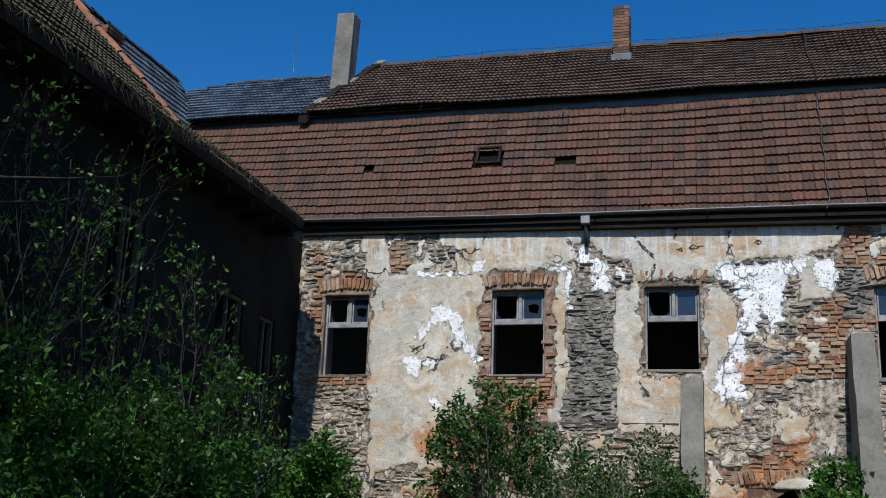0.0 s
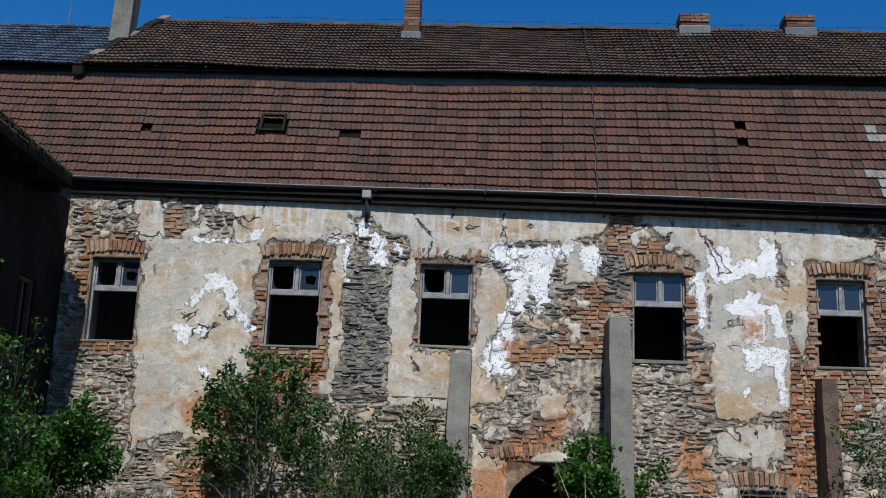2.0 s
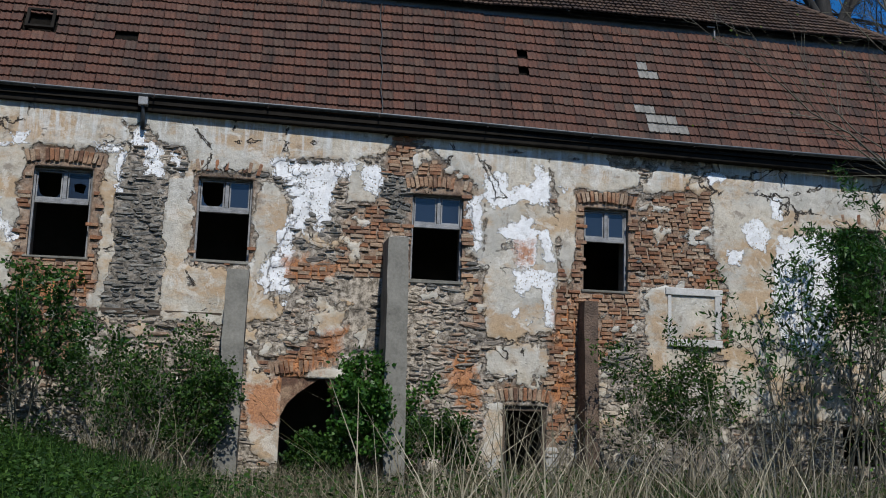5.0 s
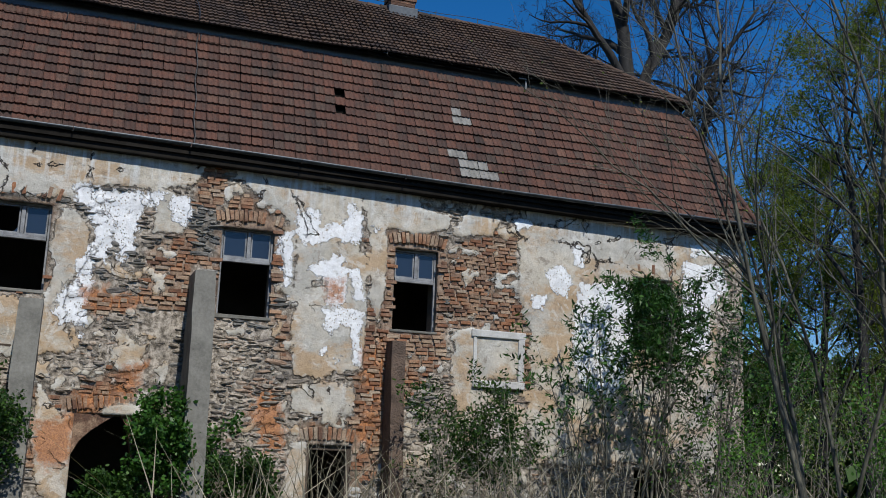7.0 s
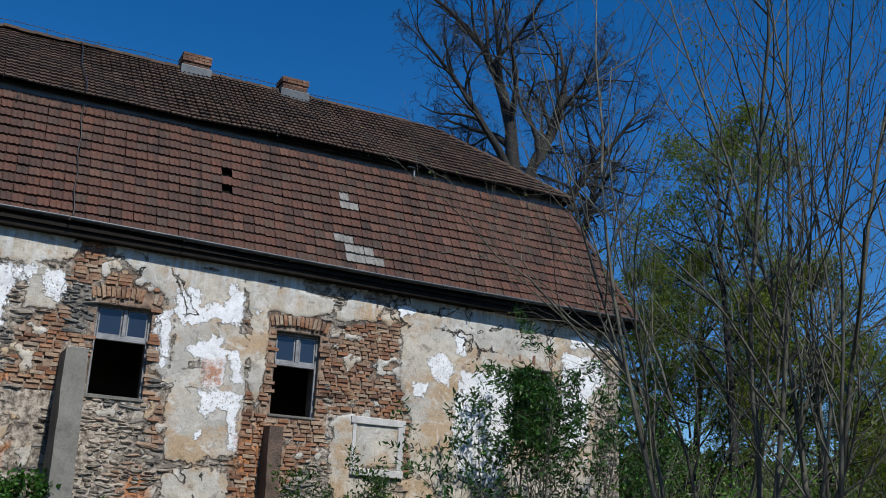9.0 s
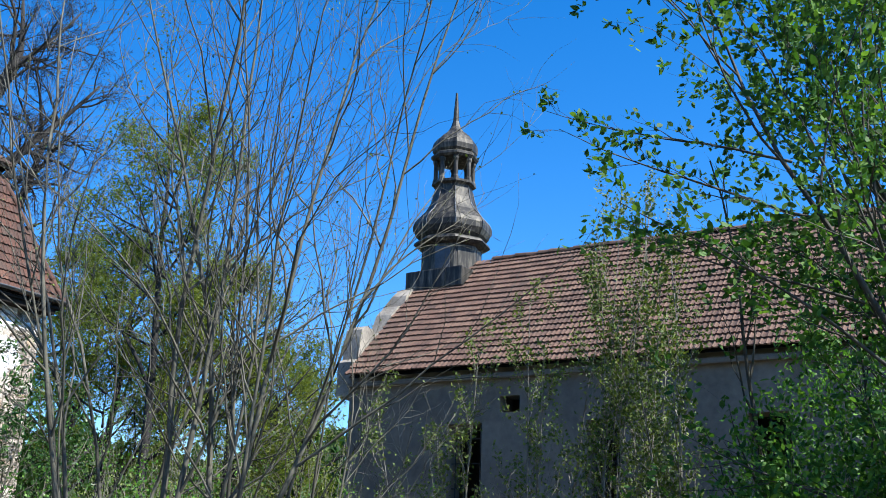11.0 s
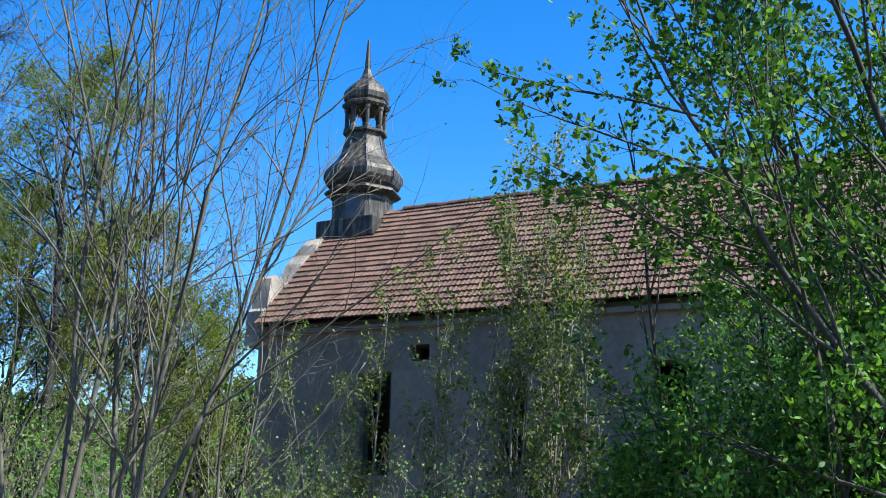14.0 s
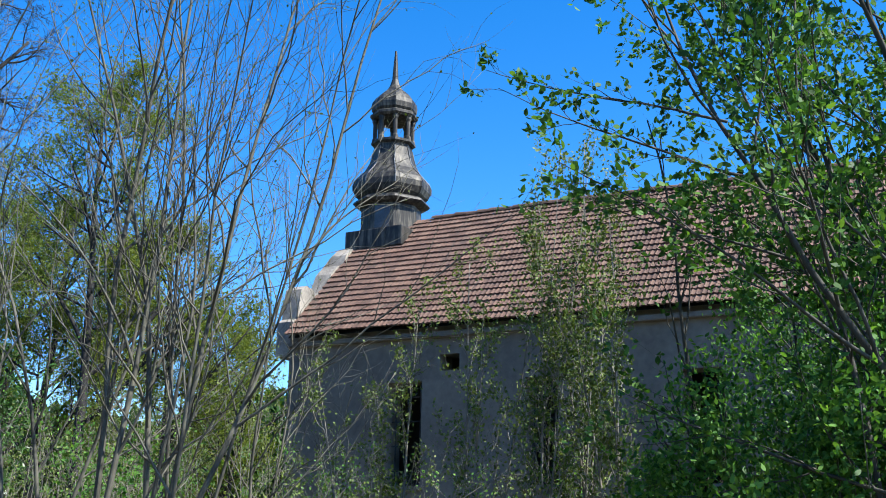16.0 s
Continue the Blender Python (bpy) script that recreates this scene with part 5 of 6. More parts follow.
part("cornice", lathe([(0.80, 9.97), (0.95, 10.02), (1.02, 10.08), (1.0, 10.14), (0.86, 10.22)], 8, TX, TY, TURN), M["tin"], tower)
bell = part("bell_roof", lathe([(0.84, 10.18), (0.96, 10.30), (1.03, 10.45), (1.035, 10.60), (0.98, 10.74), (0.85, 10.88), (0.72, 11.02), (0.63, 11.18), (0.56, 11.40), (0.51, 11.64), (0.50, 11.76)], 8, TX, TY, TURN), M["tin"], tower)
lantern = part("lantern", lathe([(0.54, 11.74), (0.60, 11.78), (0.60, 11.84), (0.54, 11.87)], 8, TX, TY, TURN), M["tin"], tower)
for k in range(8):
    w = TURN + 2 * math.pi * k / 8
    px, py = TX + 0.50 * math.cos(w), TY + 0.50 * math.sin(w)
    part("column", lathe([(0.085, 11.84), (0.085, 11.92), (0.062, 11.96), (0.06, 12.36), (0.085, 12.42), (0.085, 12.52)], 8, px, py), M["tin"], lantern)
part("lantern_cornice", lathe([(0.50, 12.48), (0.60, 12.50), (0.65, 12.56), (0.65, 12.62), (0.56, 12.68)], 8, TX, TY, TURN), M["tin"], tower)
part("onion_dome", lathe([(0.54, 12.64), (0.61, 12.74), (0.625, 12.88), (0.60, 13.0), (0.50, 13.14), (0.36, 13.27), (0.23, 13.38), (0.14, 13.52), (0.09, 13.70)], 8, TX, TY, TURN), M["tin"], tower)
part("spike", lathe([(0.085, 13.66), (0.075, 13.9), (0.03, 14.56)], 8, TX, TY, TURN), M["tin"], tower)
for k in range(8):
    w = TURN + 2 * math.pi * k / 8
    pts = [(TX + r * 1.005 * math.cos(w), TY + r * 1.005 * math.sin(w), z) for r, z in ((1.03, 10.45), (1.035, 10.60), (0.98, 10.74), (0.85, 10.88), (0.72, 11.02), (0.63, 11.18), (0.56, 11.40), (0.51, 11.64))]
    tube("seam", pts, [0.018] * len(pts), 5, M["zinc"], bell)
    w += math.pi / 8
    bm = one_box(-0.012, 0.012, -0.2, 0.2, 9.3, 9.9, 0.008)
    bm.transform(Matrix.Translation((TX + 0.735 * math.cos(w), TY + 0.735 * math.sin(w), 0)) @ Matrix.Rotation(w, 4, "Z"))
    part("panel", bm, M["zinc"] if k % 3 == 0 else M["tin"], drum)

gable = empty("chapel_gable", "curved baroque gable parapet of crumbling pale plaster", "gable", kind="structure")
half = [(19.05, 5.6), (19.05, 6.4), (19.22, 6.5), (19.28, 7.05), (19.32, 7.22), (19.52, 7.34), (19.78, 7.30), (19.98, 7.12), (20.3, 7.36), (20.55, 7.86), (20.85, 8.14), (21.08, 8.2), (21.2, 8.5), (21.5, 8.74), (22.5, 8.85)]
rim = half + [(45.0 - x, z) for x, z in half[::-1]]
bm = bmesh.new()
fr = [bm.verts.new((x, CY1 - 0.02, z)) for x, z in rim]
bk = [bm.verts.new((x, CY1 + 0.42, z)) for x, z in rim]
bm.faces.new(fr)
bm.faces.new(bk[::-1])
for k in range(len(rim)):
    bm.faces.new((fr[k], bk[k], bk[(k + 1) % len(rim)], fr[(k + 1) % len(rim)]))
bmesh.ops.triangulate(bm, faces=[q for q in bm.faces if len(q.verts) > 4])
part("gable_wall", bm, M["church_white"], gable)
chapel_windows = []
for _n, (a, b, c, d) in enumerate(CWIN[:4]):
    w = tagged(new("window_%d" % (_n + 12)), "dark empty chapel window with iron grid", "window", kind="structure")
    chapel_windows.append(w)
    part("window_sill", one_box(CX - 0.06, CX + 0.1, a - 0.06, b + 0.06, c - 0.1, c, 0.015), M["church_wall"], w)
    for t in np.linspace(a + 0.12, b - 0.12, 3):
        part("bar", one_box(CX + 0.2, CX + 0.22, t, t + 0.02, c, d), M["iron"], w)
    for t in np.linspace(c + 0.3, d - 0.3, 4):
        part("bar", one_box(CX + 0.222, CX + 0.24, a, b, t, t + 0.02), M["iron"], w)


# the chapel stands at a slight angle to the yard
PIVOT = Matrix.Translation((TX, TY, 0)) @ Matrix.Rotation(radians(3.0), 4, "Z") @ Matrix.Translation((-TX, -TY, 0))
for _ob in [chapel, chapel_roof, gable] + chapel_windows:
    _ob.matrix_world = PIVOT


# ---- single stones and bricks of the facade ----
def stone_mesh(name, material, rnd, n=8):
    """An uneven flat stone of unit length and height, y towards the back."""
    v, f = [], []
    outline = []
    for k in range(n):
        w = 2 * math.pi * (k + rnd.uniform(-0.38, 0.38)) / n
        c, s = math.cos(w), math.sin(w)
        m = max(abs(c), abs(s)) ** 0.7
        outline.append((0.5 * c / m * rnd.uniform(0.78, 1.04), 0.5 * s / m * rnd.uniform(0.66, 1.06)))
    for y, k in ((0.0, 1.06), (-0.6, 0.98), (-0.95, 0.74)):
        v += [(x * k, y + (rnd.uniform(-0.25, 0.25) if y else 0), z * k) for x, z in outline]
    v.append((0, -1.0 + rnd.uniform(-0.2, 0.1), 0))
    for r in range(2):
        for k in range(n):
            f.append((r * n + k, r * n + (k + 1) % n, (r + 1) * n + (k + 1) % n, (r + 1) * n + k))
    f += [(2 * n + k, 2 * n + (k + 1) % n, 3 * n) for k in range(n)]
    me = bpy.data.meshes.new(name)
    me.from_pydata(v, [], f)
    me.materials.append(material)
    me.update()
    return me


def brick_mesh(name, material, rnd):
    v = []
    for y, k in ((0.0, 1.0), (-0.8, 0.99), (-1.0, 0.93)):
        v += [(sx * 0.5 * k * rnd.uniform(0.88, 1.0), y + (rnd.uniform(-0.22, 0.22) if y else 0), sz * 0.5 * (k - (0.06 if y == -1.0 else 0)) * rnd.uniform(0.82, 1.04)) for sx, sz in ((-1, -1), (1, -1), (1, 1), (-1, 1))]
    f = [(r * 4 + k, r * 4 + (k + 1) % 4, r * 4 + 4 + (k + 1) % 4, r * 4 + 4 + k) for r in range(2) for k in range(4)] + [(8, 9, 10, 11)]
    me = bpy.data.meshes.new(name)
    me.from_pydata(v, [], f)
    me.materials.append(material)
    me.update()
    return me


def lay(name, spots, maker, key, singles):
    """Lays pieces (x, z, length, height, depth, angle) on the wall: the nearest as parts, the rest joined."""
    rnd = random.Random(len(spots))
    kinds = [maker(name, M[key], rnd) for _ in range(14)]
    raw = [([v.co.copy() for v in me.vertices], [tuple(p.vertices) for p in me.polygons]) for me in kinds]
    order = set(sorted(range(len(spots)), key=lambda i: abs(spots[i][0] - 1.5) + 0.6 * abs(spots[i][1] - 3.2))[:singles])
    verts, faces = [], []
    for i, (x, z, ln, ht, dp, an) in enumerate(spots):
        m = Matrix.Translation((x, FY - 0.012, z)) @ Matrix.Rotation(an, 4, "Y") @ Matrix.Diagonal((ln, dp, ht, 1))
        k = rnd.randrange(14)
        if i in order:
            ob = new(name, kinds[k])
            ob.parent, ob.matrix_basis = wall_south, m
        else:
            b = len(verts)
            verts.extend(m @ v for v in raw[k][0])
            faces.extend(tuple(b + j for j in q) for q in raw[k][1])
    if faces:
        tagged(mesh_object(name + "s", verts, faces, M[key + "_many"], wall_south), kind="stuff")


def masonry():
    rnd = random.Random(41)
    cand = []
    z = 0.05
    while z < FTOP - 0.05:
        h = rnd.uniform(0.04, 0.092)
        x = FX0 + rnd.uniform(0, 0.1)
        while x < FX1:
            ln = min(rnd.lognormvariate(-1.6, 0.45), 0.5)
            wave = 0.05 * math.sin(x * 1.7 + z * 3.1) + rnd.gauss(0, 0.014)
            cand.append((x + ln / 2, z + h / 2 + wave, ln * 1.02, h * rnd.uniform(0.6, 1.3), rnd.uniform(0.026, 0.062), rnd.gauss(0, 0.10)))
            if rnd.random() < 0.25:
                cand.append((x + ln + 0.02, z + h / 2 + wave + rnd.uniform(-0.04, 0.04), 0.07, 0.045, rnd.uniform(0.015, 0.05), rnd.gauss(0, 0.4)))
            x += ln + rnd.uniform(-0.01, 0.03)
        z += h + rnd.uniform(0.004, 0.012)
    a = np.array(cand)
    bare = (reach("plaster", a[:, 0], a[:, 1]) < -0.03) & ~in_opening(a[:, 0], a[:, 1], 0.06) & (a[:, 0] + a[:, 2] / 2 < FX1 + 0.02)
    br, st = reach("brick", a[:, 0], a[:, 1]) > 0.0, reach("stain", a[:, 0], a[:, 1]) > -0.05
    washed = reach("white", a[:, 0], a[:, 1]) > 0.02
    sunk = field(a[:, 0], a[:, 1], 1.1) > 0.2
    cool = (field(a[:, 0] + 40, a[:, 1], 1.5) > 0.1) | st
    ok = bare & ~br & ~washed & ~sunk
    lay("stone", [tuple(r) for r in a[ok & ~cool]], stone_mesh, "stone", 280)
    lay("slate_stone", [tuple(r) for r in a[ok & cool]], stone_mesh, "slate", 260)
    # bricks
    cand, z, r = [], 0.05, 0
    while z < FTOP - 0.05:
        x = FX0 + (0.13 if r % 2 else 0.0)
        while x < FX1:
            ln = rnd.choice((0.25, 0.25, 0.125))
            cand.append((x + ln / 2, z + 0.036 + rnd.uniform(-0.008, 0.008) + 0.03 * math.sin(x * 1.3 + z), ln * rnd.uniform(0.88, 1.0), 0.070 * rnd.uniform(0.85, 1.06), rnd.uniform(0.026, 0.046), rnd.gauss(0, 0.03)))
            x += ln + 0.012
        z, r = z + 0.078, r + 1
    a = np.array(cand)
    ok = (reach("plaster", a[:, 0], a[:, 1]) < -0.03) & (reach("brick", a[:, 0], a[:, 1]) > 0.0) & ~in_opening(a[:, 0], a[:, 1], 0.05) & (reach("white", a[:, 0], a[:, 1]) < 0.02)
    arch = np.zeros(len(a), bool)
    spots = []
    for kind, x0, x1, z0, z1 in OPENINGS:
        if kind == "vent":
            continue
        c, n = (x0 + x1) / 2, int((x1 - x0 + 0.3) / 0.083)
        arch |= (a[:, 0] > x0 - 0.2) & (a[:, 0] < x1 + 0.2) & (a[:, 1] > z1) & (a[:, 1] < z1 + 0.36)
        for i in range(n):
            t = (i + 0.5) / n * 2 - 1
            if rnd.random() < 0.08:
                continue
            spots.append((c + t * (x1 - x0 + 0.3) / 2, z1 + 0.17 + 0.06 * (1 - t * t), 0.072, 0.25 * rnd.uniform(0.8, 1.05), rnd.uniform(0.03, 0.06), t * 0.28 + rnd.uniform(-0.03, 0.03)))
    lay("brick", spots + [tuple(r) for r in a[ok & ~arch]], brick_mesh, "brick", 300)


masonry()


# ---- plants ----
def grow(rnd, start, heading, length, radius, spec, level=0, out=None, least=0.0025):
    """Branches as lists of points and radii. spec: one row a level of (segments, children, angle, length ratio, wander, lift)."""
    out = [] if out is None else out
    segs, kids, angle, ratio, wander, lift = spec[level]
    p, d = Vector(start), Vector(heading).normalized()
    pts, rad = [p.copy()], [radius]
    for i in range(segs):
        d = (d + Vector([rnd.gauss(0, wander) for _ in range(3)]) + Vector((0, 0, lift))).normalized()
        p = p + d * (length / segs)
        pts.append(p.copy())
        rad.append(radius * (1 - 0.82 * (i + 1) / segs))
    out.append((level, pts, rad))
    if level + 1 < len(spec):
        n = kids + rnd.randint(-1, 1)
        for k in range(max(n, 1)):
            t = 0.25 + 0.75 * (k + rnd.random()) / max(n, 1)
            t = min(t, 0.98)
            i = min(int(t * segs), segs - 1)
            f = t * segs - i
            q = pts[i].lerp(pts[i + 1], f)
            along = (pts[i + 1] - pts[i]).normalized()
            side = along.orthogonal().normalized()
            side.rotate(Matrix.Rotation(rnd.uniform(0, 2 * math.pi), 3, along))
            a = angle * rnd.uniform(0.6, 1.25)
            h = along * math.cos(a) + side * math.sin(a)
            r = max((rad[i] * (1 - f) + rad[i + 1] * f) * 0.62, least)
            grow(rnd, q, h, length * ratio * (1.15 - 0.6 * t) * rnd.uniform(0.75, 1.2), r, spec, level + 1, out, least)
    return out


def foliage(name, pos, way, size, material, parent, seed, flat=0.35, plain_shape=False):
    """Many small pointed leaves: pos and way (N x 3), size (N)."""
    rs = np.random.RandomState(seed)
    way = way / (np.linalg.norm(way, axis=1, keepdims=True) + 1e-9)
    side = np.cross(way, rs.normal(size=way.shape))
    side /= np.linalg.norm(side, axis=1, keepdims=True) + 1e-9
    up = np.cross(side, way)
    s = size[:, None]
    rows = [(0.0, 0.0, 0.0), (0.28, 0.85, 0.05), (0.62, 0.8, 0.06), (1.0, 0.0, -0.04), (0.62, -0.8, 0.06), (0.28, -0.85, 0.05)]
    if plain_shape:
        rows = [(0.0, 0.0, 0.0), (0.42, 1.0, 0.07), (1.0, 0.0, 0.0), (0.42, -1.0, 0.07)]
    c = len(rows)
    v = np.stack([pos + way * s * u + side * s * flat * w + up * s * h for u, w, h in rows], 1).reshape(-1, 3)
    n = len(pos)
    me = bpy.data.meshes.new(name)
    me.vertices.add(c * n)
    me.vertices.foreach_set("co", v.astype(np.float32).ravel())
    me.loops.add(c * n)
    me.loops.foreach_set("vertex_index", np.arange(c * n, dtype=np.int32))
    me.polygons.add(n)
    me.polygons.foreach_set("loop_start", np.arange(0, c * n, c, dtype=np.int32))
    me.polygons.foreach_set("loop_total", np.full(n, c, dtype=np.int32))
    me.materials.append(material)
    me.update(calc_edges=True)
    me.validate()
    ob = new(name, me)
    if parent is not None:
        ob.parent = parent
    return ob


def leaf_spots(rs, branches, level, per, spread, size, tuft=1):
    """Leaf places along all branches of a level or finer."""
    pos, way = [], []
    for lv, pts, _ in branches:
        if lv < level:
            continue
        p = np.array(pts)
        n = max(1, int(per * (len(p) - 1)))
        t = rs.uniform(0.15, 1.0, n)
        if tuft > 1:
            # young leaves sit in rosettes, most of them near the twig's tip
            t = np.repeat(np.sqrt(rs.uniform(0.1, 1.0, max(1, n // tuft))), tuft)
            n = len(t)
        t = t * (len(p) - 1)
        i = np.minimum(t.astype(int), len(p) - 2)
        f = (t - i)[:, None]
        base = p[i] * (1 - f) + p[i + 1] * f
        along = p[i + 1] - p[i]
        along /= np.linalg.norm(along, axis=1, keepdims=True) + 1e-9
        w = along * 0.5 + rs.normal(size=base.shape) * 0.75
        w[:, 2] += 0.05
        if tuft > 1:
            base = base + np.repeat(rs.normal(size=(n // tuft, 3)) * spread, tuft, 0)
            pos.append(base + rs.normal(size=base.shape) * 0.012)
        else:
            pos.append(base + rs.normal(size=base.shape) * spread)
        way.append(w)
    pos, way = np.concatenate(pos), np.concatenate(way)
    return pos, way, size * rs.uniform(0.55, 1.25, len(pos))


def plant(name, stems, spec, bark_key, leaf_key, label, category, seed, leaf_level=1, per=3.0, spread=0.05, size=0.09, flat=0.35, sides=6, group="", twig_key=None, floor=None, split=True, least=0.0025, tuft=1):
    """A tree or shrub. stems: rows of (foot, heading, length, radius)."""
    rnd, rs = random.Random(seed), np.random.RandomState(seed)
    foot = Vector(stems[0][0])
    thing = empty(name, label, category, group)
    thing.location = foot
    branches = []
    for f, h, ln, r in stems:
        branches += grow(rnd, Vector(f) - foot, h, ln, r, spec, least=least)
    twigs, many = ([], []), sum(1 for b in branches if b[0] == 1) > 60 or not split
    limbs = ([], [])
    for lv, pts, rad in branches:
        if lv == 0:
            tube("trunk", pts, rad, sides, M[bark_key], thing)
        elif lv == 1 and not many:
            tube("branch", pts, rad, 5, M[bark_key], thing)
        elif lv == 1:
            tube_lists(pts, rad, 5, *limbs)
        else:
            tube_lists(pts, rad, 3, *twigs)
    for kind, (v, f), key in (("branch_work", limbs, bark_key), ("twig_work", twigs, twig_key or bark_key)):
        if f:
            tagged(mesh_object(kind, v, f, M[key], thing, smooth=True), kind="stuff")
    if leaf_key:
        p, w, s = leaf_spots(rs, branches, leaf_level, per, spread, size, tuft)
        if floor is not None:
            ok = p[:, 2] > floor + rs.normal(0, 0.5, len(p))
            p, w, s = p[ok], w[ok], s[ok]
        tagged(foliage("crown", p, w, s, M[leaf_key], thing, seed, flat, size < 0.06 or foot.length > 25), kind="stuff")
    return thing


def at(az, dist, lift=0.0):
    """A spot on the ground by its bearing from the yard's middle, in degrees east of the facade's direction, and its distance."""
    x, y = dist * math.sin(radians(az)), dist * math.cos(radians(az))
    return (x, y, float(ground_z(x, y)) + lift - 0.05)


def spot(x, y):
    return (x, y, float(ground_z(x, y)) - 0.05)


def fan(rnd, foot, n, spread, lean, length, radius, jitter=0.25):
    """Several stems from one root: leaning ways spread around lean."""
    rows = []
    for k in range(n):
        h = Vector(lean) + Vector((rnd.uniform(-spread, spread), rnd.uniform(-spread, spread), 0))
        f = Vector(foot) + Vector((rnd.uniform(-jitter, jitter), rnd.uniform(-jitter, jitter), 0))
        rows.append((f, h, length * rnd.uniform(0.75, 1.1), radius * rnd.uniform(0.6, 1.1)))
    return rows


R = random.Random(77)
e = lambda az: Vector((math.cos(radians(az)), -math.sin(radians(az)), 0))
# the great bare tree behind the long building
BIG = [(9, 11, 0.75, 0.48, 0.10, 0.03), (8, 8, 0.75, 0.52, 0.15, 0.03), (6, 7, 0.8, 0.52, 0.18, 0.01), (4, 4, 0.85, 0.55, 0.22, -0.02), (3, 1, 0.6, 0.5, 0.22, -0.02)]
root = Vector(at(30.0, 46))
limb = lambda up, lean, deep: (root + Vector((0, 0, up)), e(30) * lean + Vector((0.5 * deep, 0.87 * deep, 1)))
rows = [(root, (0, 0, 1), 22.0, 0.62)]
for up, lean, deep, ln, r in ((17.0, -0.10, 0.1, 13.5, 0.40), (16.0, 0.16, -0.1, 12.5, 0.34), (15.0, -0.75, 0.2, 9.5, 0.28), (15.5, 0.72, 0.1, 9.5, 0.30), (18.5, -0.40, -0.3, 9.0, 0.22), (18.0, 0.45, 0.4, 9.0, 0.22), (14.0, 1.05, -0.3, 6.5, 0.18), (14.0, -1.1, -0.1, 6.5, 0.18)):
    rows.append((*limb(up, lean, deep), ln, r))
plant("bare_tree", rows, BIG, "bark_dark", None, "great leafless tree with dark spreading limbs", "tree", 3, sides=8, least=0.009)

# young leafless stems between the house and the chapel
WHIP = [(14, 14, 0.62, 0.34, 0.065, 0.012), (9, 9, 0.62, 0.5, 0.13, 0.05), (6, 5, 0.65, 0.5, 0.16, 0.03)]
for az, dist, leans, ln, rad, seed in ((38.8, 11.0, (-0.10, -0.04), 8.8, 0.031, 11), (39.6, 10.4, (0.0,), 9.4, 0.036, 12), (40.6, 11.2, (0.05, 0.12), 8.8, 0.030, 13), (43.5, 10.2, (0.02, 0.09, 0.15, 0.22), 9.2, 0.036, 14), (46.8, 10.4, (-0.06, 0.05, 0.14), 9.4, 0.028, 19), (44.0, 9.6, (0.16, 0.28), 6.6, 0.032, 15), (49.0, 11.6, (0.08, 0.18), 6.4, 0.024, 16), (46.0, 9.4, (0.8, 1.25), 4.4, 0.018, 18)):
    rows = [(Vector(at(az, dist)) + Vector((R.uniform(-0.2, 0.2), R.uniform(-0.2, 0.2), 0)), e(az) * lean + Vector((0, R.uniform(-0.06, 0.06), 1)), ln * R.uniform(0.85, 1.08), rad * R.uniform(0.75, 1.1)) for lean in leans]
    plant("bare_sapling", rows, WHIP, "bark_grey", "leaf_yellow", "young leafless sapling with thin grey stems and buds", "tree", seed, leaf_level=2, per=0.22, spread=0.01, size=0.032, group="saplings before the chapel", least=0.0032)

# tall thinly leaved trees in the distance: bare trunks, tufted crowns
FAR = [(8, 9, 0.9, 0.42, 0.06, 0.05), (6, 6, 0.8, 0.5, 0.12, 0.03), (4, 3, 0.7, 0.5, 0.16, 0.02)]
for az, dist, h, wide, bare, seed in ((41.8, 31, 15.0, 2.9, 0.50, 21), (39.4, 36, 12.6, 2.4, 0.35, 26), (45.6, 33, 11.2, 2.6, 0.30, 22), (36.6, 42, 14.0, 2.6, 0.45, 23), (48.6, 36, 9.4, 2.4, 0.25, 24), (43.4, 38, 11.0, 2.4, 0.3, 27)):
    base, rr = Vector(at(az, dist)), random.Random(seed)
    rows = [(base, (0.01, 0, 1), h * 0.97, 0.19)]
    for k in range(17):
        t = bare + (1 - bare) * (k + rr.random()) / 17
        w = 2.4 * k + rr.uniform(-0.5, 0.5)
        reach_out = wide * (0.55 + 0.6 * math.sin(math.pi * min(1.0, (t - bare) / (1 - bare) * 0.8 + 0.18))) * rr.uniform(0.6, 1.0)
        rows.append((base + Vector((0, 0, h * 0.94 * t)), (math.cos(w), math.sin(w), rr.uniform(0.15, 0.6)), reach_out, 0.045))
    plant("feathery_tree", rows, FAR, "bark_dark", "leaf_spring", "tall slender tree with airy yellow-green spring foliage", "tree", seed, leaf_level=1, per=10, spread=0.2, size=0.10, flat=0.17, group="trees in the distance", floor=h * bare * 0.95, least=0.006, tuft=4)

# scrub between the trees and along the chapel wall
SCRUB = [(7, 7, 0.6, 0.5, 0.08, 0.04), (5, 4, 0.6, 0.5, 0.12, 0.03), (4, 2, 0.6, 0.5, 0.14, 0.02)]
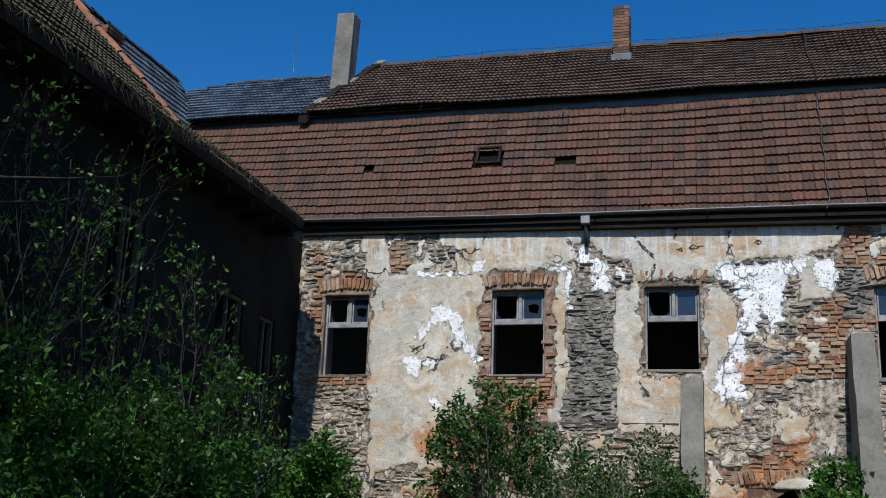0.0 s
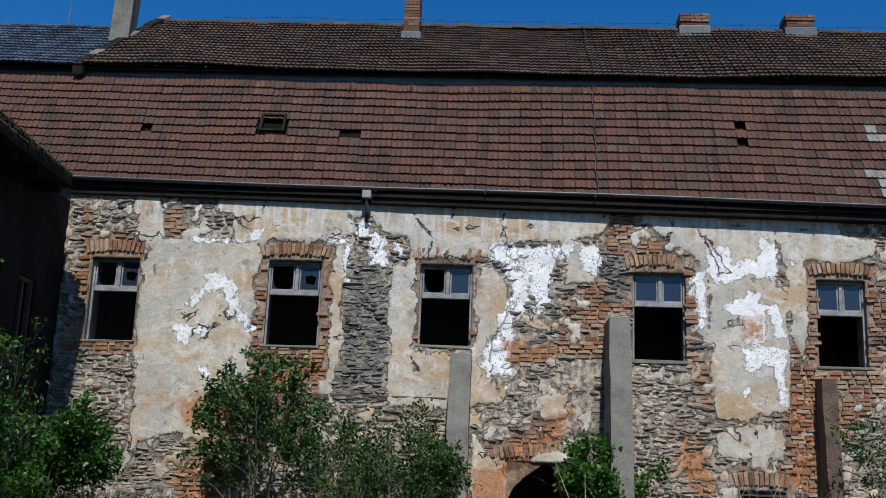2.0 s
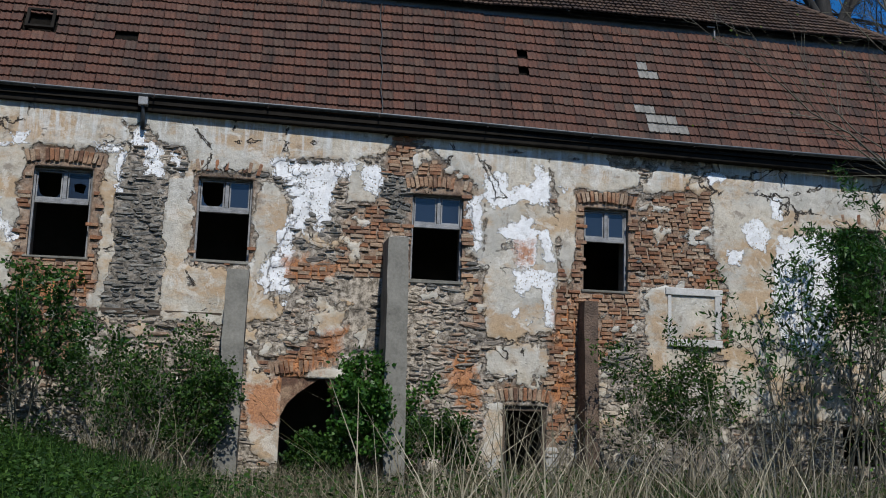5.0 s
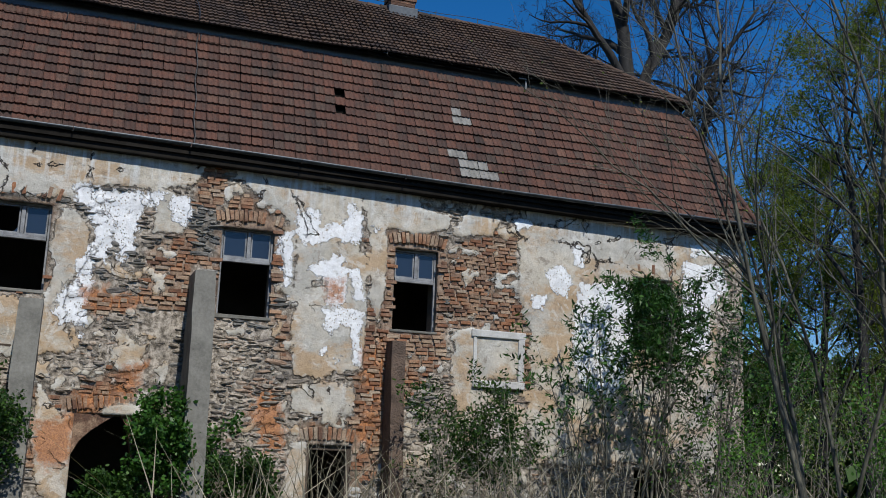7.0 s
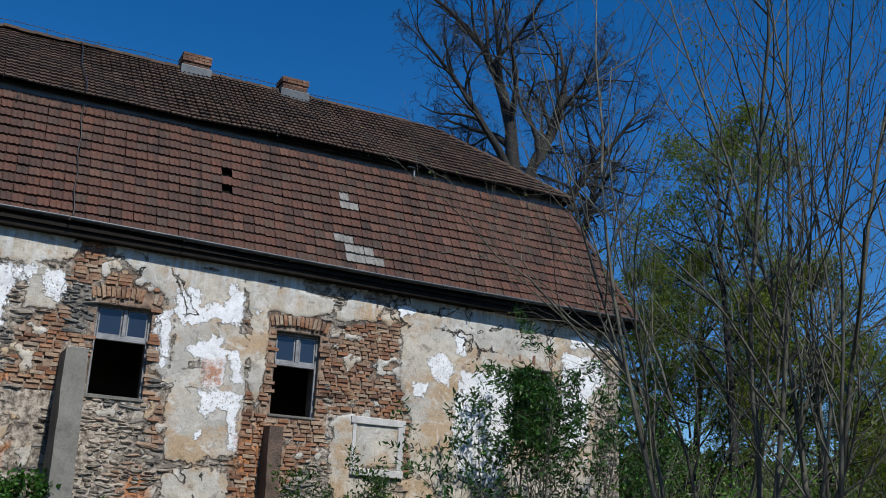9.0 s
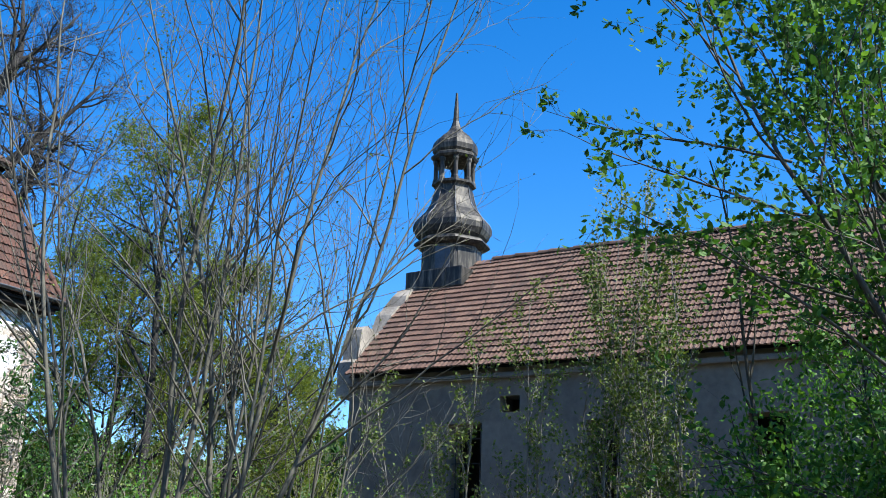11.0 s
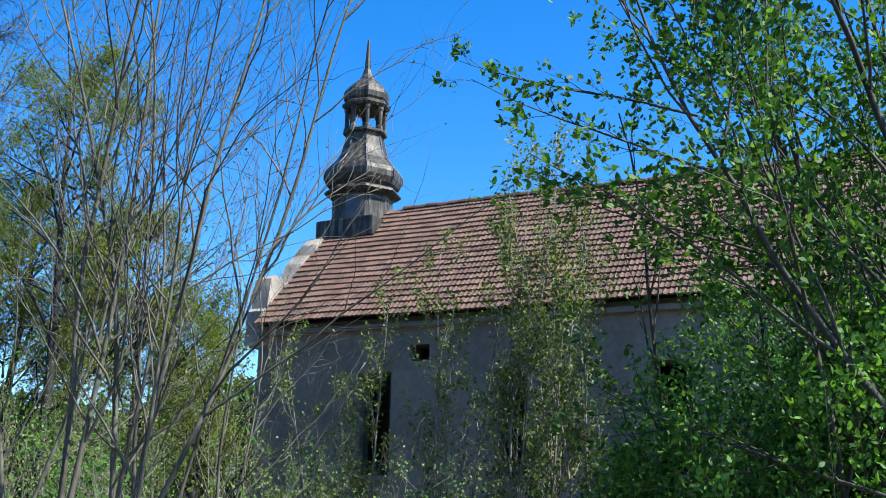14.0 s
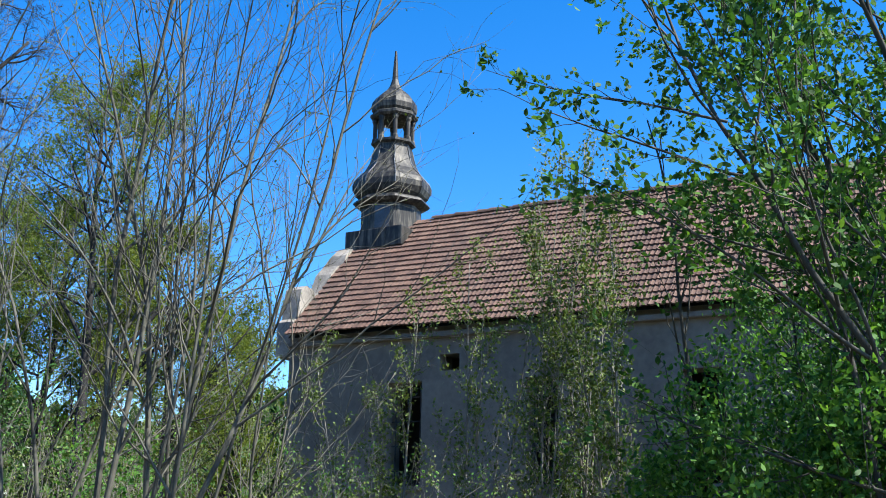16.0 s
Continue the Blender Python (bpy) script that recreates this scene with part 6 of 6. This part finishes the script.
for i, (az, dist, h, key) in enumerate(((36.5, 17, 2.6, "leaf_fresh"), (39, 20, 3.4, "leaf_yellow"), (41.5, 15, 2.6, "leaf_fresh"), (44, 18, 3.6, "leaf_yellow"), (46.5, 14, 2.8, "leaf_fresh"), (49, 19, 4.2, "leaf_yellow"), (51, 15, 2.6, "leaf_yellow"), (53.5, 17, 2.8, "leaf_fresh"), (55.5, 14, 2.4, "leaf_yellow"), (58, 17, 3.0, "leaf_yellow"), (60.5, 14, 2.5, "leaf_fresh"), (63, 16, 2.6, "leaf_yellow"), (66, 13, 2.6, "leaf_fresh"), (38, 24, 5.0, "leaf_fresh"), (45, 26, 6.0, "leaf_yellow"), (48, 24, 5.0, "leaf_fresh"), (43, 23, 5.0, "leaf_yellow"))):
    plant("scrub_bush", fan(R, at(az, dist), 6, 0.34, (0, 0, 1), h * 0.82, 0.016, 0.6), SCRUB, "bark_pale", key, "loose spring scrub of pale stems and young leaves", "bush", 30 + i, per=1.5, spread=0.06, size=0.054, group="scrub before the chapel")

# woods that close the distance
rs = np.random.RandomState(500)
n = 46000
az, dist = radians(1) * rs.uniform(8, 112, n), rs.uniform(55, 80, n)
tall = 8.0 + 5.0 * field(np.degrees(az), np.zeros(n), 3.5) + 2.0 * field(np.degrees(az), dist, 1.2)
pos = np.stack([np.sin(az) * dist, np.cos(az) * dist, tall * np.sqrt(rs.uniform(0, 1, n))], 1)
way = rs.normal(size=(n, 3))
tagged(foliage("far_woods", pos, way, rs.uniform(0.5, 1.1, n), M["leaf_herb"], None, 501, 0.4, True), "hazy belt of spring woods in the distance", "woods", kind="stuff")

# birch-like shoots before the chapel
SHOOT = [(12, 16, 0.5, 0.20, 0.03, 0.03), (5, 4, 0.5, 0.5, 0.12, 0.04), (4, 1, 0.5, 0.5, 0.14, 0.02)]
for i, (az, dist, h) in enumerate(((64.7, 11.5, 5.6), (66.0, 11.8, 5.2), (68.0, 12.0, 5.9), (69.5, 11.4, 5.0), (56.6, 12.6, 4.4), (62.5, 12.4, 4.6))):
    plant("birch_shoot", fan(R, at(az, dist), 3, 0.07, (0, 0, 1), h, 0.026), SHOOT, "bark_pale", "leaf_yellow", "slender pale sapling with tiny yellow-green leaves", "tree", 60 + i, per=3.6, spread=0.04, size=0.046, group="shoots before the chapel")

# the leafy tree at the chapel side
LEAFY = [(12, 12, 0.55, 0.40, 0.05, 0.02), (9, 7, 0.6, 0.45, 0.09, 0.01), (6, 4, 0.6, 0.5, 0.13, 0.0)]
L = lambda az, side, up: e(az) * side + Vector((0, 0, up))
up_at = lambda az, el, dist: Vector((dist * math.sin(radians(az)), dist * math.cos(radians(az)), EYE + dist * math.tan(radians(el))))
plant("leafy_tree", [(at(98.5, 8.2), L(84, -0.70, 1), 7.6, 0.045), (at(88.0, 8.4), L(84, -0.14, 1), 7.2, 0.05), (at(94.5, 8.0), L(84, -0.32, 1), 7.4, 0.058), (at(97.0, 7.8), L(84, -0.10, 1), 7.0, 0.06), (at(91.0, 8.8), L(84, -0.22, 1), 7.0, 0.04), (at(92.0, 9.6), L(84, -0.12, 1), 8.0, 0.05), (at(86.0, 9.8), L(84, 0.0, 1), 7.6, 0.045), (at(82.5, 10.2), L(84, 0.06, 1), 6.6, 0.035)], LEAFY, "bark_brown", "leaf_maple", "spreading multi-stemmed tree with fresh green leaves", "tree", 81, leaf_level=1, per=7.0, spread=0.06, size=0.07, flat=0.28, twig_key="bark_brown", floor=1.2, tuft=4)
REACH = [(14, 9, 0.5, 0.22, 0.045, 0.0), (6, 4, 0.6, 0.5, 0.12, 0.02), (4, 2, 0.6, 0.5, 0.14, 0.02)]
foot = Vector(at(84.0, 7.9))
plant("leafy_tree", [(foot, L(80, -0.16, 1), 6.0, 0.034), (up_at(77.0, 18.6, 7.9), L(70, -1, 0.16), 2.0, 0.013), (up_at(76.2, 21.5, 7.9), L(70, -1, 0.34), 1.95, 0.012), (up_at(79.5, 14.0, 7.9), L(75, -0.8, 0.35), 1.8, 0.014)], REACH, "bark_brown", "leaf_maple", "young tree with long arching branches and unfolding leaves", "tree", 84, leaf_level=1, per=1.2, spread=0.02, size=0.062, tuft=3)
plant("leafy_tree", [(at(75.2, 9.2), L(75, -0.01, 1), 5.4, 0.036), (at(79, 9.4), L(78, -0.04, 1), 4.6, 0.03)], REACH, "bark_brown", "leaf_maple", "slim upright tree with bright spring leaves", "tree", 82, leaf_level=1, per=2.6, spread=0.04, size=0.065, tuft=3)
for i, (az, dist, h) in enumerate(((73, 9.3, 1.7), (75.5, 9.2, 2.4), (78, 9.4, 2.9), (80.5, 9.0, 3.5), (83, 9.4, 3.8), (85.5, 9.2, 3.8), (80, 10.6, 4.0), (84, 11, 4.4), (88, 9.6, 4.2))):
    plant("leafy_bush", fan(R, at(az, dist), 7, 0.36, (0, 0, 1), h * 0.85, 0.02, 0.5), SCRUB, "bark_grey", "leaf_fresh", "dense bush of fresh green leaves", "bush", 90 + i, per=9.5, spread=0.08, size=0.062, flat=0.26, group="bushes before the chapel")

# shrubs at the facade
ELDER = [(8, 8, 0.75, 0.46, 0.08, 0.03), (6, 5, 0.75, 0.45, 0.13, 0.0), (4, 3, 0.7, 0.5, 0.16, -0.04)]
plant("elder_shrub", fan(R, spot(10.3, 17.2), 7, 0.18, (0.03, 0, 1), 4.7, 0.03, 0.5), ELDER, "bark_grey", "leaf_elder", "tall open elder shrub with glossy dark leaves against the wall", "shrub", 101, leaf_level=2, per=11, spread=0.06, size=0.12, flat=0.16, floor=3.3)
plant("elder_shrub", fan(R, spot(9.0, 17.0), 6, 0.36, (-0.1, 0, 1), 3.9, 0.025, 0.5), ELDER, "bark_grey", "leaf_elder", "open elder shrub with sparse dark leaves", "shrub", 102, leaf_level=2, per=2.6, floor=1.8, spread=0.05, size=0.12, flat=0.16)
plant("elder_shrub", fan(R, spot(11.9, 17.4), 6, 0.26, (0.1, 0, 1), 4.6, 0.03, 0.5), ELDER, "bark_grey", "leaf_elder", "open elder shrub at the corner of the house", "shrub", 103, leaf_level=2, per=3.0, floor=2.0, spread=0.05, size=0.12, flat=0.16)
plant("wall_shrub", fan(R, spot(-4.05, 18.3), 8, 0.46, (0, 0, 1), 2.7, 0.026, 0.55), ELDER, "bark_grey", "leaf_elder", "bushy dark green shrub against the ruined wall", "shrub", 104, leaf_level=2, per=5.4, spread=0.05, size=0.095, flat=0.24, floor=0.75)
plant("wall_shrub", fan(R, spot(-7.0, 17.6), 8, 0.42, (0, 0, 1), 1.5, 0.02, 0.6), ELDER, "bark_grey", "leaf_dark", "dark green shrub in the corner of the yard", "shrub", 105, leaf_level=2, per=6.5, spread=0.07, size=0.10, flat=0.26)
plant("bramble_mound", fan(R, spot(-1.9, 18.1), 16, 0.55, (0.05, 0, 1), 2.3, 0.018, 0.8), ELDER, "bark_pale", "leaf_herb", "tangled bramble mound with small leaves and dry canes", "shrub", 106, leaf_level=2, per=3.2, spread=0.06, size=0.065)
plant("bramble_mound", fan(R, spot(-1.1, 18.2), 8, 0.35, (0.0, 0, 1), 1.8, 0.015, 0.35), ELDER, "bark_pale", "leaf_herb", "tangled bramble beside the concrete buttress", "shrub", 107, leaf_level=2, per=4.5, spread=0.06, size=0.065)
plant("ivy_bush", fan(R, spot(1.85, 18.7), 9, 0.26, (0, 0, 1), 2.0, 0.018, 0.22), ELDER, "bark_grey", "leaf_dark", "green bush growing out of the cellar opening", "shrub", 108, leaf_level=2, per=6.5, spread=0.06, size=0.085)
plant("ivy_bush", fan(R, spot(0.95, 18.6), 8, 0.4, (0, 0, 1), 0.95, 0.015, 0.35), ELDER, "bark_grey", "leaf_herb", "low green bush before the cellar opening", "shrub", 109, leaf_level=2, per=6, spread=0.06, size=0.075)
plant("ivy_bush", fan(R, spot(3.3, 18.6), 8, 0.4, (0, 0, 1), 1.3, 0.015, 0.4), ELDER, "bark_pale", "leaf_herb", "low scrubby bush between buttress and doorway", "shrub", 110, leaf_level=2, per=4.5, spread=0.06, size=0.07)
plant("willow_shrub", fan(R, spot(7.2, 17.7), 10, 0.36, (0, 0, 1), 2.4, 0.02, 0.6), ELDER, "bark_pale", "leaf_herb", "grey-green shrub with narrow leaves behind dry grass", "shrub", 111, leaf_level=2, per=4, spread=0.06, size=0.085, flat=0.2)
plant("willow_shrub", fan(R, spot(12.3, 17.2), 9, 0.4, (0, 0, 1), 2.2, 0.02, 0.8), ELDER, "bark_grey", "leaf_herb", "low shrub at the foot of the house corner", "shrub", 112, leaf_level=2, per=1.4, spread=0.06, size=0.085, flat=0.24)

# shrubs before the shaded wing
for i, (az, dist, h, per) in enumerate(((-25.2, 15.6, 0.9, 5.0), (-27.2, 13.6, 1.7, 6.0), (-30.2, 13.0, 2.2, 5.5), (-32.8, 12.6, 2.5, 5.5), (-36.0, 11.8, 2.7, 4.5), (-28.0, 11.0, 0.9, 6.0), (-32.5, 10.6, 1.3, 6.0), (-36.5, 10.0, 1.7, 5.0))):
    plant("wing_shrub", fan(R, at(az, dist), 9, 0.36, (0.0, 0, 1), h, 0.02, 0.6), ELDER, "bark_grey", "leaf_dark", "dense dark green shrub before the shaded wing", "shrub", 120 + i, leaf_level=2, per=per * 1.15, spread=0.07, size=0.085, flat=0.24, group="shrubs before the wing")
for i, (x, y, h) in enumerate(((-7.0, 9.6, 6.4), (-7.3, 11.2, 5.4), (-6.6, 12.6, 4.0), (-6.6, 14.2, 3.2))):
    plant("wing_sapling", fan(R, spot(x, y), 3, 0.12, (0.0, 0, 1), h, 0.03, 0.3), WHIP, "bark_dark", "leaf_dark", "thin sapling with sparse young leaves before the wing", "tree", 130 + i, leaf_level=2, per=0.5, spread=0.04, size=0.07, flat=0.26, group="saplings before the wing", tuft=3)


# the dense tree beside the yard that shades its corner
SHADE = [(10, 18, 1.0, 0.50, 0.04, 0.02), (7, 7, 0.7, 0.5, 0.12, 0.0), (5, 4, 0.7, 0.5, 0.15, 0.0)]
plant("shade_tree", [(spot(-7.4, 2.4), (0.02, 0.04, 1), 11, 0.2), (spot(-6.8, 3.8), (0.04, 0.06, 1), 10.5, 0.16)], SHADE, "bark_dark", "leaf_dark", "dense leafy tree shading the corner of the yard", "tree", 140, leaf_level=1, per=16, spread=0.16, size=0.125, split=False, floor=6.2)


# ---- herbs and dry grass ----
def herbs(name, n, xr, yr, tall, size, key, seed, keep, label, layers=5):
    rs = np.random.RandomState(seed)
    x, y = rs.uniform(*xr, n), rs.uniform(*yr, n)
    ok = keep(x, y, rs)
    x, y = x[ok], y[ok]
    h = tall * (0.5 + 0.9 * (field(x, y, 1.3) + 0.5)) * rs.uniform(0.5, 1.1, len(x))
    z = ground_z(x, y)
    pos, way = [], []
    for k in range(layers):
        t = (k + 1) / layers
        pos.append(np.stack([x + rs.normal(0, 0.05, len(x)), y + rs.normal(0, 0.05, len(x)), z + h * t], 1))
        w = rs.normal(size=(len(x), 3))
        w[:, 2] = np.abs(w[:, 2]) * 0.25
        way.append(w)
    pos, way = np.concatenate(pos), np.concatenate(way)
    ob = foliage(name, pos, way, size * rs.uniform(0.6, 1.3, len(pos)), M[key], None, seed, 0.3)
    return tagged(ob, label, "plants", kind="stuff")


def blades(name, n, xr, yr, tall, width, key, seed, keep, label, bend=0.5):
    """Grass blades and dry stalks: thin bent three-piece strips."""
    rs = np.random.RandomState(seed)
    x, y = rs.uniform(*xr, n), rs.uniform(*yr, n)
    ok = keep(x, y, rs)
    x, y = x[ok], y[ok]
    m = len(x)
    z = ground_z(x, y) - 0.02
    h = tall * rs.uniform(0.45, 1.15, m)
    a = rs.uniform(0, 2 * np.pi, m)
    lean = rs.uniform(0.05, bend, m) * h
    ts = np.array([0.0, 0.35, 0.7, 1.0])
    cx = x[:, None] + np.cos(a)[:, None] * lean[:, None] * ts**2
    cy = y[:, None] + np.sin(a)[:, None] * lean[:, None] * ts**2
    cz = z[:, None] + h[:, None] * (ts - 0.18 * (lean / h)[:, None] * ts**2)
    b = rs.uniform(0, np.pi, m)
    w = width * rs.uniform(0.6, 1.4, m)[:, None] * np.array([1.0, 0.9, 0.6, 0.12]) / 2
    lx, ly = np.cos(b)[:, None] * w, np.sin(b)[:, None] * w
    v = np.stack([np.stack([cx - lx, cy - ly, cz], -1), np.stack([cx + lx, cy + ly, cz], -1)], 2).reshape(-1, 3)
    base = (np.arange(m) * 8)[:, None, None] + (np.arange(3) * 2)[None, :, None] + np.array([0, 1, 3, 2])[None, None, :]
    ob = mesh_object(name, v.tolist(), base.reshape(-1, 4).tolist(), M[key])
    return tagged(ob, label, "grass", kind="stuff")


lush = lambda x, y, rs: (x < -1.2 + (18 - y) * 0.12 + rs.normal(0, 0.5, len(x))) & (x > -8.1)
dry = lambda x, y, rs: (x > -1.2 + rs.normal(0, 0.8, len(x))) & (np.hypot(x, y) > 4.5)
herbs("herb_cover", 20000, (-8.1, 1.5), (8.5, 19.2), 0.40, 0.062, "leaf_herb", 201, lush, "low green nettles and herbs covering the mound")
blades("green_grass", 20000, (-8.1, 1.5), (8.5, 19.2), 0.5, 0.012, "leaf_herb", 202, lush, "tufts of green grass among the herbs")
blades("dry_grass", 21000, (-1.8, 14.5), (8.0, 19.3), 0.55, 0.010, "straw_mat", 203, dry, "matted dry yellow grass before the facade", 0.9)
herbs("weeds", 5000, (-1.0, 14.5), (9.0, 19.2), 0.4, 0.07, "leaf_herb", 204, dry, "scattered green weeds in the dry grass", 4)
patchy = lambda x, y, rs: (field(x, y, 1.6) > 0.02) & (x > -0.3 - 0.05 * y + rs.normal(0, 0.4, len(x)))
blades("dry_stalks", 700, (0.6, 7.5), (7.0, 12.5), 1.75, 0.014, "straw", 205, patchy, "tall pale dry stalks leaning in all ways", 1.0)
blades("dry_stalks", 1100, (2.5, 12.5), (9.0, 17.0), 1.7, 0.015, "straw", 206, patchy, "tall pale dry stalks near the doorway", 0.9)
blades("dry_canes", 300, (-2.8, -0.9), (17.2, 18.6), 1.6, 0.010, "straw", 208, lambda x, y, rs: x > -9, "tangle of dry bramble canes before the wall", 1.1)
blades("green_grass", 10000, (4.0, 22.0), (2.0, 19.0), 0.5, 0.014, "leaf_herb", 207, lambda x, y, rs: np.hypot(x, y) > 5.0, "rough green grass below the trees")
